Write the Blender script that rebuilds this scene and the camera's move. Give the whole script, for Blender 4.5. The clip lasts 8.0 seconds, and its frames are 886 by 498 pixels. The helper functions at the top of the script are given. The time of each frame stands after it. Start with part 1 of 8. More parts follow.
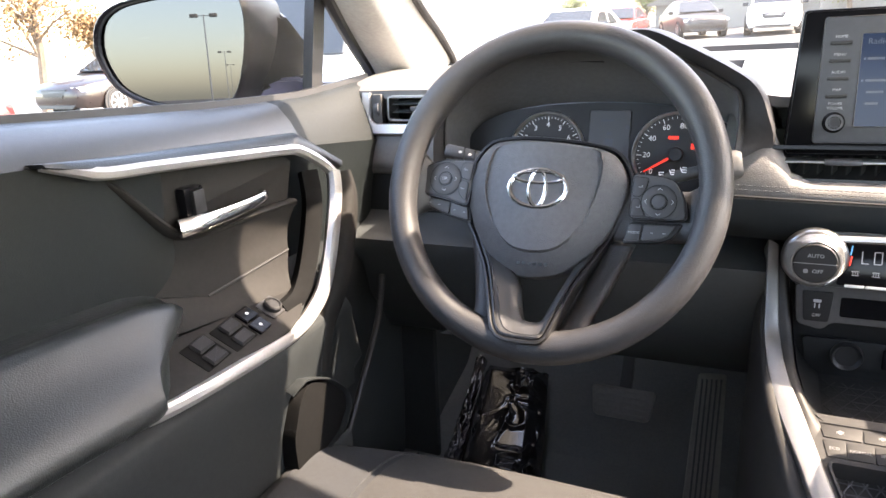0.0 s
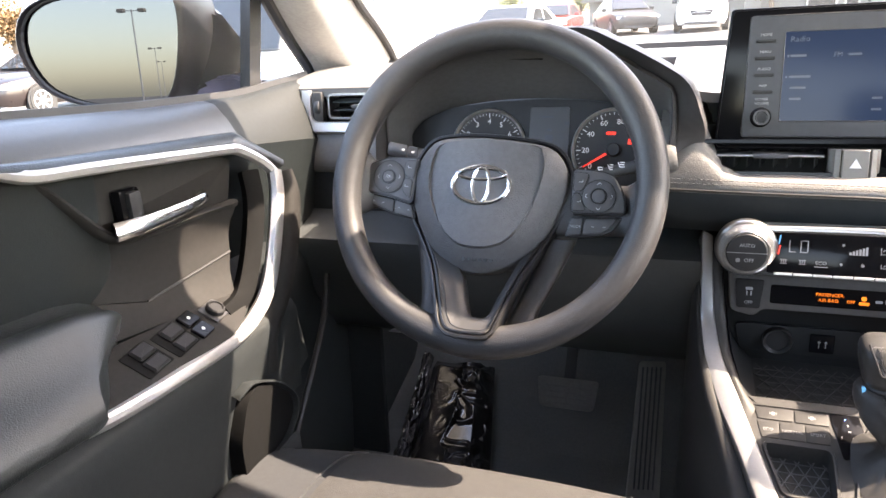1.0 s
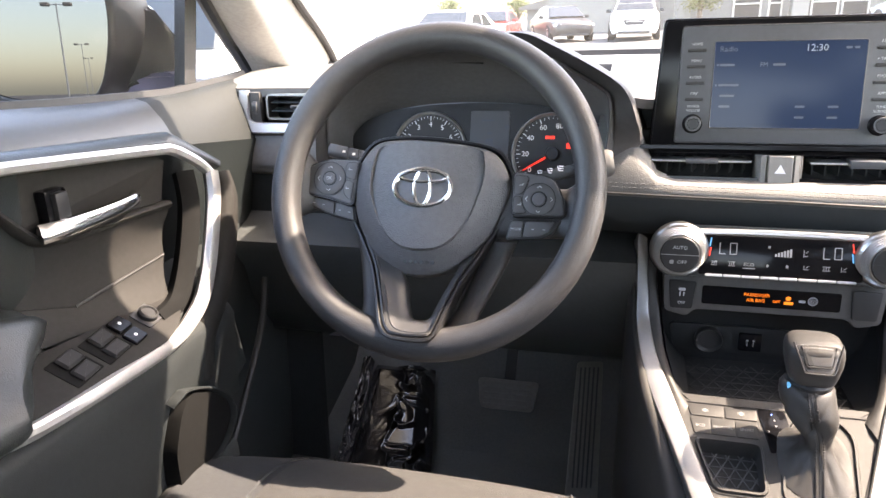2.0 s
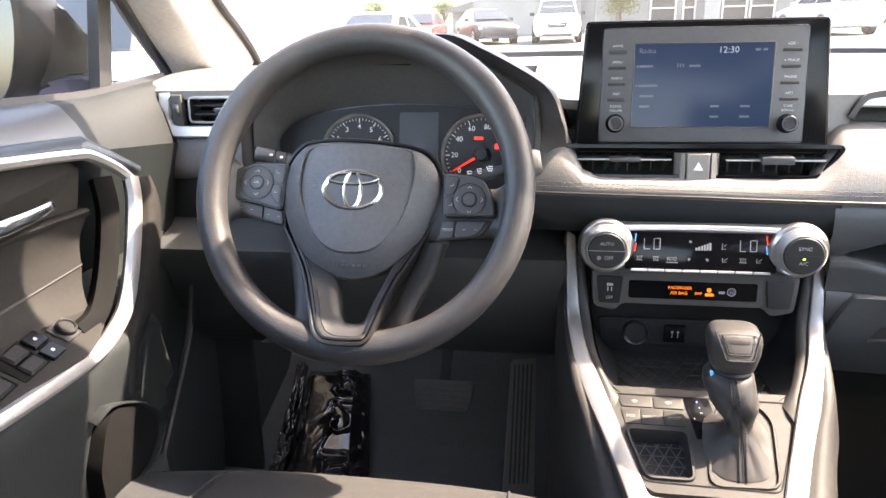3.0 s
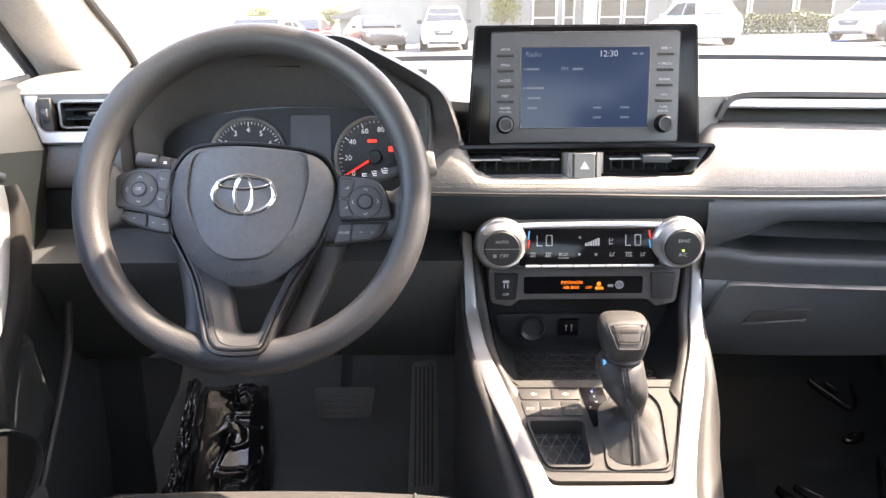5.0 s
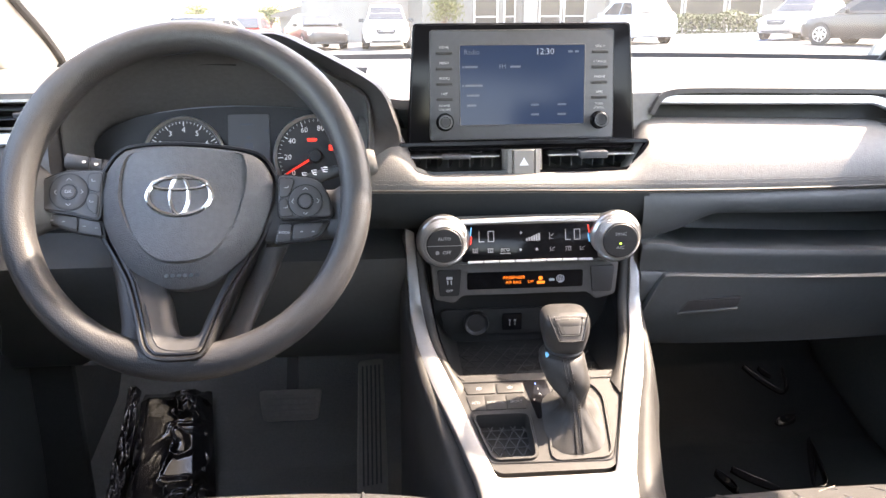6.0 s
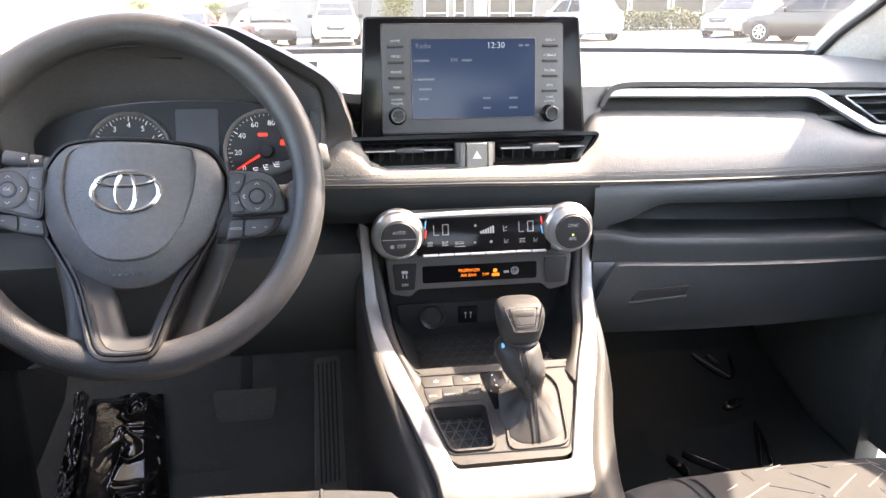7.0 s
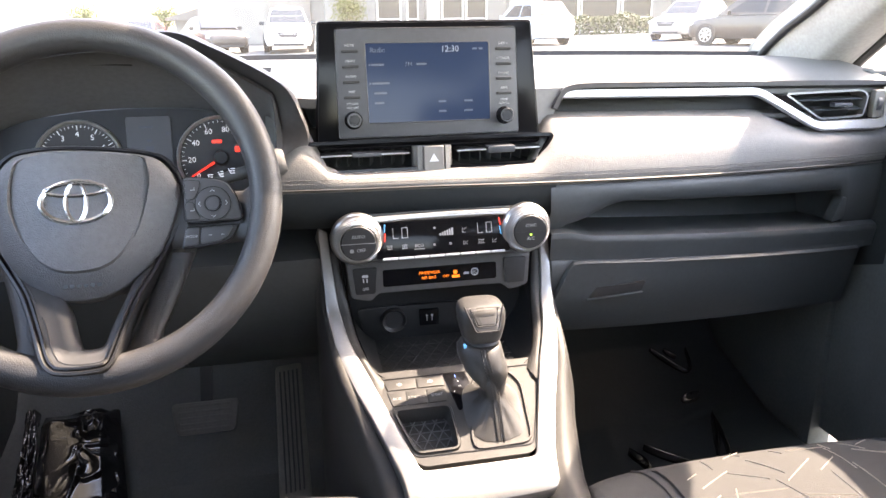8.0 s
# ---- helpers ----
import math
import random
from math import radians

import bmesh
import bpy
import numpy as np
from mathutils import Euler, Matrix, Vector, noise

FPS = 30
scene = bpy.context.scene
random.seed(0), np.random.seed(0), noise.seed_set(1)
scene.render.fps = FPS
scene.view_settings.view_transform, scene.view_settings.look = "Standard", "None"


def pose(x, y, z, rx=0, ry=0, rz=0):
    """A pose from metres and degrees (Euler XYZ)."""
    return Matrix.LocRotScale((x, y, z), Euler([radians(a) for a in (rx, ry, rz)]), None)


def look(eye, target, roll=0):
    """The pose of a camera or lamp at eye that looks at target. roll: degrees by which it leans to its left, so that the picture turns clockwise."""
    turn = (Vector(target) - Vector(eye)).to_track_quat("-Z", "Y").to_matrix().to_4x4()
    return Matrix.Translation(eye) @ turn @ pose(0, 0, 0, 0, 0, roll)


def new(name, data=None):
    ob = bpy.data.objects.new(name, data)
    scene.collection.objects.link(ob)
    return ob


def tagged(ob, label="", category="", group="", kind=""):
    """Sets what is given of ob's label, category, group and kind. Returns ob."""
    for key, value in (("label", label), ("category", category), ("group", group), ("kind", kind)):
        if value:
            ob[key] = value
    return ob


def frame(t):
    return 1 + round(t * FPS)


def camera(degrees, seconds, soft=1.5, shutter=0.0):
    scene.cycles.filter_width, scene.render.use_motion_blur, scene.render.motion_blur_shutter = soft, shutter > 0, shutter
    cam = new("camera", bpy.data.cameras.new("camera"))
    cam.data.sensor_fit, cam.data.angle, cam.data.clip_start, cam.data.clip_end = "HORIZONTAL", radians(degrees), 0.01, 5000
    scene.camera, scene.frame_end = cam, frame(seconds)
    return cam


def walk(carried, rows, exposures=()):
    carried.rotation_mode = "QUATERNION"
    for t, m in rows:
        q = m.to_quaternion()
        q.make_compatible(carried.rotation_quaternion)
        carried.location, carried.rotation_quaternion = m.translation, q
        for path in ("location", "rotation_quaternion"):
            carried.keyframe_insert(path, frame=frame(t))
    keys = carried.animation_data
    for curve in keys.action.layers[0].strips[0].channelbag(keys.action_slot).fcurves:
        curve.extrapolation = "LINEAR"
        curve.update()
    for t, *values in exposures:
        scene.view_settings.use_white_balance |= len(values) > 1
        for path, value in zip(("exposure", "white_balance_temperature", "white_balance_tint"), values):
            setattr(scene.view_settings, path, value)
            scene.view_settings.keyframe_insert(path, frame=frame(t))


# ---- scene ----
cam = camera(64.91, 8.0)
PATH = [
    (0.0, (-0.1609, -0.8644, 1.1887), (-0.9830, 0.8530, 0.5766), -3.44),
    (0.5, (-0.1631, -0.8653, 1.1916), (-0.9116, 0.8810, 0.5667), -3.68),
    (1.0, (-0.1628, -0.8668, 1.1905), (-0.8327, 0.9090, 0.5598), -3.27),
    (1.5, (-0.1645, -0.8668, 1.1896), (-0.7597, 0.9360, 0.5606), -2.27),
    (3.0, (-0.1657, -0.8664, 1.1886), (-0.4806, 1.0061, 0.5604), -1.38),
    (3.5, (-0.1640, -0.8664, 1.1849), (-0.4074, 1.0189, 0.5634), -1.09),
    (4.0, (-0.1622, -0.8671, 1.1821), (-0.3449, 1.0284, 0.5708), -1.10),
    (4.5, (-0.1664, -0.8676, 1.1830), (-0.2724, 1.0332, 0.5698), -0.62),
    (5.0, (-0.1682, -0.8667, 1.1833), (-0.1851, 1.0362, 0.5679), -0.57),
    (6.5, (-0.1612, -0.8710, 1.1808), (0.0394, 1.0184, 0.5565), -0.21),
    (7.0, (-0.1642, -0.8714, 1.1789), (0.1009, 1.0085, 0.5500), -0.16),
    (7.5, (-0.1634, -0.8729, 1.1781), (0.1614, 1.0003, 0.5572), -0.70),
    (8.0, (-0.1650, -0.8755, 1.1767), (0.2151, 0.9891, 0.5614), -0.64),
]
walk(cam, [(t, look(eye, target, roll)) for t, eye, target, roll in PATH], exposures=[(0.0, 4.27, 8300.0, 18.0), (4.0, 4.40, 8350.0, 18.5), (8.0, 4.58, 8450.0, 19.0)])

# ---- world, sun ----
SUN_AZ, SUN_EL = 69.0, 50.0          # degrees: from straight ahead towards the passenger side, above the horizon
sky_world = bpy.data.worlds.new("sky")
scene.world = sky_world
sky_world.use_nodes = True
wn = sky_world.node_tree
sky = wn.nodes.new("ShaderNodeTexSky")
sky.sky_type, sky.sun_disc = "NISHITA", False
sky.sun_elevation, sky.sun_rotation = radians(SUN_EL), radians(SUN_AZ)
sky.dust_density = 1.8
wn.nodes["Background"].inputs["Strength"].default_value = 0.15
wn.links.new(sky.outputs["Color"], wn.nodes["Background"].inputs["Color"])
sun_data = bpy.data.lights.new("sun", "SUN")
sun_data.energy, sun_data.angle, sun_data.color = 1.55, radians(0.6), (1.0, 0.96, 0.90)
sun = new("sun", sun_data)
SUN_DIR = Vector((math.sin(radians(SUN_AZ)) * math.cos(radians(SUN_EL)), math.cos(radians(SUN_AZ)) * math.cos(radians(SUN_EL)), math.sin(radians(SUN_EL))))
sun.matrix_basis = look(SUN_DIR * 20, (0, 0, 0))


# ---- materials ----
def material(name, colour, rough=0.5, metal=0.0, var=0.12, grain=0.0, grain_size=0.0012, coat=0.0, spec=0.5, noise_size=0.08, emit=None, power=0.0):
    """A principled surface with two scales of colour change and a pebbled or noisy relief."""
    m = bpy.data.materials.new(name)
    m.use_nodes = True
    t = m.node_tree
    b = t.nodes["Principled BSDF"]
    b.inputs["Roughness"].default_value, b.inputs["Metallic"].default_value = rough, metal
    b.inputs["Coat Weight"].default_value, b.inputs["Specular IOR Level"].default_value = coat, spec
    b.inputs["Base Color"].default_value = (*colour, 1)
    co = t.nodes.new("ShaderNodeTexCoord")
    if var:
        n1, n2 = t.nodes.new("ShaderNodeTexNoise"), t.nodes.new("ShaderNodeTexNoise")
        n1.inputs["Scale"].default_value, n2.inputs["Scale"].default_value = 1 / noise_size, 14 / noise_size
        n1.inputs["Detail"].default_value, n2.inputs["Detail"].default_value = 3, 2
        add = t.nodes.new("ShaderNodeMath")
        add.operation = "ADD"
        ramp = t.nodes.new("ShaderNodeMapRange")
        ramp.inputs["From Min"].default_value, ramp.inputs["From Max"].default_value = 0.7, 1.3
        ramp.inputs["To Min"].default_value, ramp.inputs["To Max"].default_value = 1 - var, 1 + var
        mul = t.nodes.new("ShaderNodeVectorMath")
        mul.operation = "SCALE"
        mul.inputs[0].default_value = colour
        for n in (n1, n2):
            t.links.new(co.outputs["Object"], n.inputs["Vector"])
        t.links.new(n1.outputs["Fac"], add.inputs[0])
        t.links.new(n2.outputs["Fac"], add.inputs[1])
        t.links.new(add.outputs[0], ramp.inputs["Value"])
        t.links.new(ramp.outputs["Result"], mul.inputs["Scale"])
        t.links.new(mul.outputs["Vector"], b.inputs["Base Color"])
        r2 = t.nodes.new("ShaderNodeMapRange")
        r2.inputs["To Min"].default_value, r2.inputs["To Max"].default_value = max(0, rough - 0.08), min(1, rough + 0.08)
        t.links.new(n1.outputs["Fac"], r2.inputs["Value"])
        t.links.new(r2.outputs["Result"], b.inputs["Roughness"])
    if grain:
        v = t.nodes.new("ShaderNodeTexVoronoi")
        v.feature = "SMOOTH_F1"
        v.inputs["Scale"].default_value = 1 / grain_size
        bump = t.nodes.new("ShaderNodeBump")
        bump.inputs["Strength"].default_value, bump.inputs["Distance"].default_value = grain, grain_size * 0.5
        bump.invert = True
        t.links.new(co.outputs["Object"], v.inputs["Vector"])
        t.links.new(v.outputs["Distance"], bump.inputs["Height"])
        t.links.new(bump.outputs["Normal"], b.inputs["Normal"])
    if emit:
        b.inputs["Emission Color"].default_value, b.inputs["Emission Strength"].default_value = (*emit, 1), power
    return m


def glass(name, tint, alpha_mix, veil=0.0):
    """A thin pane: mostly clear, with a mirror part. An optional scattering layer imitates glare haze."""
    m = bpy.data.materials.new(name)
    m.use_nodes = True
    t = m.node_tree
    out = t.nodes["Material Output"]
    tr, gl, mix = (t.nodes.new(k) for k in ("ShaderNodeBsdfTransparent", "ShaderNodeBsdfGlossy", "ShaderNodeMixShader"))
    tr.inputs["Color"].default_value = (*tint, 1)
    gl.inputs["Roughness"].default_value = 0.02
    mix.inputs[0].default_value = alpha_mix
    t.links.new(tr.outputs[0], mix.inputs[1])
    t.links.new(gl.outputs[0], mix.inputs[2])
    t.links.new(mix.outputs[0], out.inputs["Surface"])
    # uneven translucent layer that puts a bright glare veil over the view
    if veil:
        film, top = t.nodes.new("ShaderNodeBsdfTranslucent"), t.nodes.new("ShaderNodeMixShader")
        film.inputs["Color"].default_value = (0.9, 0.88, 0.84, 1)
        veil_noise, co, ramp = t.nodes.new("ShaderNodeTexNoise"), t.nodes.new("ShaderNodeTexCoord"), t.nodes.new("ShaderNodeMapRange")
        veil_noise.inputs["Scale"].default_value, veil_noise.inputs["Detail"].default_value = 5.0, 6.0
        ramp.inputs["To Min"].default_value, ramp.inputs["To Max"].default_value = veil * 0.6, veil * 1.4
        t.links.new(co.outputs["Object"], veil_noise.inputs["Vector"])
        t.links.new(veil_noise.outputs["Fac"], ramp.inputs["Value"])
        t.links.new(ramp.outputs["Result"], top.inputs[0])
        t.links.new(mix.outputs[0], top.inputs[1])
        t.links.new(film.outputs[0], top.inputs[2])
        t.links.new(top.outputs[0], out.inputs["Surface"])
    return m


DASH = material("dash_plastic", (0.070, 0.067, 0.065), 0.55, grain=0.22, grain_size=0.0009)
DASH_TOP = material("dash_top_plastic", (0.115, 0.112, 0.110), 0.5, grain=0.2, grain_size=0.001, spec=0.9)
HOOD = material("hood_plastic", (0.050, 0.048, 0.050), 0.55, grain=0.25, grain_size=0.0009, spec=0.4)
BOWL = material("gauge_bowl_plastic", (0.105, 0.105, 0.108), 0.6, grain=0.15, grain_size=0.0008, spec=0.3)
PAD = material("padded_leatherette", (0.128, 0.124, 0.119), 0.55, grain=0.45, grain_size=0.0013, spec=0.6)
LOWER = material("lower_dash_plastic", (0.038, 0.043, 0.045), 0.5, grain=0.2, grain_size=0.0008, spec=0.6)
DOOR_MAT = material("door_leatherette", (0.0105, 0.0140, 0.0148), 0.46, grain=0.34, grain_size=0.0011, spec=0.35)
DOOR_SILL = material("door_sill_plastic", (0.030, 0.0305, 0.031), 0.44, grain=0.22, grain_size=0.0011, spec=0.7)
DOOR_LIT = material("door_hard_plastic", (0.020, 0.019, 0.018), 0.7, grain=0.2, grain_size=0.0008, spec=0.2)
SILVER = material("satin_silver_trim", (0.54, 0.53, 0.52), 0.36, metal=0.70, var=0.05)
CHROME = material("polished_chrome", (0.82, 0.82, 0.82), 0.20, metal=1.0, var=0.0)
BLACK = material("matt_black_plastic", (0.018, 0.018, 0.019), 0.5, var=0.1)
GLOSS = material("piano_black", (0.006, 0.006, 0.007), 0.10, var=0.0, spec=0.12)
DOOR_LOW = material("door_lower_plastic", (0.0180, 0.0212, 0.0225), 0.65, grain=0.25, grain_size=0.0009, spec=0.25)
SWITCH = material("switch_plastic", (0.016, 0.016, 0.017), 0.55, var=0.06, spec=0.25)
HAZARD = material("hazard_key_plastic", (0.20, 0.188, 0.172), 0.42, metal=0.2, var=0.06)
PRINT_DIM = material("faint_print", (0.27, 0.27, 0.27), 0.6, var=0.0)
DIAL_PRINT = material("dial_print", (0.60, 0.60, 0.62), 0.6, var=0.0, emit=(0.8, 0.85, 0.9), power=0.02)
ARMREST = material("armrest_leatherette", (0.0160, 0.0195, 0.0202), 0.38, grain=0.45, grain_size=0.0011, spec=0.5)
KNOB_METAL = material("satin_knob_metal", (0.44, 0.436, 0.43), 0.32, metal=1.0, var=0.05)
TRIM_BAR = material("satin_trim_bar", (0.30, 0.297, 0.292), 0.36, metal=0.75, var=0.05)
# near-black for liners and grooves, and for shade painted into the door pocket
POCKET_DARK = material("liner_and_shade_black", (0.007, 0.007, 0.007), 0.8, spec=0.1)
FILM_DULL = material("dull_black_film", (0.019, 0.0228, 0.0240), 0.5, var=0.1, spec=0.04)
CHAR = material("charcoal_panel", (0.060, 0.063, 0.069), 0.4, var=0.08)
CLUSTER = material("cluster_panel", (0.019, 0.020, 0.023), 0.45, var=0.06, spec=0.3)
INFO = material("info_panel", (0.050, 0.052, 0.058), 0.3, var=0.0)
RIM = material("wheel_rim_urethane", (0.037, 0.0365, 0.038), 0.46, grain=0.55, grain_size=0.0011, spec=0.5)
HUB = material("wheel_hub_plastic", (0.108, 0.108, 0.112), 0.48, grain=0.8, grain_size=0.0013)
TRIM_GREY = material("wheel_trim_plastic", (0.046, 0.046, 0.048), 0.42, var=0.06, spec=0.4)
BEAD = material("black_bead_rubber", (0.010, 0.010, 0.011), 0.4, var=0.05)
KEY_MAT = material("wheel_key_plastic", (0.080, 0.079, 0.081), 0.4, var=0.08)
CONSOLE = material("console_panel_plastic", (0.037, 0.036, 0.035), 0.55, grain=0.15, grain_size=0.0006, spec=0.3)
# black plastic, its colour lowered further for shade under the climate panel
STORAGE = material("storage_shaded_black", (0.013, 0.014, 0.015), 0.6, grain=0.2, grain_size=0.0008, spec=0.3)
BUTTON = material("button_plastic", (0.072, 0.070, 0.070), 0.42, var=0.06)
LEATHER = material("shifter_leather", (0.036, 0.035, 0.034), 0.46, grain=0.3, grain_size=0.0009, spec=0.4)
THREAD = material("grey_stitching", (0.11, 0.107, 0.10), 0.8, var=0.1, noise_size=0.01)
WHITE = material("white_print", (0.75, 0.75, 0.76), 0.6, var=0.0)
GREYPRINT = material("grey_print", (0.42, 0.42, 0.43), 0.6, var=0.0)
PILLAR = material("pillar_fabric_grey", (0.35, 0.34, 0.322), 0.8, grain=0.12, grain_size=0.0008)
RUBBER = material("black_rubber_seal", (0.012, 0.012, 0.013), 0.6)
CARPET = material("black_carpet", (0.092, 0.102, 0.104), 0.95, grain=0.7, grain_size=0.0022)
FILM = material("black_plastic_film", (0.016, 0.016, 0.018), 0.13, var=0.05, spec=0.55)
KICK = material("kick_panel_plastic", (0.080, 0.088, 0.088), 0.7, grain=0.2, grain_size=0.001, spec=0.3)
PEDAL = material("pedal_rubber", (0.17, 0.166, 0.162), 0.6)
HEADLINER = material("headliner_fabric", (0.40, 0.395, 0.385), 0.9, grain=0.3, grain_size=0.002)
SEAT = material("dark_seat_fabric", (0.026, 0.0275, 0.030), 0.9, grain=0.5, grain_size=0.001)
SEAT_IN = material("patterned_seat_fabric", (0.031, 0.0305, 0.030), 0.92, grain=0.5, grain_size=0.0011)
ORANGE = material("amber_lit_print", (0.9, 0.25, 0.02), 0.5, var=0, emit=(1.0, 0.22, 0.02), power=0.07)
RED = material("red_lit_print", (0.8, 0.03, 0.02), 0.5, var=0, emit=(1.0, 0.05, 0.03), power=0.07)
BLUE_LIT = material("blue_lit_print", (0.1, 0.2, 0.9), 0.5, var=0, emit=(0.1, 0.3, 1.0), power=0.2)
GREEN_LIT = material("green_lit_print", (0.4, 0.9, 0.1), 0.5, var=0, emit=(0.5, 1.0, 0.1), power=0.2)
LCD = material("white_lcd_print", (0.26, 0.26, 0.27), 0.5, var=0, emit=(0.8, 0.85, 0.9), power=0.009)
DISPLAY = material("display_panel", (0.006, 0.009, 0.018), 0.12, var=0.0, emit=(0.04, 0.085, 0.20), power=0.027, spec=0.12)
DISPLAY_TEXT = material("display_text", (0.04, 0.048, 0.065), 0.3, var=0.0, emit=(0.35, 0.42, 0.55), power=0.005)
CLOCK_TEXT = material("display_clock", (0.2, 0.22, 0.25), 0.3, var=0.0, emit=(0.6, 0.66, 0.75), power=0.008)
WINDSHIELD = glass("windshield_glass", (0.72, 0.735, 0.72), 0.04, veil=0.010)
SIDE_GLASS = glass("side_glass", (0.88, 0.91, 0.90), 0.008)
MIRROR = material("mirror_silver", (0.062, 0.066, 0.073), 0.01, metal=1.0, var=0.0)
MIRROR_BODY = material("mirror_housing", (0.014, 0.013, 0.015), 0.5, var=0.08, spec=0.3)
BODY_PAINT = material("violet_grey_paint", (0.13, 0.12, 0.16), 0.3, metal=0.4, coat=0.8, var=0.05)


# ---- mesh helpers ----
# parts made of pieces too small to pick apart
JOINED = {"stitching", "seam", "knurling", "mat_ribs", "storage_mat_ribs", "dial_ticks", "dash_pattern", "lcd_marks", "info_marks", "arrow_marks", "lever_marks", "moulded_mark", "button_mark"}


def part(name, bm, mat, parent=None, label="", sharp=38, m=None, kind=""):
    """One mesh object from a bmesh, under a thing or a part."""
    bmesh.ops.remove_doubles(bm, verts=bm.verts, dist=1e-6)
    bmesh.ops.recalc_face_normals(bm, faces=bm.faces)
    for f in bm.faces:
        f.smooth = True
    for e in bm.edges:
        e.smooth = len(e.link_faces) == 2 and e.calc_face_angle(0) < radians(sharp)
    me = bpy.data.meshes.new(name)
    bm.to_mesh(me)
    bm.free()
    me.materials.append(mat)
    ob = new(name, me)
    if m is not None:
        ob.matrix_basis = m
    if parent is not None:
        ob.parent = parent
    if label or kind or name in JOINED:
        tagged(ob, label, kind=kind or ("stuff" if name in JOINED else ""))
    return ob


def thing(name, at, label, category, group="", kind=""):
    ob = new(name)
    ob.empty_display_size = 0.05
    ob.location = at
    return tagged(ob, label, category, group, kind)


def local(ob, bm):
    """Moves a bmesh given in world places into the frame of ob."""
    bmesh.ops.transform(bm, matrix=Matrix.Translation(-Vector(ob.location)), verts=bm.verts)
    return bm


def box(bm, c, size, bevel=0.0, rot=None, seg=2):
    made = bmesh.ops.create_cube(bm, size=1.0)["verts"]
    m = Matrix.Translation(c) @ (rot.to_4x4() if rot is not None else Matrix()) @ Matrix.Diagonal((*size, 1))
    bmesh.ops.transform(bm, matrix=m, verts=made)
    if bevel:
        es = list({e for v in made for e in v.link_edges})
        bmesh.ops.bevel(bm, geom=es, offset=bevel, segments=seg, profile=0.6, affect="EDGES")
    return bm


def prism(bm, outline, vec, bevel=0.0, seg=2):
    """A solid from a flat outline of 3D points, pushed along vec."""
    vec = Vector(vec)
    a = [bm.verts.new(p) for p in outline]
    b = [bm.verts.new(Vector(p) + vec) for p in outline]
    n = len(a)
    faces = [bm.faces.new(a), bm.faces.new(b[::-1])]
    faces += [bm.faces.new((a[i], b[i], b[(i + 1) % n], a[(i + 1) % n])) for i in range(n)]
    if bevel:
        es = list({e for f in faces[:2] for e in f.edges})
        bmesh.ops.recalc_face_normals(bm, faces=faces)
        bmesh.ops.bevel(bm, geom=es, offset=bevel, segments=seg, profile=0.6, affect="EDGES")
    return bm


def loft(bm, rings, closed=True, caps=True):
    """Skins a row of rings with the same number of points."""
    vs = [[bm.verts.new(p) for p in r] for r in rings]
    n = len(vs[0])
    for a, b in zip(vs, vs[1:]):
        for i in range(n if closed else n - 1):
            j = (i + 1) % n
            bm.faces.new((a[i], a[j], b[j], b[i]))
    if caps and closed:
        bm.faces.new(vs[0][::-1])
        bm.faces.new(vs[-1])
    return bm


def smooth_path(pts, per=6, closed=False):
    """Points on a soft curve through pts."""
    pts = [Vector(p) for p in pts]
    n = len(pts)
    out = []
    for i in range(n if closed else n - 1):
        g = (lambda k: pts[k % n]) if closed else (lambda k: pts[max(0, min(n - 1, k))])
        p0, p1, p2, p3 = g(i - 1), g(i), g(i + 1), g(i + 2)
        for k in range(per):
            s = k / per
            out.append(0.5 * ((2 * p1) + (p2 - p0) * s + (2 * p0 - 5 * p1 + 4 * p2 - p3) * s * s + (3 * p1 - p0 - 3 * p2 + p3) * s ** 3))
    if not closed:
        out.append(pts[-1])
    return out


def rounded(pts, r, seg=4):
    """A closed outline with its corners rounded."""
    pts = [Vector(p) for p in pts]
    out = []
    for i, p in enumerate(pts):
        a, b = pts[i - 1] - p, pts[(i + 1) % len(pts)] - p
        d = min(r, a.length * 0.45, b.length * 0.45)
        s, e = p + a.normalized() * d, p + b.normalized() * d
        for k in range(seg + 1):
            u = k / seg
            out.append(s * (1 - u) ** 2 + p * 2 * u * (1 - u) + e * u * u)
    return out


def sweep(bm, path, section, normal, closed=False, caps=True):
    """A bar with a flat section (pairs: across, along normal) along a path; normal is a vector or a function of the step."""
    path = [Vector(p) for p in path]
    n = len(path)
    rings = []
    for i, p in enumerate(path):
        a = path[(i - 1) % n] if closed or i > 0 else p
        b = path[(i + 1) % n] if closed or i < n - 1 else p
        d = (b - a).normalized()
        nz = Vector(normal(i / max(1, n - 1))) if callable(normal) else Vector(normal)
        side = d.cross(nz).normalized()
        up = side.cross(d).normalized()
        sec = section(i / max(1, n - 1)) if callable(section) else section
        rings.append([p + side * u + up * v for u, v in sec])
    if closed:
        rings.append(rings[0])
    return loft(bm, rings, True, caps and not closed)


def oval(a, b, n=14, power=1.0):
    return [(a * math.copysign(abs(math.cos(k * 2 * math.pi / n)) ** power, math.cos(k * 2 * math.pi / n)), b * math.copysign(abs(math.sin(k * 2 * math.pi / n)) ** power, math.sin(k * 2 * math.pi / n))) for k in range(n)]


def tube(bm, path, r, n=8, closed=False):
    return sweep(bm, path, oval(r, r, n), (0.12, 0.31, 0.94), closed)


def lathe(bm, profile, m, n=32):
    """Turns pairs (radius, height) round the z axis of m."""
    rings = [[m @ Vector((r * math.cos(k * 2 * math.pi / n), r * math.sin(k * 2 * math.pi / n), h)) for k in range(n)] for r, h in profile]
    return loft(bm, rings, True, True)


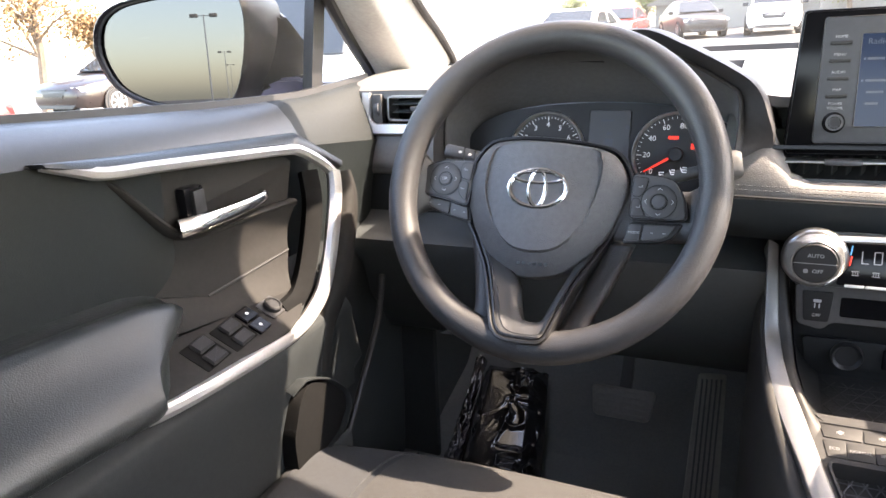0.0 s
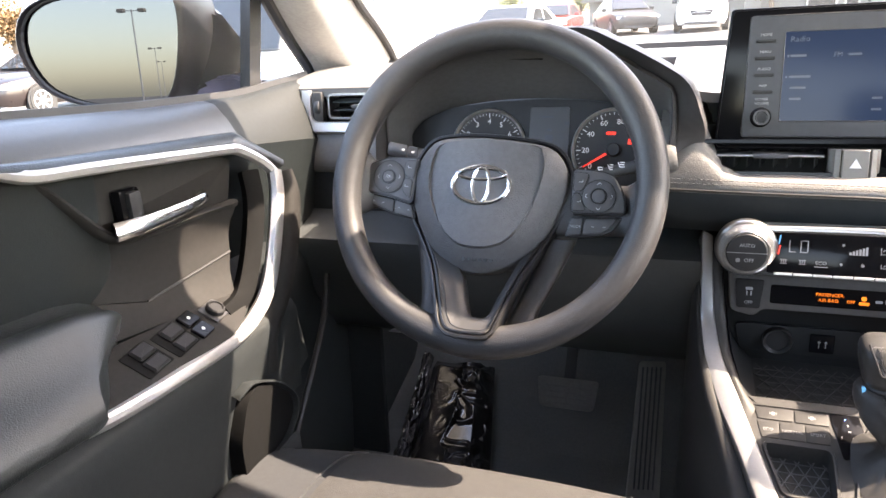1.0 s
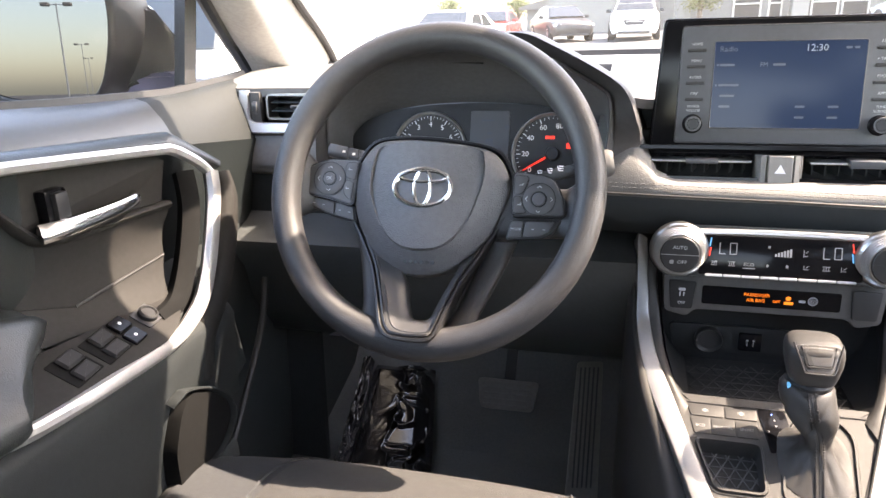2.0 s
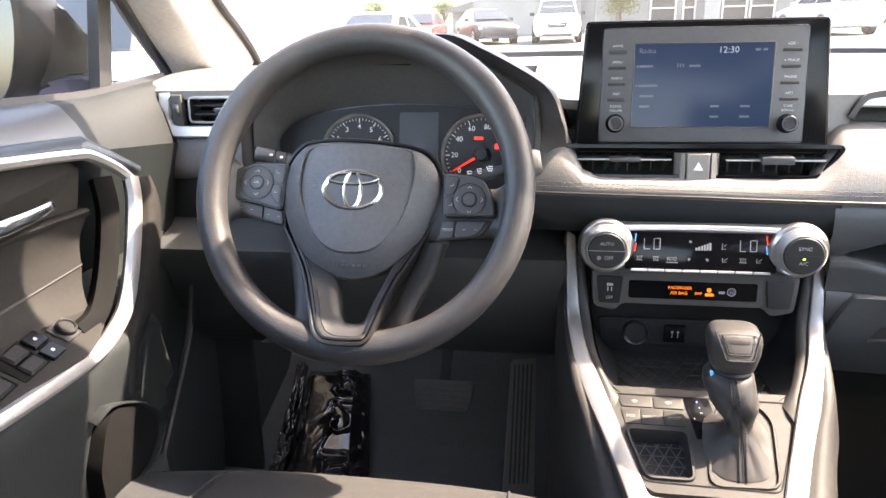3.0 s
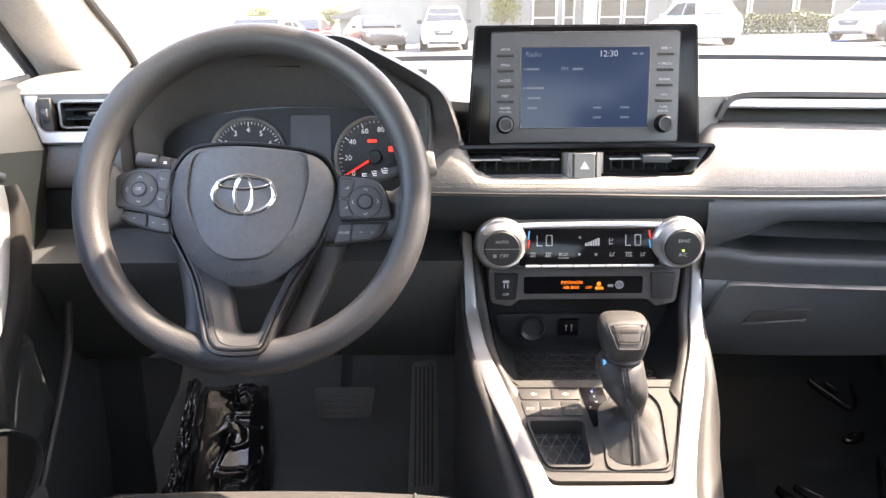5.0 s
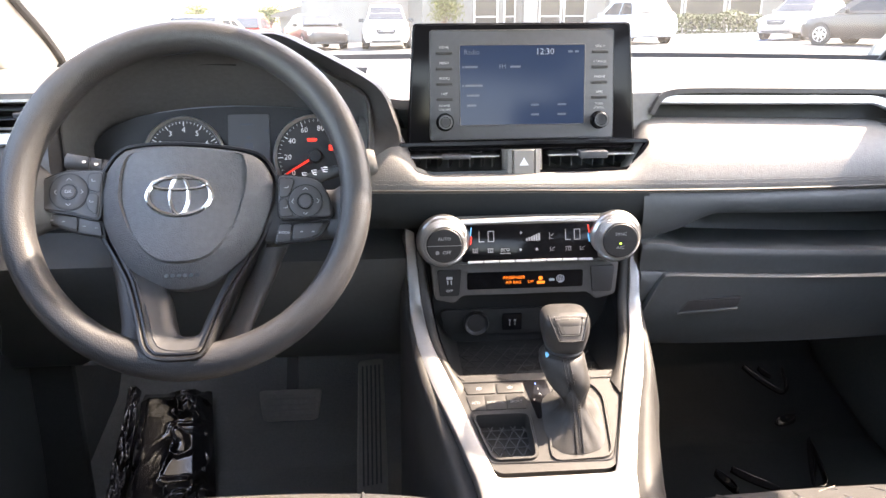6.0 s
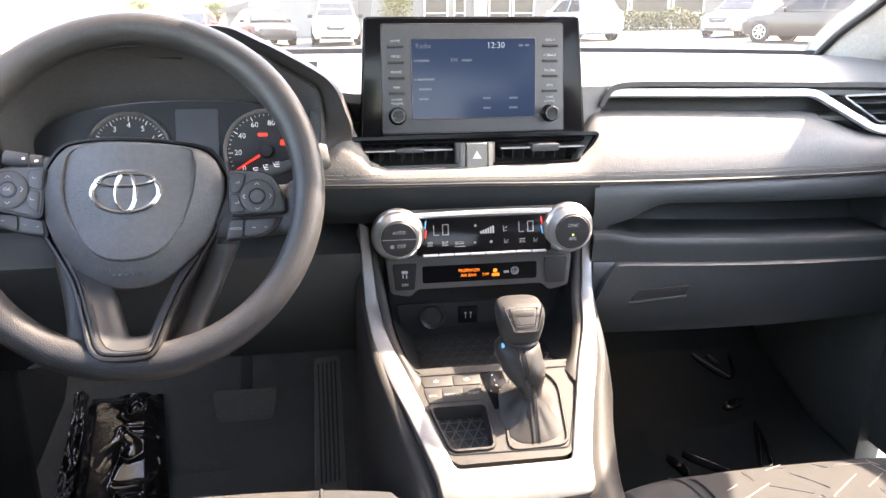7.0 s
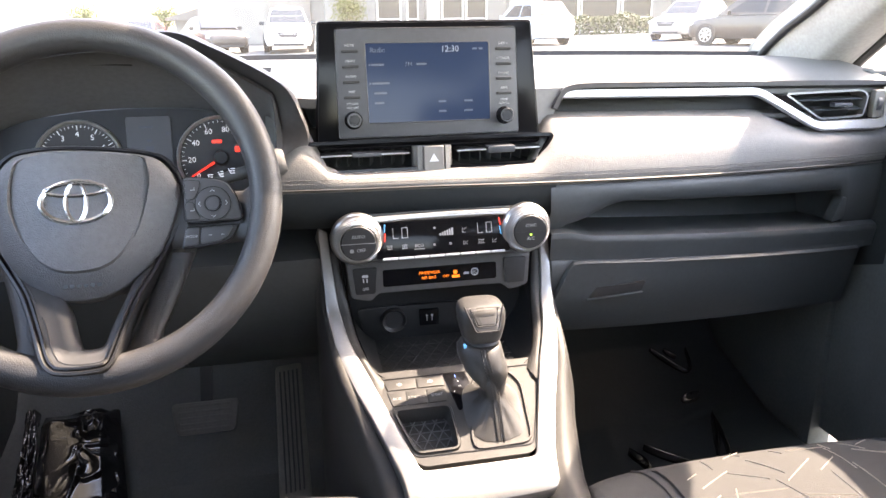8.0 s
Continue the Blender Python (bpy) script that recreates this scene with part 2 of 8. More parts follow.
def grid(bm, fn, nu, nv, thick=None):
    """A sheet fn(u, v) over the unit square; thick: a vector that gives it a back."""
    vs = [[bm.verts.new(fn(i / nu, j / nv)) for j in range(nv + 1)] for i in range(nu + 1)]
    fs = [bm.faces.new((vs[i][j], vs[i + 1][j], vs[i + 1][j + 1], vs[i][j + 1])) for i in range(nu) for j in range(nv)]
    if thick is not None:
        bmesh.ops.recalc_face_normals(bm, faces=fs)
        ext = bmesh.ops.extrude_face_region(bm, geom=fs)["geom"]
        bmesh.ops.translate(bm, vec=thick, verts=[g for g in ext if isinstance(g, bmesh.types.BMVert)])
    return bm


def frame_of(at, x, y):
    """A pose with the given x axis and y axis."""
    x, y = Vector(x).normalized(), Vector(y).normalized()
    z = x.cross(y)
    return Matrix(((x.x, y.x, z.x, at[0]), (x.y, y.y, z.y, at[1]), (x.z, y.z, z.z, at[2]), (0, 0, 0, 1)))


def text(name, words, size, m, mat, parent, align="CENTER"):
    """Printed words on a plane: x along the line, z out of the surface."""
    cu = bpy.data.curves.new(name, "FONT")
    cu.body, cu.size, cu.align_x, cu.align_y, cu.extrude, cu.resolution_u = words, size, align, "CENTER", 0.00008, 2
    tmp = new("tmp", cu)
    me = bpy.data.meshes.new_from_object(tmp)
    bpy.data.objects.remove(tmp)
    bpy.data.curves.remove(cu)
    me.name = name
    me.materials.clear()
    me.materials.append(mat)
    ob = new(name, me)
    ob.matrix_basis = m
    ob.parent = parent
    return ob


def plate(bm, m, w, h, d, r=0.002, bevel=0.0006, seg=3):
    """A rounded plate on the plane of m, standing d out of it."""
    pts = rounded([(-w / 2, -h / 2, 0), (w / 2, -h / 2, 0), (w / 2, h / 2, 0), (-w / 2, h / 2, 0)], r, seg)
    return prism(bm, [m @ p for p in pts], m.to_3x3() @ Vector((0, 0, d)), bevel, 1)


def at2(m, x, y, z=0.0):
    return m @ Matrix.Translation((x, y, z))


def lerp(a, b, t):
    return a + (b - a) * t


def spline1(xs, ys, x):
    return float(np.interp(x, xs, ys))


# ---- car shell (the setting) ----
def build_shell():
    # floor with firewall, one bent sheet
    bm = bmesh.new()
    prof = [(-2.2, 0.40), (-0.1, 0.40), (0.22, 0.41), (0.42, 0.47), (0.56, 0.62), (0.60, 0.95)]
    rings = [[(x, y, z) for x in (-0.78, -0.5, -0.2, 0.2, 0.5, 0.78)] for y, z in prof]
    loft(bm, rings, False)
    ext = bmesh.ops.extrude_face_region(bm, geom=bm.faces[:])["geom"]
    bmesh.ops.translate(bm, vec=(0, 0.03, -0.03), verts=[g for g in ext if isinstance(g, bmesh.types.BMVert)])
    tagged(part("floor", bm, CARPET), "black carpeted floor of the car's cabin", "floor", kind="structure")
    # headliner
    bm = bmesh.new()
    grid(bm, lambda u, v: (lerp(-0.60, 0.60, u), lerp(-0.165, -2.3, v), 1.49 + 0.06 * math.sin(math.pi * u) + 0.07 * math.sin(math.pi * v * 0.8)), 12, 10, (0, 0, 0.05))
    tagged(part("ceiling", bm, HEADLINER), "light grey fabric headliner of the car", "ceiling", kind="structure")
    # sides behind the driver, closing the cabin
    for sx, nm in ((-1, "wall_left"), (1, "wall_right")):
        bm = bmesh.new()
        box(bm, (sx * 0.80, -1.55, 0.75), (0.06, 1.5, 0.74), 0.02)
        box(bm, (sx * 0.72, -0.98, 1.28), (0.09, 0.14, 0.50), 0.02)
        box(bm, (sx * 0.70, -2.2, 1.28), (0.09, 0.30, 0.50), 0.02)
        rings = [[(sx * 0.775, y, 1.095), (sx * 0.80, y, 1.085), (sx * 0.90, y, 1.00), (sx * 0.93, y, 0.93), (sx * 0.925, y, 0.70), (sx * 0.90, y, 0.42)] for y in np.linspace(-3.0, -1.0, 8)]
        tagged(part(nm, bm, DOOR_MAT), "dark rear side panel and pillar of the cabin", "car side", kind="structure")
        bm = bmesh.new()
        loft(bm, rings, False)
        tagged(part(nm.replace("wall", "wall_outer"), bm, BODY_PAINT), "violet-grey painted rear flank of the car", "car body", kind="structure")
    for sx, nm in ((-1, "wall_footwell_left"), (1, "wall_footwell_right")):
        bm = bmesh.new()
        box(bm, (sx * 0.755, 0.36, 0.73), (0.05, 0.52, 0.74), 0.01)
        tagged(part(nm, bm, KICK), "dark plastic side wall of the footwell", "footwell side", kind="structure")
    bm = bmesh.new()
    box(bm, (0, 0.62, 0.80), (1.52, 0.03, 0.62), 0.005)
    tagged(part("wall_front", bm, CARPET), "black insulated bulkhead behind the dashboard", "bulkhead", kind="structure")
    bm = bmesh.new()
    box(bm, (0, -2.33, 0.78), (1.6, 0.06, 0.80), 0.02)
    tagged(part("wall_back", bm, DOOR_MAT), "dark rear wall of the cabin", "car rear", kind="structure")
    # roof rail over the door openings
    for sx, nm in ((-1, "trim"), (1, "trim")):
        bm = bmesh.new()
        sweep(bm, smooth_path([(sx * 0.60, -0.22, 1.475), (sx * 0.64, -0.7, 1.50), (sx * 0.64, -1.4, 1.51), (sx * 0.62, -2.3, 1.46)]), oval(0.045, 0.035, 10), (0, 0, 1))
        tagged(part(nm, bm, HEADLINER), "light grey trim along the roof edge", "roof trim", kind="structure")
    bm = bmesh.new()
    sweep(bm, smooth_path([(-0.6, -0.24, 1.475), (-0.3, -0.175, 1.50), (0, -0.15, 1.51), (0.3, -0.175, 1.50), (0.6, -0.24, 1.475)]), oval(0.04, 0.025, 10), (0, 0, 1))
    tagged(part("trim", bm, HEADLINER), "light grey trim over the windshield", "roof trim", kind="structure")


def build_shade_visor():
    """An unseen driver's visor, folded down along the glass; added to shade the door's sill."""
    root = thing("shade_visor", (-0.44, -0.12, 1.46), "unseen light grey visor added on the driver's side to block the sun", "sun visor")
    bm = bmesh.new()
    prism(bm, rounded([(-0.585, -0.195, 1.470), (-0.300, -0.170, 1.494), (-0.300, -0.005, 1.412), (-0.565, -0.035, 1.398)], 0.03, 5), (0, 0.006, 0.013), 0.004)
    part("panel", local(root, bm), HEADLINER, root, "light grey visor panel")
    bm = bmesh.new()
    tube(bm, [(-0.60, -0.20, 1.472), (-0.29, -0.172, 1.497)], 0.005, 8)
    part("hinge_rod", local(root, bm), HEADLINER, root)


def build_rear_view_mirror():
    """Hangs unseen from the windshield's top; placed and sized to shade the wheel and the door."""
    root = thing("rear_view_mirror", (0, -0.04, 1.40), "unseen black rear-view mirror and sensor housing, placed to block the sun", "mirror")
    bm = bmesh.new()
    loft(bm, [[(x - 0.04, -0.075 + w + 0.04 * x, 1.385 + z) for x, z in oval(0.142 * k, 0.038 * k, 28, 0.6)] for w, k in ((0.0, 0.96), (0.003, 1.0), (0.018, 0.98), (0.032, 0.7))])
    part("housing", local(root, bm), BLACK, root, "black mirror housing")
    bm = bmesh.new()
    prism(bm, [(x - 0.04, -0.0755 + 0.04 * x, 1.385 + z) for x, z in oval(0.132, 0.032, 28, 0.6)], (0, -0.001, 0))
    part("mirror_glass", local(root, bm), MIRROR, root, "silvered mirror glass")
    bm = bmesh.new()
    tube(bm, [(0, -0.05, 1.39), (0, -0.02, 1.42), (0, 0.0, 1.45)], 0.010, 10)
    part("stem", local(root, bm), BLACK, root)
    bm = bmesh.new()
    box(bm, (0, 0.035, 1.435), (0.17, 0.17, 0.05), 0.015, Euler((radians(-24), 0, 0)).to_matrix())
    part("sensor_housing", local(root, bm), BLACK, root, "dark sensor housing")


PILLAR_IN = [(0.702, 0.352, 1.100), (0.696, 0.328, 1.122), (0.690, 0.262, 1.166), (0.673, 0.153, 1.216), (0.645, -0.01, 1.31), (0.60, -0.22, 1.47)]
PILLAR_OUT = [(0.810, 0.270, 1.060), (0.792, 0.222, 1.108), (0.768, 0.130, 1.165), (0.738, 0.030, 1.226), (0.70, -0.10, 1.32), (0.65, -0.30, 1.45)]


def build_pillar(sx, name):
    """The trimmed pillar beside the windshield, with its black seals."""
    root = thing(name, (sx * 0.74, 0.24, 1.1), "windshield pillar with light grey fabric trim and black seals", "windshield pillar", kind="structure")
    a, b = smooth_path(PILLAR_IN), smooth_path(PILLAR_OUT)
    bm = bmesh.new()
    rings = []
    for p, q in zip(a, b):
        mid = (p + q) / 2
        back = Vector((-0.02, -0.030, -0.012))
        ring = [p, lerp(p, q, 0.24) + back * 0.62, lerp(p, q, 0.48) + back * 1.15, lerp(p, q, 0.56) + back * 1.22, lerp(p, q, 0.78) + back * 0.85, q + back * 0.2, q + Vector((0, 0.03, 0.02)), mid + Vector((0.01, 0.07, 0.03)), p + Vector((0, 0.04, 0.02))]
        rings.append([Vector((sx * c.x, c.y, c.z - 0.010 * sx)) for c in ring])
    loft(bm, rings)
    part("trim_cover", local(root, bm), PILLAR, root, sharp=60)
    for line, nm, r, off in ((a, "glass_seal", 0.0068, (-0.003, 0.005, 0.001)), (b, "door_seal", 0.011, (0.008, 0.0, -0.002))):
        bm = bmesh.new()
        tube(bm, [Vector((sx * (c.x + off[0]), c.y + off[1], c.z + off[2] - 0.010 * sx)) for c in line], r)
        part(nm, local(root, bm), RUBBER, root, "black rubber seal")
    return root


def cowl_y(x):
    return 0.60 - 0.42 * x * x - 0.15 * x ** 4


def build_windshield():
    root = thing("windshield", (0, 0.6, 1.1), "clear raked windshield with a black border", "windshield", kind="structure")
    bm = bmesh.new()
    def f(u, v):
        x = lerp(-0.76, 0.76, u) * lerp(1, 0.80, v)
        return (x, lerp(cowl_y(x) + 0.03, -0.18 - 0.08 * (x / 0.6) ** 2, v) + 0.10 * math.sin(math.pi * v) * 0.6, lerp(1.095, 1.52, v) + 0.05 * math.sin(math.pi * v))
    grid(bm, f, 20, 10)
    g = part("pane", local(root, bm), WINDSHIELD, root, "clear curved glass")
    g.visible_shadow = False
    bm = bmesh.new()
    sweep(bm, [(x, cowl_y(x) - 0.010, 1.1185 - 0.002 * x) for x in np.linspace(-0.72, 0.72, 48)], [(-0.012, -0.006), (0.012, -0.006), (0.010, 0.004), (-0.010, 0.004)], (0, 0, 1))
    part("lower_seal", local(root, bm), RUBBER, root, "black rubber seal")


# ---- dashboard ----
def stitch_y(x):
    return -0.048 + 0.19 * x * x


def stitch_z(x):
    return 0.988 - 0.030 * abs(x) if x > 0 else 0.988 + 0.010 * abs(x)


BROW_X = (-0.745, -0.50, -0.20, -0.16, 0.16, 0.19, 0.50, 0.60, 0.745)
BROW_Y = (0.055, 0.060, 0.050, 0.035, 0.035, 0.045, 0.066, 0.070, 0.072)
BROW_Z = (1.103, 1.103, 1.098, 1.090, 1.090, 1.096, 1.087, 1.085, 1.082)


def build_dashboard():
    root = thing("dashboard", (0, 0.1, 0.95), "dark grey moulded dashboard with a stitched padded band and silver strips", "dashboard")

    def P(name, bm, mat, label="", sharp=38):
        return part(name, local(root, bm), mat, root, label, sharp)

    # top deck
    bm = bmesh.new()
    def top(u, v):
        x = lerp(-0.745, 0.745, u)
        yb, zb = spline1(BROW_X, BROW_Y, x), spline1(BROW_X, BROW_Z, x)
        y = lerp(cowl_y(x), yb, v)
        z = lerp(1.112, zb + 0.004, v) + 0.012 * math.sin(math.pi * v)
        if v > 0.93:
            z -= 0.006 * (v - 0.93) / 0.07
        return (x, y, z)
    grid(bm, top, 60, 16)
    under = [f for f in bm.faces if -0.535 < f.calc_center_median().x < -0.190 and f.calc_center_median().y < 0.24]
    bmesh.ops.delete(bm, geom=under, context="FACES")
    ext = bmesh.ops.extrude_face_region(bm, geom=bm.faces[:])["geom"]
    bmesh.ops.translate(bm, vec=(0, 0, -0.012), verts=[g for g in ext if isinstance(g, bmesh.types.BMVert)])
    P("top_deck", bm, DASH_TOP, "grained dark grey upper deck")
    # padded band, passenger side and centre, down to the stitched edge
    bm = bmesh.new()
    xs = list(np.linspace(-0.205, -0.165, 5)) + list(np.linspace(-0.155, 0.150, 16)) + list(np.linspace(0.158, 0.195, 5)) + list(np.linspace(0.21, 0.745, 28))
    rings = []
    for x in xs:
        k = min(1, max(0, (abs(x) - 0.125) / 0.045))
        k = k * k * (3 - 2 * k)
        yt, zt = lerp(-0.028, spline1((0.19, 0.50, 0.745), (0.034, 0.055, 0.075), abs(x)), k), lerp(1.003, spline1((0.19, 0.50, 0.58, 0.745), (1.060, 1.050, 1.020, 1.018), x) if x > 0 else 1.070, k)
        ys, zs = stitch_y(x), stitch_z(x)
        ring = [(x, yt + 0.03, zt - 0.004), (x, yt + 0.004, zt + 0.0005)]
        for j in range(1, 9):
            s = j / 8
            bulge = math.sin(math.pi * s) * (0.004 + 0.012 * k)
            ring.append((x, lerp(yt, ys, s) - bulge * 0.8, lerp(zt, zs, s) + bulge * 0.6))
        ring += [(x, ys + 0.002, zs - 0.006), (x, ys + 0.03, zs - 0.010)]
        rings.append(ring)
    loft(bm, rings, False)
    P("padded_band", bm, PAD, "soft grained grey pad with stitched lower edge", 60)
    # padded band, driver's side end
    bm = bmesh.new()
    rings = []
    for x in np.linspace(-0.745, -0.52, 10):
        ys, zs = 0.022, 0.995
        rings.append([(x, 0.075, 1.040), (x, 0.054, 1.040), (x, 0.046, 1.034), (x, 0.040, 1.018), (x, 0.036, 1.000), (x, 0.034, 0.986), (x, 0.037, 0.980), (x, 0.07, 0.976)])
    loft(bm, rings, False)
    P("end_pad", bm, PAD, "soft grained grey pad beside the door", 60)
    # stitches
    bm = bmesh.new()
    for x in np.arange(-0.19, 0.735, 0.0062):
        y, z = stitch_y(x), stitch_z(x) + 0.0062
        box(bm, (x, y - 0.0030, z), (0.0040, 0.0010, 0.0008))
        box(bm, (x + 0.003, y - 0.0040, z + 0.0050), (0.0040, 0.0010, 0.0008))
    for x in np.arange(-0.73, -0.55, 0.0062):
        box(bm, (x, 0.0338, 0.9895), (0.0040, 0.0010, 0.0008))
    P("stitching", bm, THREAD, "pale stitching")
    bm = bmesh.new()
    tube(bm, [(x, stitch_y(x) - 0.0022, stitch_z(x) - 0.0016) for x in np.linspace(-0.19, 0.742, 60)], 0.0016, 6)
    P("pad_seam", bm, BLACK, "dark seam under the stitched pad")
    # lower dash, below the stitched edge
    bm = bmesh.new()
    rings = []
    for x in np.linspace(-0.745, 0.155, 32):
        if x < -0.2:
            ys, zs = 0.026, 0.990
        else:
            ys, zs = stitch_y(x) + 0.004, stitch_z(x) - 0.004
        e = max(0, (abs(x) - 0.60) / 0.145)
        low = [(0.07, zs + 0.004), (ys, zs), (ys + 0.002, zs - 0.010), (ys + 0.010, zs - 0.020), (ys + 0.026, zs - 0.028), (0.10, zs - 0.034)]
        if x < -0.2:
            low = [(0.07, 0.980), (0.040, 0.979), (0.037, 0.970), (0.034, 0.945), (0.034, 0.915), (0.06, 0.900)]
        if x > -0.2:
            low = [(0.07, zs + 0.004), (ys - 0.002, zs), (ys - 0.003, zs - 0.010), (ys, zs - 0.022), (ys + 0.005, zs - 0.036), (ys + 0.02, zs - 0.052)]
        rings.append([(x, y, z) for y, z in low])
    loft(bm, rings, False)
    P("lower_band", bm, DOOR_LOW, "", 50)
    # silver strips, both sides
    sec = [(-0.0055, 0.0), (-0.004, 0.004), (0.004, 0.004), (0.0055, 0.0), (0.004, -0.006), (-0.004, -0.006)]
    right = rounded([(0.185, 0.036, 1.084), (0.500, 0.054, 1.077), (0.598, 0.044, 1.024), (0.716, 0.048, 1.023), (0.728, 0.054, 1.033), (0.728, 0.058, 1.078)], 0.014, 5)[6:-6]
    bm = bmesh.new()
    def wide(s):
        k = 1.15 + 0.4 * (s > 0.35) * min(1, (s - 0.35) * 6)
        return [(a * k, b) for a, b in sec]
    sweep(bm, [Vector((0.185, 0.036, 1.084))] + right + [Vector((0.728, 0.058, 1.078))], wide, (0, -0.95, 0.3))
    P("silver_strip", bm, SILVER, "satin silver strip round the side vent")
    bm = bmesh.new()
    sweep(bm, smooth_path([(0.176, 0.030, 1.066), (0.186, 0.031, 1.084), (0.200, 0.033, 1.0925), (0.240, 0.036, 1.0945), (0.36, 0.044, 1.0920), (0.50, 0.052, 1.0885), (0.62, 0.054, 1.0860), (0.742, 0.057, 1.0840)], 5), [(-0.0040, -0.020), (-0.0040, 0.0016), (-0.0030, 0.0026), (0.0034, 0.0010), (0.0040, -0.002), (0.0040, -0.020)], (0, -0.96, 0.28))
    P("brow_edge", bm, HOOD, "dark rounded edge of the upper deck")
    bm = bmesh.new()
    grid(bm, lambda u, v: (lerp(0.142, lerp(0.192, 0.170, v), u), lerp(0.030, 0.036, u) - 0.004 * v, lerp(1.093, 1.046, v)), 6, 8, (0, 0.02, 0))
    P("strip_shoulder", bm, DASH_TOP, "grey shoulder beside the screen", 60)
    bm = bmesh.new()
    left = rounded([(-0.525, 0.060, 1.080), (-0.540, 0.060, 1.072), (-0.585, 0.050, 1.045), (-0.700, 0.046, 1.045), (-0.712, 0.048, 1.056), (-0.712, 0.056, 1.096)], 0.014, 5)[6:-6]
    sweep(bm, left + [Vector((-0.712, 0.056, 1.098))], lambda s: [(a * 1.6, b) for a, b in sec], (0, -0.95, 0.3))
    P("silver_strip", bm, SILVER, "satin silver strip round the side vent")
    # dark slot under the right strip and behind the vents
    bm = bmesh.new()
    grid(bm, lambda u, v: (lerp(0.15, 0.745, u), lerp(0.115, 0.095, v) , lerp(1.095, 1.00, v)), 8, 2, (0, 0.02, 0))
    P("slot_back", bm, BLACK)
    bm = bmesh.new()
    grid(bm, lambda u, v: (lerp(0.17, 0.60, u), lerp(0.100, 0.052, v), lerp(1.054, 1.0525, v) - 0.010 * u), 8, 2, (0, 0, -0.006))
    P("slot_floor", bm, DASH)
    bm = bmesh.new()
    grid(bm, lambda u, v: (lerp(-0.745, -0.50, u), lerp(0.125, 0.115, v), lerp(1.11, 1.00, v)), 8, 2, (0, 0.02, 0))
    P("slot_back", bm, BLACK)
    # side vents
    for sx, cx, cz, w, h in ((1, 0.628, 1.053, 0.115, 0.034), (-1, -0.632, 1.074, 0.105, 0.036)):
        y0 = 0.050 if sx > 0 else 0.052
        if sx > 0:
            out = [(0.545, y0 + 0.004, 1.072), (0.605, y0 - 0.002, 1.034), (0.680, y0, 1.036), (0.688, y0 + 0.004, 1.066), (0.678, y0 + 0.006, 1.074)]
        else:
            out = [(-0.675, y0, 1.058), (-0.590, y0, 1.058), (-0.560, y0 + 0.004, 1.092), (-0.675, y0 + 0.003, 1.092)]
        ring = rounded(out, 0.006, 3)
        bm = bmesh.new()
        sweep(bm, ring, [(-0.0016, 0), (-0.0012, 0.003), (0.0012, 0.003), (0.0016, 0), (0.0, -0.03)], (0, -1, 0.1), closed=True)
        vent = P("side_vent", bm, TRIM_BAR, "air vent with a thin satin rim and slats")
        for k in range(2):
            bm = bmesh.new()
            zz = lerp(min(p[2] for p in out) + 0.006, max(p[2] for p in out) - 0.004, (k + 0.5) / 2)
            xa = min(p[0] for p in out) + (0.014 + 0.020 * (zz < cz) if sx > 0 else 0.004)
            xb = max(p[0] for p in out) - (0.006 if sx > 0 else 0.012)
            box(bm, ((xa + xb) / 2, y0 + 0.012, zz), (xb - xa, 0.016, 0.0018), 0.0006, Euler((radians(12), 0, 0)).to_matrix())
            part("slat", local(root, bm), LOWER, vent)
        bm = bmesh.new()
        box(bm, (cx + 0.012, y0 - 0.001, cz + 0.001), (0.032, 0.012, 0.006), 0.002)
        part("vent_tab", local(root, bm), CHAR, vent, "grey adjuster tab")
        # thumbwheel beside the vent
        bm = bmesh.new()
        xw = 0.706 if sx > 0 else -0.694
        box(bm, (xw, y0 + 0.004, cz), (0.017, 0.012, h + 0.008), 0.003)
        wheel = P("vent_wheel_plate", bm, HAZARD if sx > 0 else DASH, "grey thumbwheel plate")
        bm = bmesh.new()
        lathe(bm, [(0.001, -0.004), (0.013, -0.004), (0.014, -0.003), (0.014, 0.003), (0.013, 0.004), (0.001, 0.004)], frame_of((xw, y0 + 0.008, cz), (0, 1, 0), (0, 0, 1)), 20)
        part("thumbwheel", local(root, bm), CHAR, wheel)
    # end caps beside the doors
    for sx in (-1, 1):
        bm = bmesh.new()
        prism(bm, [(sx * 0.742, 0.075 if sx > 0 else 0.115, 1.085), (sx * 0.742, 0.30, 1.105), (sx * 0.742, 0.30, 0.70), (sx * 0.742, 0.02 if sx > 0 else 0.115, 0.80), (sx * 0.742, 0.02 if sx > 0 else 0.115, 0.96)], (sx * 0.012, 0, 0), 0.002)
        P("end_cap", bm, DOOR_LOW)
    # centre vents
    y0 = -0.010
    bm = bmesh.new()
    ring = rounded([(-0.160, y0, 1.038), (-0.133, y0 - 0.012, 1.004), (0.133, y0 - 0.012, 1.004), (0.160, y0, 1.038)], 0.006, 3)
    sweep(bm, ring, [(-0.003, 0), (-0.002, 0.003), (0.002, 0.003), (0.003, 0), (0, -0.04)], (0, -1, 0.2), closed=True)
    cv = P("centre_vent", bm, GLOSS, "wide centre air vent with slats")
    bm = bmesh.new()
    box(bm, (0, 0.05, 1.02), (0.34, 0.01, 0.06))
    part("vent_back", local(root, bm), BLACK, cv)
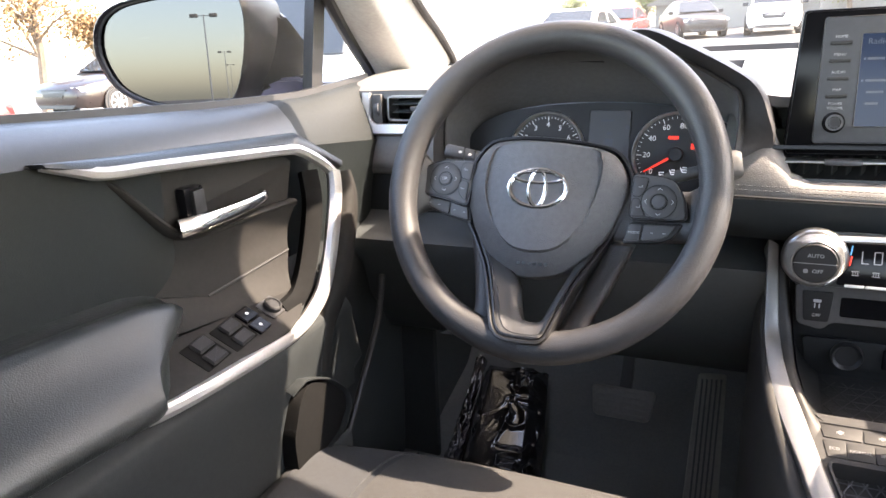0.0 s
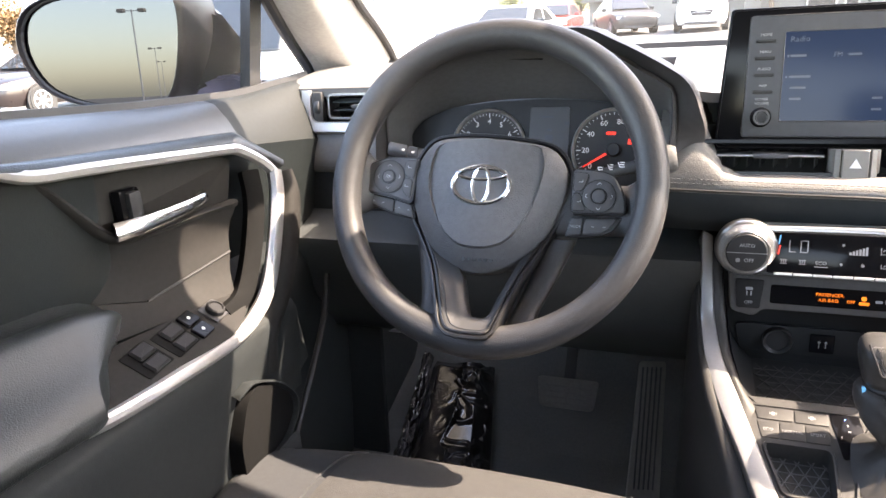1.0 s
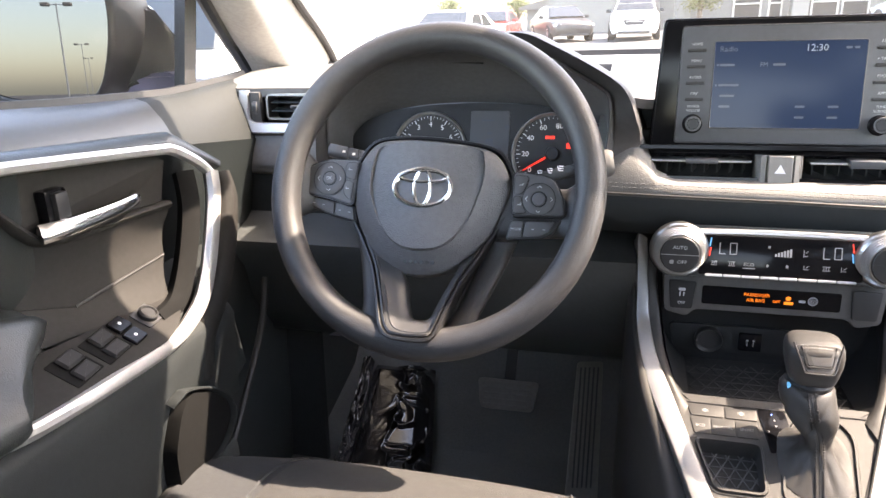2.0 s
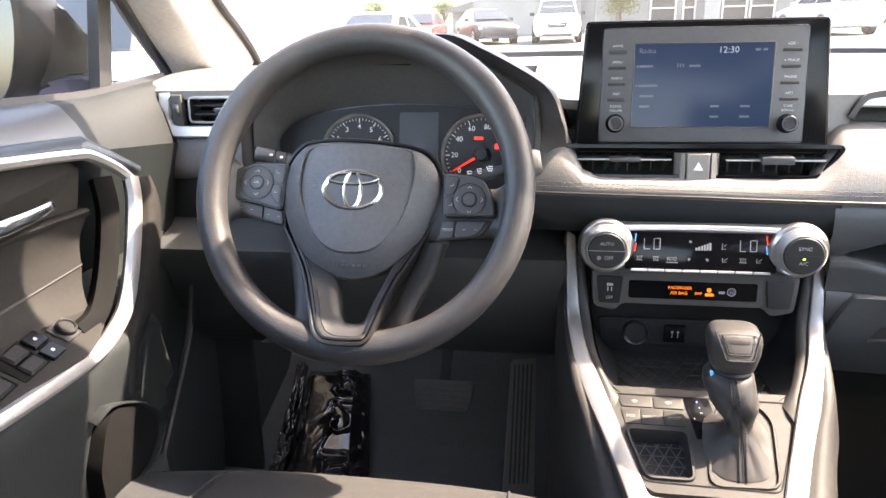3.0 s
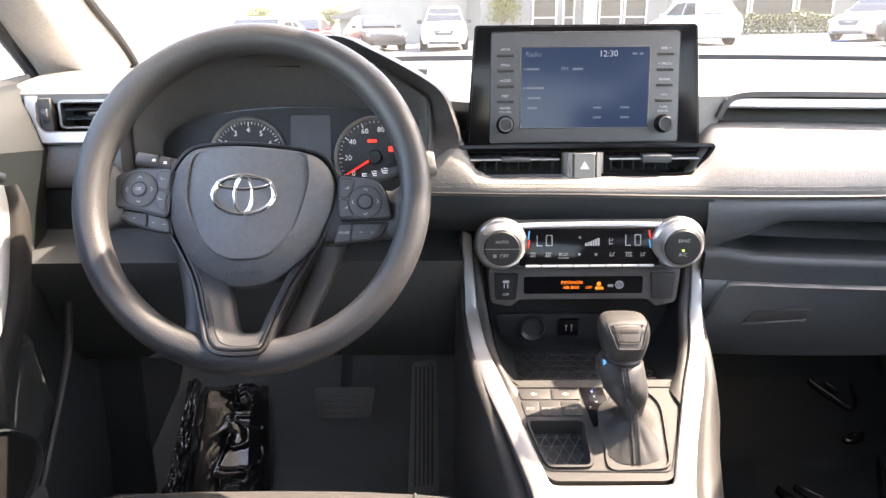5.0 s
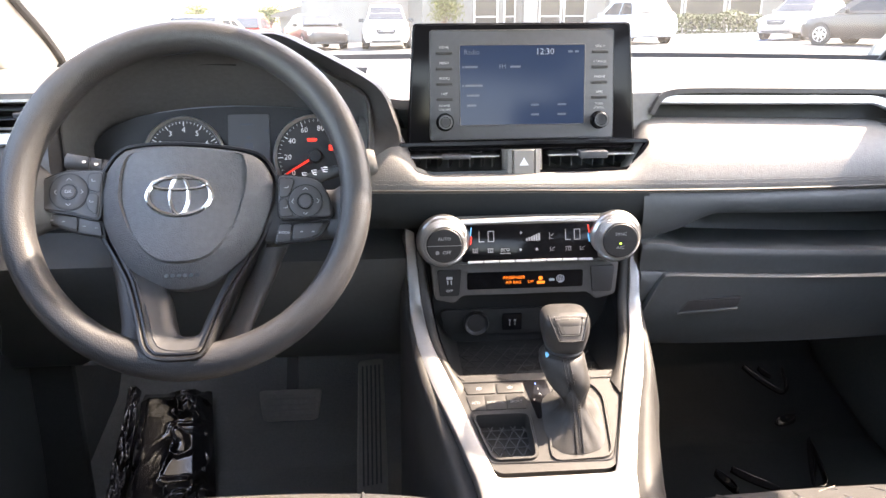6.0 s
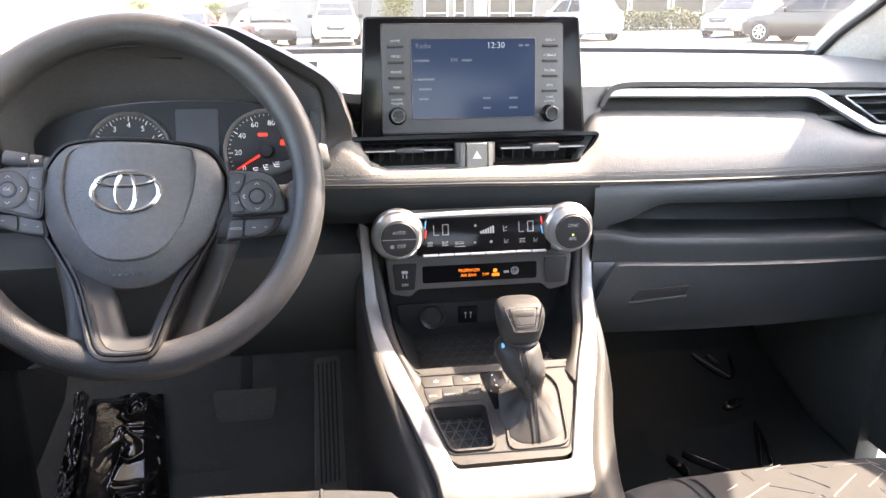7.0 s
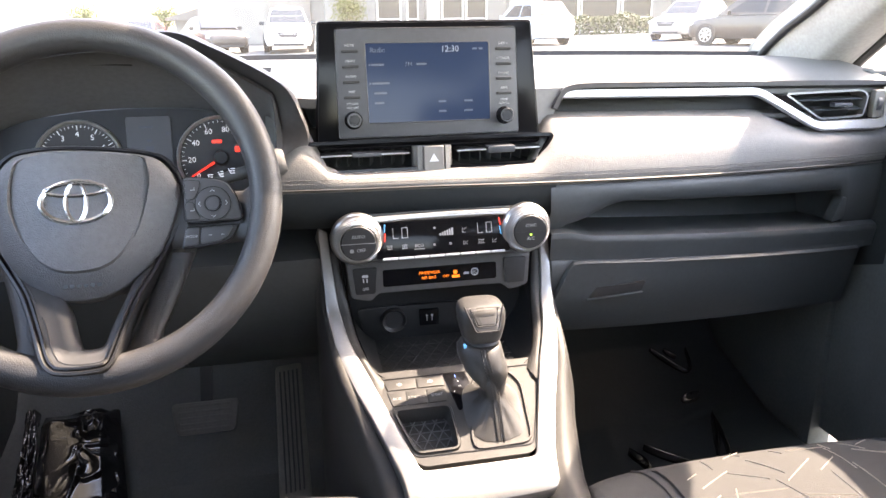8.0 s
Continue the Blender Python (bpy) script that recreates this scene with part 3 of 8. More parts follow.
    for sx in (-1, 1):
        bm = bmesh.new()
        box(bm, (sx * 0.086, y0 + 0.007, 1.0225), (0.112, 0.020, 0.0032), 0.001)
        part("slat", local(root, bm), CHAR, cv)
        bm = bmesh.new()
        box(bm, (sx * 0.086, y0 - 0.0035, 1.0225), (0.110, 0.0016, 0.0018), 0.0004)
        part("slat_edge", local(root, bm), SILVER, cv, "bright slat edge")
        for k in range(8):
            bm = bmesh.new()
            box(bm, (sx * (0.034 + k * 0.014), y0 + 0.030, 1.020), (0.0016, 0.030, 0.030), 0, Euler((0, 0, radians(14 * sx))).to_matrix())
            part("fin", local(root, bm), LOWER, cv)
        bm = bmesh.new()
        box(bm, (sx * 0.079 + (0.008 if sx > 0 else -0.006), y0 - 0.002, 1.0235), (0.036, 0.022, 0.009 if sx > 0 else 0.005), 0.002)
        part("vent_tab", local(root, bm), CHAR, cv, "grey adjuster tab")
    hz_at = frame_of((-0.002, y0 - 0.012, 1.0155), (1, 0, 0), (0, 0.16, 0.987))
    bm = bmesh.new()
    plate(bm, at2(hz_at, 0, 0, -0.024), 0.049, 0.034, 0.010, 0.002, 0.001)
    hz = P("hazard_surround", bm, LOWER, "dark base of the hazard button")
    for sx in (-1, 1):
        bm = bmesh.new()
        loft(bm, [[at2(hz_at, sx * x, y, z).translation for x, z in ((0.0135, 0.002), (0.0150, 0.0045), (0.0200, 0.0030), (0.0245, -0.004), (0.0245, -0.016), (0.0135, -0.016))] for y in np.linspace(-0.0165, 0.0165, 5)])
        part("wing", local(root, bm), HAZARD, hz, "light grey wing beside the button")
    bm = bmesh.new()
    plate(bm, at2(hz_at, 0, 0, -0.008), 0.0262, 0.0325, 0.0130, 0.002, 0.0012)
    part("hazard_button", local(root, bm), HAZARD, hz, "pale grey button with a triangle")
    m = at2(hz_at, 0, 0.001, 0.0052)
    bm = bmesh.new()
    prism(bm, [m @ Vector(p) for p in ((-0.0058, -0.0045, 0), (0.0058, -0.0045, 0), (0, 0.0055, 0))], m.to_3x3() @ Vector((0, 0, 0.0003)))
    part("triangle_mark", local(root, bm), WHITE, hz, "white triangle")
    # passenger side: fascia with a pointed open shelf, in one sheet down to the glove box
    def step(a, b, x):
        k = min(1, max(0, (x - a) / (b - a)))
        return k * k * (3 - 2 * k)
    fy = lambda x: stitch_y(x) - 0.004                       # how far the fascia stands towards the seat
    bm = bmesh.new()
    rings = []
    for x in [0.148, 0.156] + list(np.linspace(0.164, 0.27, 24)) + list(np.linspace(0.285, 0.63, 22)) + list(np.linspace(0.640, 0.672, 12)) + [0.69, 0.72, 0.745]:
        d = step(0.164, 0.215, x) * (1 - step(0.652, 0.668, x))
        zl = 0.9165 - 0.008 * step(0.164, 0.22, x) - 0.085 * max(0, x - 0.22)
        zu = zl + 0.0005 + (0.0405 * step(0.150, 0.262, x) + 0.030 * max(0, x - 0.26)) * (1 - step(0.655, 0.668, x))
        y, zs = fy(x), stitch_z(x) - 0.004
        lp = 0.003 + 0.003 * step(0.164, 0.22, x)            # the lower lip stands proud
        ring = [(x, 0.07, zs + 0.004), (x, y + 0.010, zs), (x, y + 0.005, zs - 0.006)]
        for k in (0.25, 0.5, 0.75, 0.92):
            ring.append((x, y + 0.005 + 0.003 * k - 0.004 * math.sin(math.pi * k), lerp(zs - 0.006, zu, k)))
        ring += [(x, y + 0.010, zu), (x, y + 0.010 + 0.005 * d, zu + 0.001 * d), (x, y + 0.010 + 0.085 * d, lerp(zl, zu, 0.9)), (x, y + 0.010 + 0.095 * d, lerp(zl, zu, 0.5)), (x, y + 0.010 + 0.085 * d, zl - 0.004 * d), (x, y + 0.010 + 0.012 * d, zl - 0.003 * d), (x, y + 0.006, zl - 0.001 * d)]
        ring += [(x, y - lp * 0.55, zl - 0.0035), (x, y - lp * 0.95, zl - 0.0080), (x, y - lp, zl - 0.0130), (x, y - lp + 0.002, zl - 0.022), (x, y - lp + 0.004, zl - 0.0405), (x, y + 0.02, zl - 0.0425)]
        rings.append(ring)
    loft(bm, rings, False)
    P("shelf_fascia", bm, LOWER, "dark fascia with a pointed open shelf and a rounded lip", 40)
    bm = bmesh.new()
    prism(bm, rounded([(0.652, fy(0.65) + 0.002, 0.912), (0.664, fy(0.66) + 0.002, 0.914), (0.664, fy(0.66) + 0.002, 0.880), (0.640, fy(0.65) + 0.002, 0.873)], 0.006, 4), (0, 0.02, 0), 0.001)
    P("shelf_stop", bm, LOWER, "rounded end of the shelf")
    drop = lambda x: 0.014 + 0.075 * max(0.0, x - 0.15)      # the lower edge falls towards the door
    bm = bmesh.new()
    rings = []
    for x, dz in zip(np.linspace(0.150, 0.72, 14), np.linspace(0, 1, 14)):
        yy = fy(x) - 0.004
        z1 = 0.876 - 0.045 * dz
        rings.append([(x, yy + 0.05, z1 + 0.002), (x, yy + 0.004, z1), (x, yy, z1 - 0.006), (x, yy + 0.002, 0.85), (x, yy + 0.012, 0.800), (x, yy + 0.030, 0.776 - drop(x)), (x, yy + 0.050, 0.770 - drop(x)), (x, yy + 0.10, 0.770 - drop(x))])
    loft(bm, rings, False)
    P("glove_box_surround", bm, LOWER, "", 50)
    # lid with a slanting upper corner beside the console
    bm = bmesh.new()
    rings = []
    for i, x in enumerate(list(np.linspace(0.153, 0.182, 8)) + list(np.linspace(0.20, 0.70, 12))):
        yy = fy(x) - 0.0075
        full = 0.8745 - 0.085 * max(0, x - 0.182)
        z1 = min(full, lerp(0.825, full, min(1, (x - 0.153) / 0.024)))
        z1 -= 0.004 * max(0, 1 - abs(x - 0.178) / 0.006)
        ring = [(x, yy + 0.02, z1), (x, yy + 0.001, z1), (x, yy - 0.002, z1 - 0.003)]
        for z, dy in ((0.850, 0.0), (0.835, 0.001), (0.820, 0.004), (0.806 - 0.4 * drop(x), 0.011), (0.790 - 0.8 * drop(x), 0.023)):
            ring.append((x, yy + dy, min(z, z1 - 0.004 - 0.001 * (0.85 - z))))
        ring += [(x, yy + 0.032, 0.780 - drop(x)), (x, yy + 0.05, 0.780 - drop(x))]
        rings.append(ring)
    loft(bm, rings, False)
    gb = P("glove_box_lid", bm, LOWER, "dark glove box lid", 50)
    yy = fy(0.24) - 0.0090
    bm = bmesh.new()
    prism(bm, [(0.217, yy, 0.833), (0.288, yy, 0.835), (0.283, yy + 0.001, 0.8215), (0.206, yy + 0.001, 0.817)], (0, 0.01, 0), 0.001)
    part("handle_recess", local(root, bm), BLACK, gb, "black finger recess")
    bm = bmesh.new()
    sweep(bm, [(0.203, yy + 0.002, 0.8155), (0.284, yy + 0.002, 0.8205)], [(-0.002, 0), (-0.001, 0.004), (0.001, 0.004), (0.002, 0)], (0, -1, 0))
    part("handle_edge", local(root, bm), LOWER, gb)
    # filler under the deck along the cowl
    bm = bmesh.new()
    box(bm, (0.105, 0.46, 1.083), (1.13, 0.36, 0.012), 0.002)
    P("cowl_filler", bm, BLACK, "black filler under the deck")
    # core of the dashboard behind the panels, which closes it downwards
    bm = bmesh.new()
    box(bm, (-0.36, 0.36, 0.985), (0.44, 0.36, 0.02), 0.004)
    P("core_plate", bm, BLACK, "black inner plate")
    # driver side knee panel
    bm = bmesh.new()
    rings = []
    for x in np.linspace(-0.745, -0.15, 20):
        rings.append([(x, 0.06, 0.930), (x, 0.036, 0.926), (x, 0.022, 0.914), (x, -0.008, 0.906), (x, -0.030, 0.897), (x, -0.030, 0.880), (x, 0.0, 0.80), (x, 0.06, 0.72), (x, 0.14, 0.70)])
    loft(bm, rings, False)
    P("knee_panel", bm, LOWER, "dark knee panel under the wheel", 50)
    bm = bmesh.new()
    box(bm, (-0.50, -0.014, 0.845), (0.030, 0.012, 0.030), 0.003)
    P("hood_release", bm, BLACK, "small black lever")
    # instrument hood: an overhanging lip, its face turned to the seat and down, and a dark bowl
    outer = [(-0.548, 0.985), (-0.552, 1.030), (-0.546, 1.080), (-0.522, 1.124), (-0.472, 1.156), (-0.400, 1.170), (-0.316, 1.173), (-0.284, 1.171), (-0.256, 1.158), (-0.228, 1.144), (-0.196, 1.126), (-0.178, 1.113), (-0.167, 1.097), (-0.160, 1.078), (-0.153, 1.052), (-0.156, 1.015), (-0.164, 0.985)]
    inner = [(-0.534, 0.985), (-0.539, 1.030), (-0.541, 1.054), (-0.538, 1.079), (-0.518, 1.110), (-0.480, 1.134), (-0.420, 1.147), (-0.360, 1.150), (-0.300, 1.147), (-0.259, 1.138), (-0.230, 1.122), (-0.203, 1.106), (-0.194, 1.096), (-0.192, 1.068), (-0.194, 1.034), (-0.196, 0.985)]
    oa, ia = (even([(p.x, p.z) for p in smooth_path([(x, 0, z) for x, z in pts], 5)], 72) for pts in (outer, inner))
    def arch(k, y, dz=0.0, s=1.0):
        lean = lambda z: 0.020 * (1.0 - min(1, (z - 0.985) / 0.19))
        out = []
        for (x0, z0), (x1, z1) in zip(oa, ia):
            x, z = lerp(x0, x1, k), lerp(z0, z1, k)
            tuck = 1.3 * (1 - k) * max(0, 1.076 - z) if x > -0.25 else 0.0     # the right end slips behind the pad
            out.append(Vector((-0.36 + (x + 0.36) * s, y - lean(z) + tuck, z + dz)))
        return out
    bm = bmesh.new()
    loft(bm, [arch(0, 0.26, -0.040, 1.05), arch(0, 0.12, -0.014, 1.02), arch(0, 0.02, -0.002), arch(0, -0.040, 0.0), arch(0.06, -0.046, 0.0), arch(0.40, -0.036), arch(0.80, -0.024), arch(0.86, -0.030), arch(0.96, -0.031), arch(1, -0.026)], False)
    P("instrument_hood", bm, HOOD, "dark overhanging hood over the gauges", 50)
    bm = bmesh.new()
    rings = []
    for f in np.linspace(0, 1, 9):
        ring = arch(1, -0.0265 + 0.088 * f, 0.0, 1 - 0.03 * f)
        low = 1 - 0.415 * (0.65 * f + 0.35 * f * f)
        rings.append([Vector((p.x, p.y, 0.985 + (p.z - 0.985) * low)) for p in ring])
    loft(bm, rings, False)
    P("gauge_bowl", bm, BOWL, "grey bowl round the gauges", 50)
    bm = bmesh.new()
    sweep(bm, [(x, -0.006, 1.1375 - 0.9 * (x + 0.385) ** 2) for x in np.linspace(-0.425, -0.345, 9)], [(-0.0012, -0.001), (0, 0.0012), (0.0012, -0.001)], (0, -0.5, -0.85))
    P("hood_groove", bm, POCKET_DARK, "fine dark groove under the brow")
    return root


def build_cluster():
    root = thing("instrument_cluster", (-0.36, 0.03, 1.03), "instrument cluster with two white-numbered dials behind the wheel", "instrument cluster")
    up = Vector((0, 0.30, 0.954))
    m = frame_of((0, 0, 0), (1, 0, 0), up)

    def at(x, z, out=0.0):
        return Matrix.Translation((x + 0.36, 0.028 + (z - 1.03) * 0.31 - 0.03, z - 1.03)) @ m @ Matrix.Translation((0, 0, out))
    bm = bmesh.new()
    prism(bm, [at(x, z).translation for x, z in rounded2([(-0.538, 0.97), (-0.190, 0.97), (-0.192, 1.046), (-0.203, 1.056), (-0.230, 1.066), (-0.259, 1.075), (-0.30, 1.0805), (-0.36, 1.0825), (-0.42, 1.080), (-0.48, 1.073), (-0.518, 1.059), (-0.538, 1.040)])], m.to_3x3() @ Vector((0, 0, -0.012)))
    part("face_panel", bm, CLUSTER, root, "matt charcoal panel")
    for cx, cz, r, nums, a0, step in ((-0.426, 1.022, 0.049, ["0", "1", "2", "3", "4", "5", "6", "7", "8"], 210, 30), (-0.262, 1.020, 0.051, ["0", "20", "40", "60", "80", "100", "120", "140"], 216, 34.5)):
        bm = bmesh.new()
        lathe(bm, [(r + 0.002, -0.001), (r + 0.002, 0.004), (r + 0.0005, 0.006), (r - 0.0012, 0.004), (r - 0.002, 0.001), (r - 0.002, -0.001)], at(cx, cz), 48)
        dial = part("dial_ring", bm, SILVER, root, "thin satin ring")
        bm = bmesh.new()
        lathe(bm, [(0.0005, 0.0008), (r - 0.001, 0.0008), (r - 0.001, -0.0005), (0.0005, -0.0005)], at(cx, cz), 40)
        part("dial_face", bm, BLACK, root)
        bm = bmesh.new()
        n = len(nums)
        for k in range(n * 5 - 4):
            a = radians(a0 - step * k / 5)
            d = Vector((math.cos(a), math.sin(a), 0))
            s = at(cx, cz, 0.0016)
            ln = 0.006 if k % 5 == 0 else 0.0028
            p, q, w = d * (r - 0.004), d * (r - 0.004 - ln), Vector((-d.y, d.x, 0)) * (0.0005 if k % 5 == 0 else 0.0003)
            bm.faces.new([bm.verts.new(s @ c) for c in (p + w, q + w, q - w, p - w)])
        part("dial_ticks", bm, DIAL_PRINT, dial, "white tick marks")
        for k, w in enumerate(nums):
            a = radians(a0 - step * k)
            text("dial_number", w, 0.0095, at(cx, cz, 0.0016) @ Matrix.Translation((math.cos(a) * (r - 0.016), math.sin(a) * (r - 0.015), 0)), DIAL_PRINT, dial)
    # speed needle, resting near zero
    s = at(-0.262, 1.020, 0.003)
    a = radians(211)
    d, w = Vector((math.cos(a), math.sin(a), 0)), Vector((-math.sin(a), math.cos(a), 0))
    bm = bmesh.new()
    prism(bm, [s @ (d * 0.010 + w * 0.0014), s @ (d * 0.043 + w * 0.0006), s @ (d * 0.043 - w * 0.0006), s @ (d * 0.010 - w * 0.0014)], s.to_3x3() @ Vector((0, 0, 0.0012)))
    part("needle", bm, RED, root, "lit red needle")
    bm = bmesh.new()
    lathe(bm, [(0.0005, 0.0), (0.009, 0.0), (0.009, 0.004), (0.0075, 0.006), (0.0005, 0.006)], at(-0.262, 1.020, 0.001), 24)
    part("needle_cap", bm, BLACK, root)
    for dx, dz, w, h in ((-0.004, 0.020, 0.012, 0.004), (0.020, 0.010, 0.006, 0.007)):
        bm = bmesh.new()
        plate(bm, at(-0.262 + dx, 1.020 + dz, 0.0016), w, h, 0.0003, 0.001, 0)
        part("warning_light", bm, RED, root, "lit red warning lamp")
    # small screen between the dials
    bm = bmesh.new()
    plate(bm, at(-0.345, 1.034, 0.0005), 0.052, 0.080, 0.0015, 0.003, 0.0004)
    part("info_screen", bm, INFO, root, "small dark info screen")
    bm = bmesh.new()
    for x, z, w, h in ((-0.345, 1.030, 0.010, 0.016), (-0.345, 1.044, 0.006, 0.003), (-0.322, 1.052, 0.006, 0.004), (-0.348, 1.060, 0.016, 0.002)):
        plate(bm, at(x, z, 0.0021), w, h, 0.0001, 0.0008, 0)
    part("info_marks", bm, DISPLAY_TEXT, root, "faint grey marks")


def rounded2(pts, r=0.01, seg=3):
    return [(p.x, p.y) for p in rounded([(x, y, 0) for x, y in pts], r, seg)]


# ---- touchscreen unit ----
def build_screen():
    root = thing("infotainment_screen", (0, 0.004, 1.035), "glossy black tablet-style infotainment unit with a lit blue radio page", "car display")
    U = Vector((0, 0.135, 0.991))
    m = frame_of((0, 0.012 - 0.004, 1.1065 - 1.035), (1, 0, 0), U)
    bm = bmesh.new()
    out = rounded([(-0.1455, -0.0805, 0), (0.1465, -0.0805, 0), (0.1365, 0.0755, 0), (-0.1355, 0.0755, 0)], 0.006, 4)
    prism(bm, [m @ p for p in out], m.to_3x3() @ Vector((0, 0, -0.024)), 0.0025, 3)
    body = part("housing", bm, GLOSS, root, "glossy black housing")
    bm = bmesh.new()
    sweep(bm, [m @ p for p in rounded([(-0.1428, -0.0778, -0.0002), (0.1438, -0.0778, -0.0002), (0.1340, 0.0730, -0.0002), (-0.1330, 0.0730, -0.0002)], 0.005, 4)], [(-0.0005, -0.001), (0, 0.0007), (0.0005, -0.001)], m.to_3x3() @ Vector((0, 0, 1)), closed=True)
    part("housing_line", bm, CHAR, root, "fine edge line of the housing")
    bm = bmesh.new()
    out = rounded([(-0.1165, -0.066, 0.0004), (0.1165, -0.066, 0.0004), (0.1145, 0.0665, 0.0004), (-0.1145, 0.0665, 0.0004)], 0.004, 4)
    prism(bm, [m @ p for p in out], m.to_3x3() @ Vector((0, 0, 0.0022)), 0.0012, 2)
    face = part("face_plate", bm, CHAR, root, "charcoal face plate")
    bm = bmesh.new()
    sweep(bm, [m @ (p + Vector((0, 0, 0.0018))) for p in out], [(-0.0004, -0.001), (0, 0.0007), (0.0004, -0.001)], m.to_3x3() @ Vector((0, 0, 1)), closed=True)
    part("face_edge", bm, TRIM_BAR, face, "fine bright edge")
    bm = bmesh.new()
    sweep(bm, [m @ (p * 1.0) for p in rounded([(-0.0785, -0.0485, 0.0026), (0.0785, -0.0485, 0.0026), (0.0785, 0.0485, 0.0026), (-0.0785, 0.0485, 0.0026)], 0.002, 3)], [(-0.0009, 0), (0, 0.0009), (0.0009, 0)], m.to_3x3() @ Vector((0, 0, 1)), closed=True)
    part("screen_rim", bm, BUTTON, root, "thin grey rim")
    bm = bmesh.new()
    plate(bm, at2(m, 0, 0, 0.0024), 0.1560, 0.0960, 0.0006, 0.001, 0)
    panel = part("display", bm, DISPLAY, root, "dark blue lit display")
    z = 0.0032
    text("page_title", "Radio", 0.0085, at2(m, -0.073, 0.040, z), DISPLAY_TEXT, panel, "LEFT")
    text("clock", "12:30", 0.0105, at2(m, 0.028, 0.0400, z), CLOCK_TEXT, panel)
    text("band", "FM", 0.007, at2(m, -0.025, 0.0225, z), DISPLAY_TEXT, panel)
    for x, y, w, h in ((-0.064, 0.0225, 0.016, 0.004), (-0.009, 0.0225, 0.013, 0.004), (-0.061, 0.0, 0.022, 0.004), (-0.062, -0.012, 0.016, 0.004), (-0.064, -0.024, 0.012, 0.004), (0.016, -0.024, 0.010, 0.004), (0.050, -0.024, 0.011, 0.004), (0.016, -0.036, 0.010, 0.004), (0.050, -0.036, 0.011, 0.004), (0.060, 0.040, 0.006, 0.004), (0.068, 0.040, 0.005, 0.004), (-0.074, 0.0225, 0.002, 0.004), (-0.0745, 0.0, 0.002, 0.004)):
        bm = bmesh.new()
        plate(bm, at2(m, x, y, z), w, h * 0.6, 0.0001, 0.0006, 0)
        part("display_mark", bm, DISPLAY_TEXT, panel)
    for sx, labels in ((-1, ("HOME", "MENU", "AUDIO", "MAP")), (1, ("SEEK >", "< TRACK", "PHONE", "APPS"))):
        x = sx * 0.0975
        for k, w in enumerate(labels):
            y = 0.0395 - k * 0.0185
            bm = bmesh.new()
            plate(bm, at2(m, x, y, 0.0024), 0.0205, 0.0036, 0.0022, 0.0012, 0.0006)
            key = part("key", bm, BLACK, face, "slim black key")
            bm = bmesh.new()
            box(bm, at2(m, x, y + 0.0022, 0.0038).translation, (0.019, 0.0008, 0.0004))
            text("key_label", w, 0.0042, at2(m, x, y + 0.0066, 0.0030), GREYPRINT, face)
            bm.free()
        a, b = (("POWER", "VOLUME") if sx < 0 else ("TUNE", "SCROLL"))
        text("key_label", a, 0.0039, at2(m, x, -0.0240, 0.0030), GREYPRINT, face)
        text("key_label", b, 0.0039, at2(m, x, -0.0288, 0.0030), GREYPRINT, face)
        bm = bmesh.new()
        lathe(bm, [(0.0005, 0), (0.0112, 0), (0.0112, 0.001), (0.0100, 0.0022), (0.0098, 0.012), (0.0088, 0.0135), (0.0060, 0.0135), (0.0055, 0.0125), (0.0005, 0.0125)], at2(m, x, -0.0440, 0.0024), 32)
        part("dial_knob", bm, GLOSS, face, "small black knob")
        bm = bmesh.new()
        lathe(bm, [(0.0062, 0.0132), (0.0066, 0.0139), (0.0084, 0.0139), (0.0090, 0.0132)], at2(m, x, -0.0440, 0.0024), 32)
        part("knob_ring", bm, CHAR, face, "grey ring of the knob")


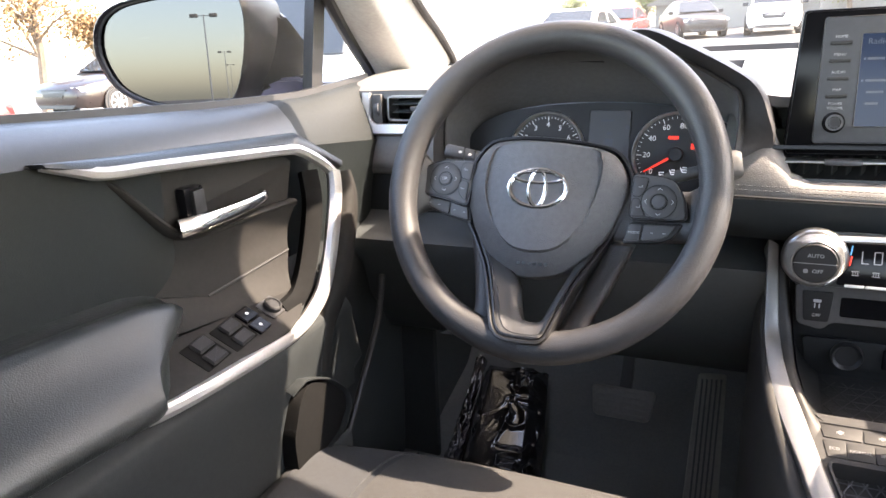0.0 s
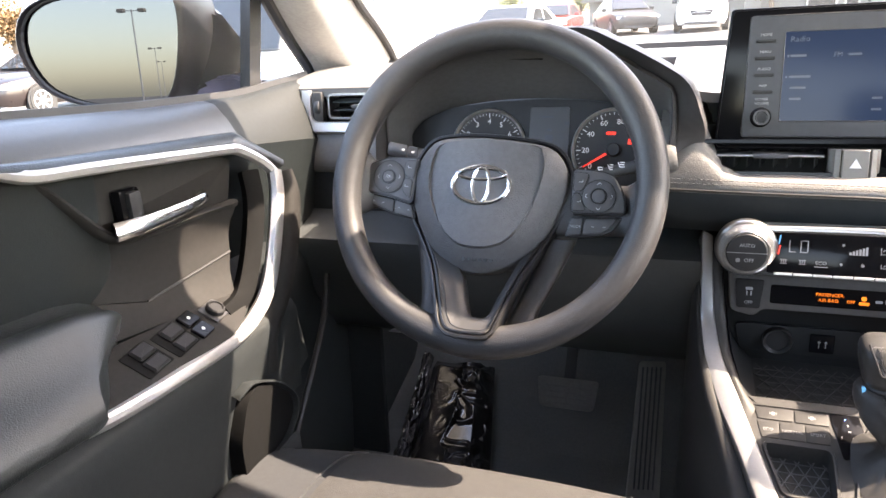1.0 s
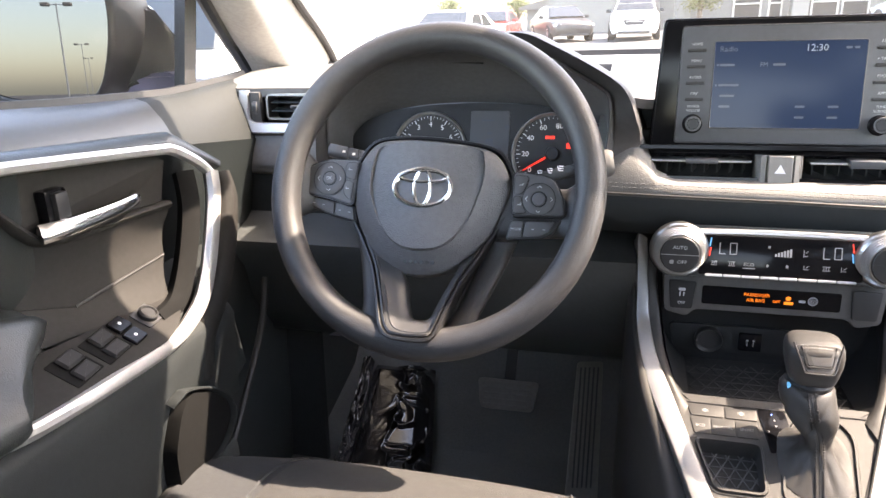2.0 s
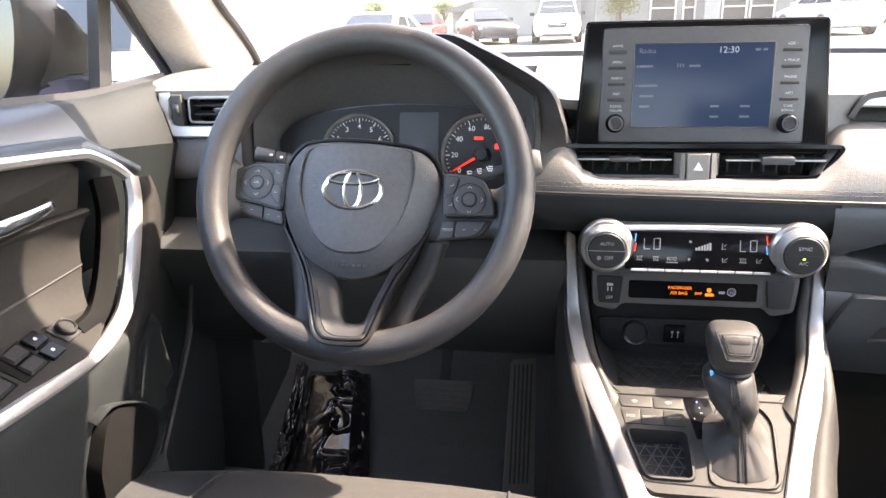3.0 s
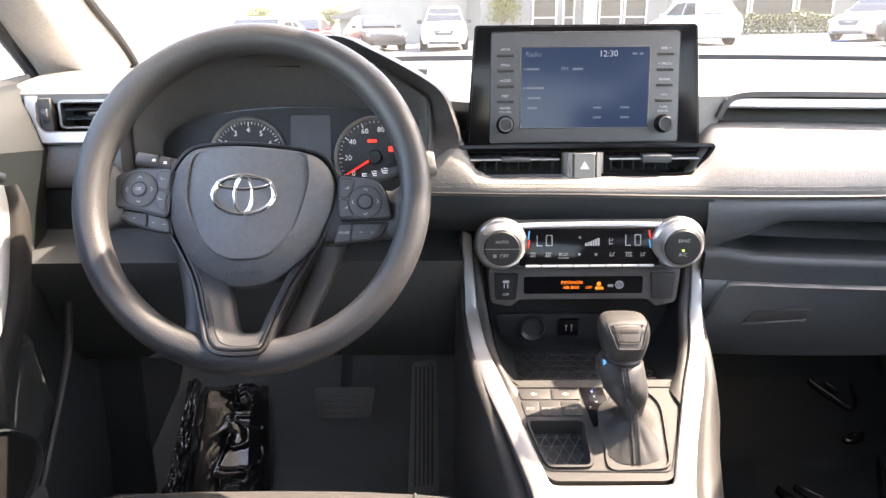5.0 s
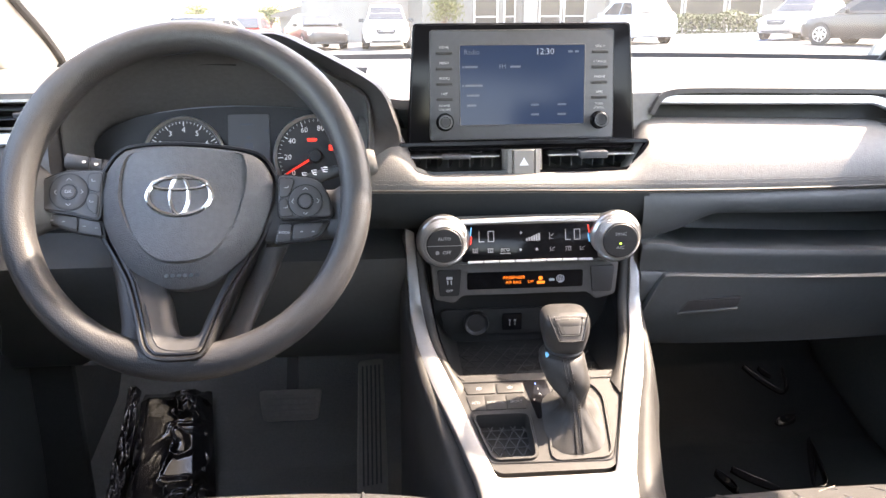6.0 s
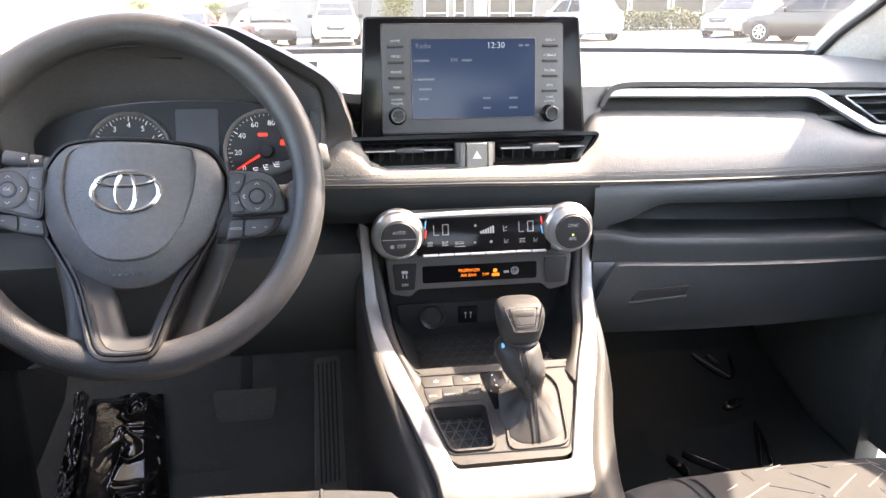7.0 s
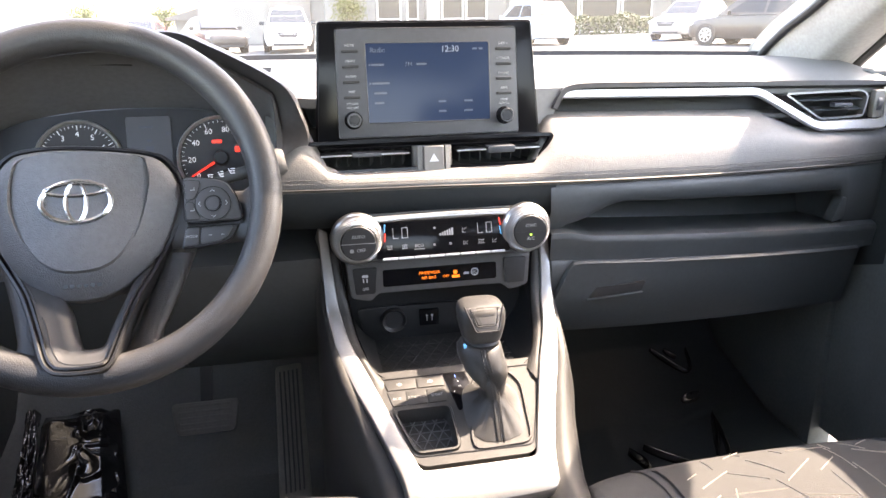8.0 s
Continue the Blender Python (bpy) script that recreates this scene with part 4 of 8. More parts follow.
# ---- climate panel ----
def build_climate():
    root = thing("climate_panel", (0, -0.05, 0.93), "climate control panel with two silver knobs and an LCD strip", "climate control")
    U = Vector((0, 0.28, 0.96))
    m = frame_of((0, -0.068 + 0.05, 0.0), (1, 0, 0), U)
    bm = bmesh.new()
    prism(bm, [m @ p for p in rounded([(-0.128, -0.029, -0.002), (0.128, -0.029, -0.002), (0.124, 0.030, -0.002), (-0.124, 0.030, -0.002)], 0.012, 4)], m.to_3x3() @ Vector((0, 0, -0.05)), 0.003)
    part("body", bm, LOWER, root)
    bm = bmesh.new()
    prism(bm, [m @ p for p in rounded([(-0.084, -0.026, -0.001), (0.084, -0.026, -0.001), (0.080, 0.019, -0.001), (-0.080, 0.019, -0.001)], 0.003, 3)], m.to_3x3() @ Vector((0, 0, 0.003)), 0.001)
    face = part("lcd_face", bm, GLOSS, root, "glossy black display strip")
    bm = bmesh.new()
    sweep(bm, [m @ Vector((x, 0.0235 - 0.6 * x * x * 0.3, 0.004)) for x in np.linspace(-0.098, 0.098, 12)], [(-0.0035, 0), (-0.002, 0.003), (0.002, 0.003), (0.0035, 0)], m.to_3x3() @ Vector((0, 0, 1)))
    part("top_strip", bm, SILVER, root, "satin silver strip")
    for k in range(8):
        bm = bmesh.new()
        plate(bm, at2(m, -0.0675 + k * 0.0193, -0.0262, 0.0018), 0.0182, 0.0030, 0.0030, 0.001, 0.0006)
        part("key", bm, SILVER, root, "slim silver key")
    z = 0.0024
    for cx in (-0.0535, 0.0525):
        bm = bmesh.new()
        for dx, bars in ((-0.0055, ((-0.0034, 0, 0.0009, 0.0125), (0, -0.0062, 0.0068, 0.0009))), (0.0055, ((-0.0034, 0, 0.0009, 0.0125), (0.0034, 0, 0.0009, 0.0125), (0, -0.0062, 0.0068, 0.0009), (0, 0.0062, 0.0068, 0.0009)))):
            for px, py, w, h in bars:
                plate(bm, at2(m, cx + dx + px + 0.08 * py, 0.0045 + py, z), w, h, 0.0001, 0.0002, 0)
        part("readout", bm, LCD, face, "dim white LO readout")
    text("readout", "ECO", 0.0055, at2(m, -0.031, -0.0125, z), LCD, face)
    bm = bmesh.new()
    for k in range(6):
        plate(bm, at2(m, -0.004 + k * 0.0030, -0.0005 + 0.0006 * k, z), 0.0022, 0.003 + 0.0012 * k, 0.0001, 0.0002, 0)
    def sign(x, y, w, h, kind):
        t = 0.0006
        if kind % 3 == 0:
            for dy in (-h / 2, h / 2):
                plate(bm, at2(m, x, y + dy, z), w, t, 0.0001, 0.0002, 0)
            for k in range(3):
                plate(bm, at2(m, x + (k - 1) * w * 0.3, y, z), t, h * 0.7, 0.0001, 0.0002, 0)
        elif kind % 3 == 1:
            for k in range(4):
                q = at2(m, x, y, z) @ Matrix.Rotation(k * math.pi / 4, 4, "Z")
                plate(bm, q, w * 0.8, t, 0.0001, 0.0002, 0)
        else:
            plate(bm, at2(m, x - w * 0.3, y, z), t, h, 0.0001, 0.0002, 0)
            plate(bm, at2(m, x, y - h * 0.35, z), w * 0.7, t, 0.0001, 0.0002, 0)
            plate(bm, at2(m, x + w * 0.2, y + h * 0.2, z) @ Matrix.Rotation(0.6, 4, "Z"), w * 0.6, t, 0.0001, 0.0002, 0)
    for x, y, w, h, kind in ((-0.011, 0.008, 0.005, 0.005, 1), (0.026, 0.003, 0.008, 0.009, 2), (-0.0675, -0.0125, 0.009, 0.005, 0), (-0.049, -0.0125, 0.009, 0.005, 0), (-0.012, -0.0125, 0.005, 0.005, 1), (0.008, -0.0125, 0.006, 0.006, 1), (0.027, -0.0125, 0.009, 0.006, 2), (0.047, -0.0125, 0.010, 0.005, 0), (0.064, -0.0125, 0.009, 0.006, 2)):
        sign(x, y, w * 0.8, h * 0.85, kind)
    plate(bm, at2(m, -0.031, -0.0165, z), 0.013, 0.0009, 0.0001, 0.0002, 0)
    part("lcd_marks", bm, LCD, face, "white lit symbols")
    for sx in (-1, 1):
        for k, mt in ((0, RED), (1, BLUE_LIT)):
            bm = bmesh.new()
            y = 0.011 - 0.011 * (k if sx > 0 else 1 - k)
            prism(bm, [at2(m, sx * (0.0712 + c), y + d, z).translation for c, d in ((0.0012, -0.005), (0.0026, -0.005), (0.0012, 0.005), (-0.0002, 0.005))], m.to_3x3() @ Vector((0, 0, 0.0002)))
            part("temperature_mark", bm, RED_MARK if k == 0 else BLUE_MARK, face)
        km = frame_of(at2(m, sx * 0.106, 0.0025, -0.006).translation, (1, 0, 0), (0, 0.02, 1)) @ Matrix.Diagonal((0.93, 0.93, 1, 1))
        bm = bmesh.new()
        lathe(bm, [(0.0005, 0), (0.0335, 0), (0.0348, 0.003), (0.0348, 0.008), (0.0338, 0.0105), (0.0318, 0.0126), (0.0308, 0.0130), (0.0300, 0.0138), (0.0256, 0.0238), (0.0252, 0.0254), (0.0246, 0.0262), (0.0236, 0.0262), (0.0230, 0.0252), (0.0005, 0.0252)], km, 56)
        knob = part("knob", bm, KNOB_METAL, root, "round satin silver knob")
        bm = bmesh.new()
        for k in range(64):
            a = k * 2 * math.pi / 64
            for j in range(3):
                q = km @ Matrix.Rotation(a + (j % 2) * math.pi / 64, 4, "Z") @ Matrix.Translation((0.0294 - 0.0013 * j, 0, 0.0156 + 0.0029 * j))
                box(bm, q.translation, (0.0012, 0.0018, 0.0018), 0, (q.to_3x3().normalized() @ Matrix.Rotation(math.pi / 4, 3, "X")))
        lathe(bm, [(0.0299, 0.0140), (0.0303, 0.0142), (0.0259, 0.0240), (0.0255, 0.0240)], km, 56)
        part("knurling", bm, KNURL, knob, "fine diamond knurling")
        bm = bmesh.new()
        lathe(bm, [(0.0005, 0.0246), (0.0228, 0.0246), (0.0228, 0.0272), (0.0216, 0.0284), (0.0005, 0.0288)], km, 40)
        part("button_cap", bm, BLACK, knob, "dark two-part button")
        a, b = ("AUTO", "OFF") if sx < 0 else ("SYNC", "A/C")
        text("button_label", a, 0.0060, at2(km, 0, 0.009, 0.0289), GREYPRINT, knob)
        text("button_label", b, 0.0064, at2(km, 0.003 if sx < 0 else 0, -0.009, 0.0289), GREYPRINT, knob)
        bm = bmesh.new()
        plate(bm, at2(km, 0, 0.0, 0.0286), 0.046, 0.0008, 0.0003, 0.0002, 0)
        if sx < 0:
            plate(bm, at2(km, -0.009, -0.009, 0.0288), 0.005, 0.005, 0.0002, 0.002, 0)
        part("divider", bm, BLACK if sx > 0 else PRINT_DIM, knob)
        if sx > 0:
            bm = bmesh.new()
            plate(bm, at2(km, 0, -0.0035, 0.0289), 0.0028, 0.0020, 0.0002, 0.0006, 0)
            part("indicator", bm, GREEN_LIT, knob, "lit green dot")
    # band of buttons below
    m = frame_of((0, -0.052 + 0.05, -0.0615), (1, 0, 0), (0, 0.10, 0.995))
    bm = bmesh.new()
    prism(bm, [m @ p for p in rounded([(-0.120, 0.026, 0), (-0.116, -0.020, 0), (-0.090, -0.026, 0), (-0.082, -0.016, 0), (0.082, -0.016, 0), (0.090, -0.026, 0), (0.116, -0.020, 0), (0.120, 0.026, 0)], 0.006, 3)], m.to_3x3() @ Vector((0, 0, -0.04)), 0.002)
    band = part("button_band", bm, DASH, root, "dark grey band")
    bm = bmesh.new()
    plate(bm, at2(m, -0.001, 0.003, 0.0002), 0.148, 0.022, 0.0008, 0.003, 0)
    part("indicator_strip", bm, GLOSS, band, "glossy black warning strip")
    for sx in (-1, 1):
        bm = bmesh.new()
        prism(bm, [at2(m, sx * 0.0975, 0.003, 0.0).to_3x3() @ Vector((0, 0, 0)) + at2(m, sx * 0.0975 + c, 0.002 + d, 0).translation for c, d in [(p.x, p.y) for p in rounded([(-0.0155, 0.017, 0), (-0.0125, -0.017, 0), (0.0125, -0.017, 0), (0.0155, 0.017, 0)], 0.003, 3)]], m.to_3x3() @ Vector((0, 0, 0.004)), 0.0012)
        b = part("button", bm, SWITCH if sx < 0 else BLACK, band, "dark button" if sx < 0 else "blank cover")
        if sx < 0:
            text("button_label", "OFF", 0.0050, at2(m, -0.0975, -0.008, 0.0042), GREYPRINT, band)
            bm = bmesh.new()
            plate(bm, at2(m, -0.0975, 0.0085, 0.0042), 0.008, 0.0035, 0.0002, 0.0015, 0)
            for s in (-1, 1):
                plate(bm, at2(m, -0.0975 + s * 0.0022, 0.0030, 0.0042), 0.0014, 0.0055, 0.0002, 0.0006, 0)
            part("car_mark", bm, GREYPRINT, band, "small pale car mark")
    text("warning_words", "PASSENGER", 0.0053, at2(m, -0.029, 0.0062, 0.0012), ORANGE, band, "LEFT")
    text("warning_words", "AIR BAG", 0.0053, at2(m, -0.026, -0.0002, 0.0012), ORANGE, band, "LEFT")
    text("warning_words", "OFF", 0.0048, at2(m, 0.002, -0.0002, 0.0012), ORANGE, band, "LEFT")
    bm = bmesh.new()
    plate(bm, at2(m, 0.0185, 0.0045, 0.0012), 0.005, 0.005, 0.0002, 0.002, 0)
    plate(bm, at2(m, 0.0190, -0.0010, 0.0012), 0.010, 0.0035, 0.0002, 0.001, 0)
    part("warning_sign", bm, ORANGE, band, "lit amber seat sign")
    bm = bmesh.new()
    lathe(bm, [(0.0042, 0), (0.0042, 0.0002), (0.0052, 0.0002), (0.0052, 0)], at2(m, 0.044, 0.003, 0.0010), 20)
    plate(bm, at2(m, 0.033, 0.002, 0.0010), 0.007, 0.003, 0.0002, 0.001, 0)
    part("unlit_sign", bm, GREYPRINT, band, "unlit grey sign")


KNURL = material("knurled_metal", (0.42, 0.42, 0.42), 0.34, metal=0.9, var=0.05)
RED_MARK = material("red_print", (0.6, 0.04, 0.03), 0.5, var=0, emit=(1, 0.08, 0.05), power=0.06)
BLUE_MARK = material("blue_print", (0.05, 0.25, 0.5), 0.5, var=0, emit=(0.1, 0.45, 0.9), power=0.05)


# ---- centre console ----
CZ = lambda y: 0.725 + 0.45 * (y + 0.25)          # height of the sloping console panel
CU = Vector((0, 0.912, 0.410))
CM = frame_of((0, -0.25, 0.725), (1, 0, 0), CU)      # on the panel: x across, y up the slope


def on_panel(x, y, out=0.0):
    """A pose on the sloping panel, y given as the world's y."""
    return Matrix.Translation((x, y, CZ(y))) @ CM.to_3x3().to_4x4() @ Matrix.Translation((0, 0, out))


def build_console():
    root = thing("centre_console", (0, -0.2, 0.40), "grey centre console with silver side trims, open tray and drive-mode buttons", "centre console")

    def P(name, bm, mat, label="", parent=None, sharp=38):
        return part(name, local(root, bm), mat, parent or root, label, sharp)

    # flanks down to the floor
    for sx in (-1, 1):
        bm = bmesh.new()
        top = [(0.148, 0.03, 0.925), (0.150, -0.008, 0.905), (0.152, -0.048, 0.84), (0.140, -0.125, 0.795), (0.122, -0.175, 0.760), (0.096, -0.265, 0.708), (0.104, -0.36, 0.690), (0.106, -0.60, 0.690)]
        rings = []
        for x, y, z in smooth_path(top, 4):
            w = spline1((-0.60, -0.36, -0.265, -0.175, -0.058, 0.02), (0.018, 0.020, 0.024, 0.010, 0.0, 0.0), y) * (1 if sx > 0 else 0.35)
            rings.append([(sx * (x - 0.03), y + 0.02, z - 0.01), (sx * (x - 0.004), y, z), (sx * (x + 0.3 * w), y - 0.002, z - 0.004), (sx * (x + 0.8 * w), y - 0.003, z - 0.005 - 0.35 * w), (sx * (x + w + 0.001), y - 0.004, z - 0.012 - 0.6 * w), (sx * (x + w + 0.008), y - 0.005, z - 0.05), (sx * (x + w + 0.012), y - 0.006, 0.60), (sx * (x + w + 0.016), y - 0.004, 0.40)])
        loft(bm, rings, False)
        P("flank", bm, CONSOLE, "grey grained console side", sharp=60)
    # silver trim: one flat blade between two rails, down both sides and across in front of the panel
    out_rail = [(0.1515, -0.012, 0.930), (0.1508, -0.0250, 0.9100), (0.1490, -0.0440, 0.8720), (0.1475, -0.0604, 0.8336), (0.1415, -0.0970, 0.8070), (0.1275, -0.1430, 0.7785), (0.1060, -0.1960, 0.7512), (0.0870, -0.2513, 0.7242), (0.0835, -0.2700, 0.7150), (0.0810, -0.2800, 0.7090), (0.0720, -0.2860, 0.7060), (0.040, -0.2885, 0.7050), (0.0, -0.2890, 0.7045)]
    in_rail = [(0.1395, -0.014, 0.925), (0.1380, -0.0300, 0.9000), (0.1345, -0.0500, 0.8580), (0.1310, -0.0620, 0.8330), (0.1225, -0.0970, 0.8070), (0.1060, -0.1360, 0.7825), (0.0890, -0.1820, 0.7582), (0.0715, -0.2300, 0.7346), (0.0675, -0.2420, 0.7286), (0.0645, -0.2490, 0.7254), (0.0580, -0.2520, 0.7240), (0.033, -0.2525, 0.7238), (0.0, -0.2525, 0.7238)]
    oa, ia = smooth_path(out_rail, 6), smooth_path(in_rail, 6)
    oa = [Vector((-p.x, p.y, p.z)) for p in oa] + [p.copy() for p in reversed(oa[:-1])]
    ia = [Vector((-p.x, p.y, p.z)) for p in ia] + [p.copy() for p in reversed(ia[:-1])]
    bm = bmesh.new()
    rings = []
    for i, (o, q) in enumerate(zip(oa, ia)):
        along = oa[min(len(oa) - 1, i + 1)] - oa[max(0, i - 1)]
        up = (q - o).cross(along).normalized()
        if up.y - up.z > 0:
            up = -up
        rings.append([o - up * 0.030, o - up * 0.004, o + up * 0.0012, lerp(o, q, 0.06) + up * 0.0030, lerp(o, q, 0.30) + up * 0.0040, lerp(o, q, 0.93) + up * 0.0030, q + up * 0.0018, q - up * 0.008])
    loft(bm, rings, False)
    P("silver_trim", bm, TRIM_BAR, "satin silver trim round the console", sharp=32)
    # body in front of the trim, down to the cup holder lid
    bm = bmesh.new()
    box(bm, (0, -0.305, 0.60), (0.165, 0.06, 0.17), 0.012)
    P("rear_face", bm, DASH)
    # armrest box edges rising behind
    bm = bmesh.new()
    grid(bm, lambda u, v: (lerp(-0.10, 0.10, u), lerp(-0.32, -0.60, v), 0.690), 3, 3, (0, 0, -0.02))
    P("rear_top", bm, DASH)
    # panel as a frame round the shifter well and the tray
    bm = bmesh.new()
    out = [(-0.112, -0.128), (-0.105, -0.148), (-0.098, -0.165), (-0.070, -0.238), (-0.060, -0.247), (0.060, -0.247), (0.070, -0.240), (0.098, -0.165), (0.106, -0.146), (0.112, -0.128)]
    hole_tray = rounded2([(-0.0825, -0.1795), (-0.0175, -0.1795), (-0.0165, -0.2320), (-0.0650, -0.2320)], 0.008)
    hole_sh = rounded2([(0.019, -0.146), (0.060, -0.141), (0.074, -0.160), (0.066, -0.234), (-0.002, -0.236), (0.004, -0.188)], 0.012)
    def fill(bm, outline, holes, z):
        loops = []
        for pts in (outline, *holes):
            vs = [bm.verts.new(on_panel(x, y, z).translation) for x, y in pts]
            loops += [bm.edges.new((vs[i], vs[(i + 1) % len(vs)])) for i in range(len(vs))]
        bmesh.ops.triangle_fill(bm, use_beauty=True, use_dissolve=False, edges=loops)
    fill(bm, rounded2(out, 0.006), (hole_tray, hole_sh), 0.0)
    ext = bmesh.ops.extrude_face_region(bm, geom=bm.faces[:])["geom"]
    bmesh.ops.translate(bm, vec=CM.to_3x3() @ Vector((0, 0, -0.02)), verts=[g for g in ext if isinstance(g, bmesh.types.BMVert)])
    P("panel", bm, CONSOLE, "grey console panel")
    # raised rim line of the panel
    bm = bmesh.new()
    sweep(bm, [on_panel(x, y, 0.0006).translation for x, y in rounded2([(-0.100, -0.138), (-0.094, -0.166), (-0.068, -0.236), (0.066, -0.238), (0.094, -0.166), (0.100, -0.138)], 0.008)], [(-0.0009, 0), (0, 0.0005), (0.0009, 0)], CM.to_3x3() @ Vector((0, 0, 1)), closed=True)
    P("panel_line", bm, BLACK, "fine dark groove")
    # tray under the panel with its geometric mat
    bm = bmesh.new()
    sweep(bm, [on_panel(x, y, 0.001).translation for x, y in hole_tray], [(-0.0022, 0), (-0.0012, 0.0016), (0.0012, 0.0016), (0.0018, 0), (0.001, -0.045), (-0.001, -0.045)], CM.to_3x3() @ Vector((0, 0, 1)), closed=True)
    tray = P("tray", bm, CONSOLE, "small open tray")
    bm = bmesh.new()
    prism(bm, [on_panel(x, y, -0.024).translation for x, y in hole_tray], CM.to_3x3() @ Vector((0, 0, -0.01)))
    P("tray_mat", bm, CONSOLE, "rubber mat with raised triangles", tray)
    bm = bmesh.new()
    for a in (0, 60, 120):
        for k in range(-6, 7):
            d = Vector((math.cos(radians(a)), math.sin(radians(a)), 0))
            n = Vector((-d.y, d.x, 0))
            c = n * k * 0.0115
            pts = [c + d * s for s in np.linspace(-0.05, 0.05, 40)]
            ins = [p for p in pts if inside((p.x - 0.047, p.y * 0.912 - 0.206), hole_tray)]
            if len(ins) > 2:
                q = [on_panel(p.x - 0.047, p.y * 0.912 - 0.206, -0.0238).translation for p in (ins[0], ins[-1])]
                sweep(bm, q, [(-0.0007, 0), (-0.0004, 0.0008), (0.0004, 0.0008), (0.0007, 0)], CM.to_3x3() @ Vector((0, 0, 1)))
    P("mat_ribs", bm, HUB, "raised line pattern", tray)
    # buttons
    rows = [(-0.0895, -0.052, -0.1400, -0.1535, ""), (-0.050, -0.018, -0.1400, -0.1535, ""), (-0.0865, -0.066, -0.1560, -0.1740, "ECO"), (-0.065, -0.0415, -0.1560, -0.1740, "NORMAL"), (-0.0405, -0.0185, -0.1560, -0.1740, "SPORT")]
    for x0, x1, y0, y1, w in rows:
        bm = bmesh.new()
        sh = (0.002 if x0 < -0.08 else 0)
        prism(bm, [on_panel(x, y, 0.0).translation for x, y in rounded2([(x0, y0), (x1, y0), (x1, y1), (x0 + sh * 2, y1)], 0.0015)], CM.to_3x3() @ Vector((0, 0, 0.0010)), 0.0004)
        b = P("button", bm, CONSOLE, "grey console button")
        mm = Matrix.Translation(-Vector(root.location)) @ on_panel((x0 + x1) / 2, (y0 + y1) / 2, 0.0012)
        if w:
            text("button_label", w, 0.0048, mm, PRINT_DIM, root)
        else:
            bm = bmesh.new()
            lathe(bm, [(0.0017, 0), (0.0017, 0.0001), (0.0022, 0.0001), (0.0022, 0)], mm, 16)
            plate(bm, mm, 0.0007, 0.0022, 0.0001, 0.0003, 0)
            plate(bm, at2(mm, -0.0030, 0), 0.0005, 0.0032, 0.0001, 0.0002, 0)
            plate(bm, at2(mm, 0.0030, 0), 0.0005, 0.0032, 0.0001, 0.0002, 0)
            part("button_mark", bm, PRINT_DIM, root, "faint printed mark")
    # gear indicator
    bm = bmesh.new()
    prism(bm, [on_panel(x, y, 0.0).translation for x, y in rounded2([(-0.0175, -0.1385), (0.010, -0.1385), (0.0145, -0.163), (-0.004, -0.187), (-0.0085, -0.187)], 0.003)], CM.to_3x3() @ Vector((0, 0, 0.0010)), 0.0004)
    g = P("gear_indicator", bm, GLOSS, "glossy black gear display")
    for k, (w, x, y, mt) in enumerate((("P", -0.003, -0.1440, BLUE_LIT), ("R", -0.001, -0.1505, LCD), ("N", 0.000, -0.1570, LCD), ("D", 0.003, -0.1640, LCD), ("S", -0.008, -0.1640, LCD))):
        text("gear_letter", w, 0.0034, Matrix.Translation(-Vector(root.location)) @ on_panel(x, y, 0.0012), mt, g)
    # cheeks between the silver trims and the storage space
    for sx in (-1, 1):
        bm = bmesh.new()
        outer = even([tuple(p) for p in smooth_path([(0.1395, -0.012, 0.925), (0.1380, -0.0290, 0.9000), (0.1345, -0.0490, 0.8580), (0.1310, -0.0610, 0.8330), (0.1225, -0.0960, 0.8065), (0.1060, -0.1350, 0.7820), (0.0960, -0.1650, 0.7665)], 5)], 26)
        inner = even([tuple(p) for p in smooth_path([(0.1300, -0.020, 0.920), (0.1285, -0.0372, 0.8854), (0.1220, -0.0560, 0.8420), (0.1165, -0.0850, 0.8130), (0.1100, -0.1080, 0.7985), (0.1000, -0.1300, 0.7850), (0.0880, -0.1440, 0.7740)], 5)], 26)
        rings = []
        for p, q in zip(outer, inner):
            m2 = [lerp(a, b, 0.55) for a, b in zip(p, q)]
            rings.append([(sx * p[0], p[1], p[2]), (sx * m2[0], m2[1] - 0.0012, m2[2] + 0.0010), (sx * q[0], q[1], q[2]), (sx * (q[0] - 0.002), q[1] + 0.003, q[2] - 0.0015)])
        loft(bm, rings, False)
        P("cheek", bm, CONSOLE, "grey console cheek", sharp=50)
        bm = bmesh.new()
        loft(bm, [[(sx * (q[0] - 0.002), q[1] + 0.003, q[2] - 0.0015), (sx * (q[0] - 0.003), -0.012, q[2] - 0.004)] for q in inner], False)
        P("cheek_wall", bm, STORAGE, "black side wall of the storage space, darkened for the overhang's shade", sharp=50)
        bm = bmesh.new()
        prism(bm, [on_panel(sx * x, y, -0.003).translation for x, y in ((0.094, -0.195), (0.112, -0.160), (0.122, -0.128), (0.108, -0.122), (0.094, -0.136))], (0, 0, -0.02))
        P("cheek_base", bm, DASH)
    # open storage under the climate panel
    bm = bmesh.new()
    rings = []
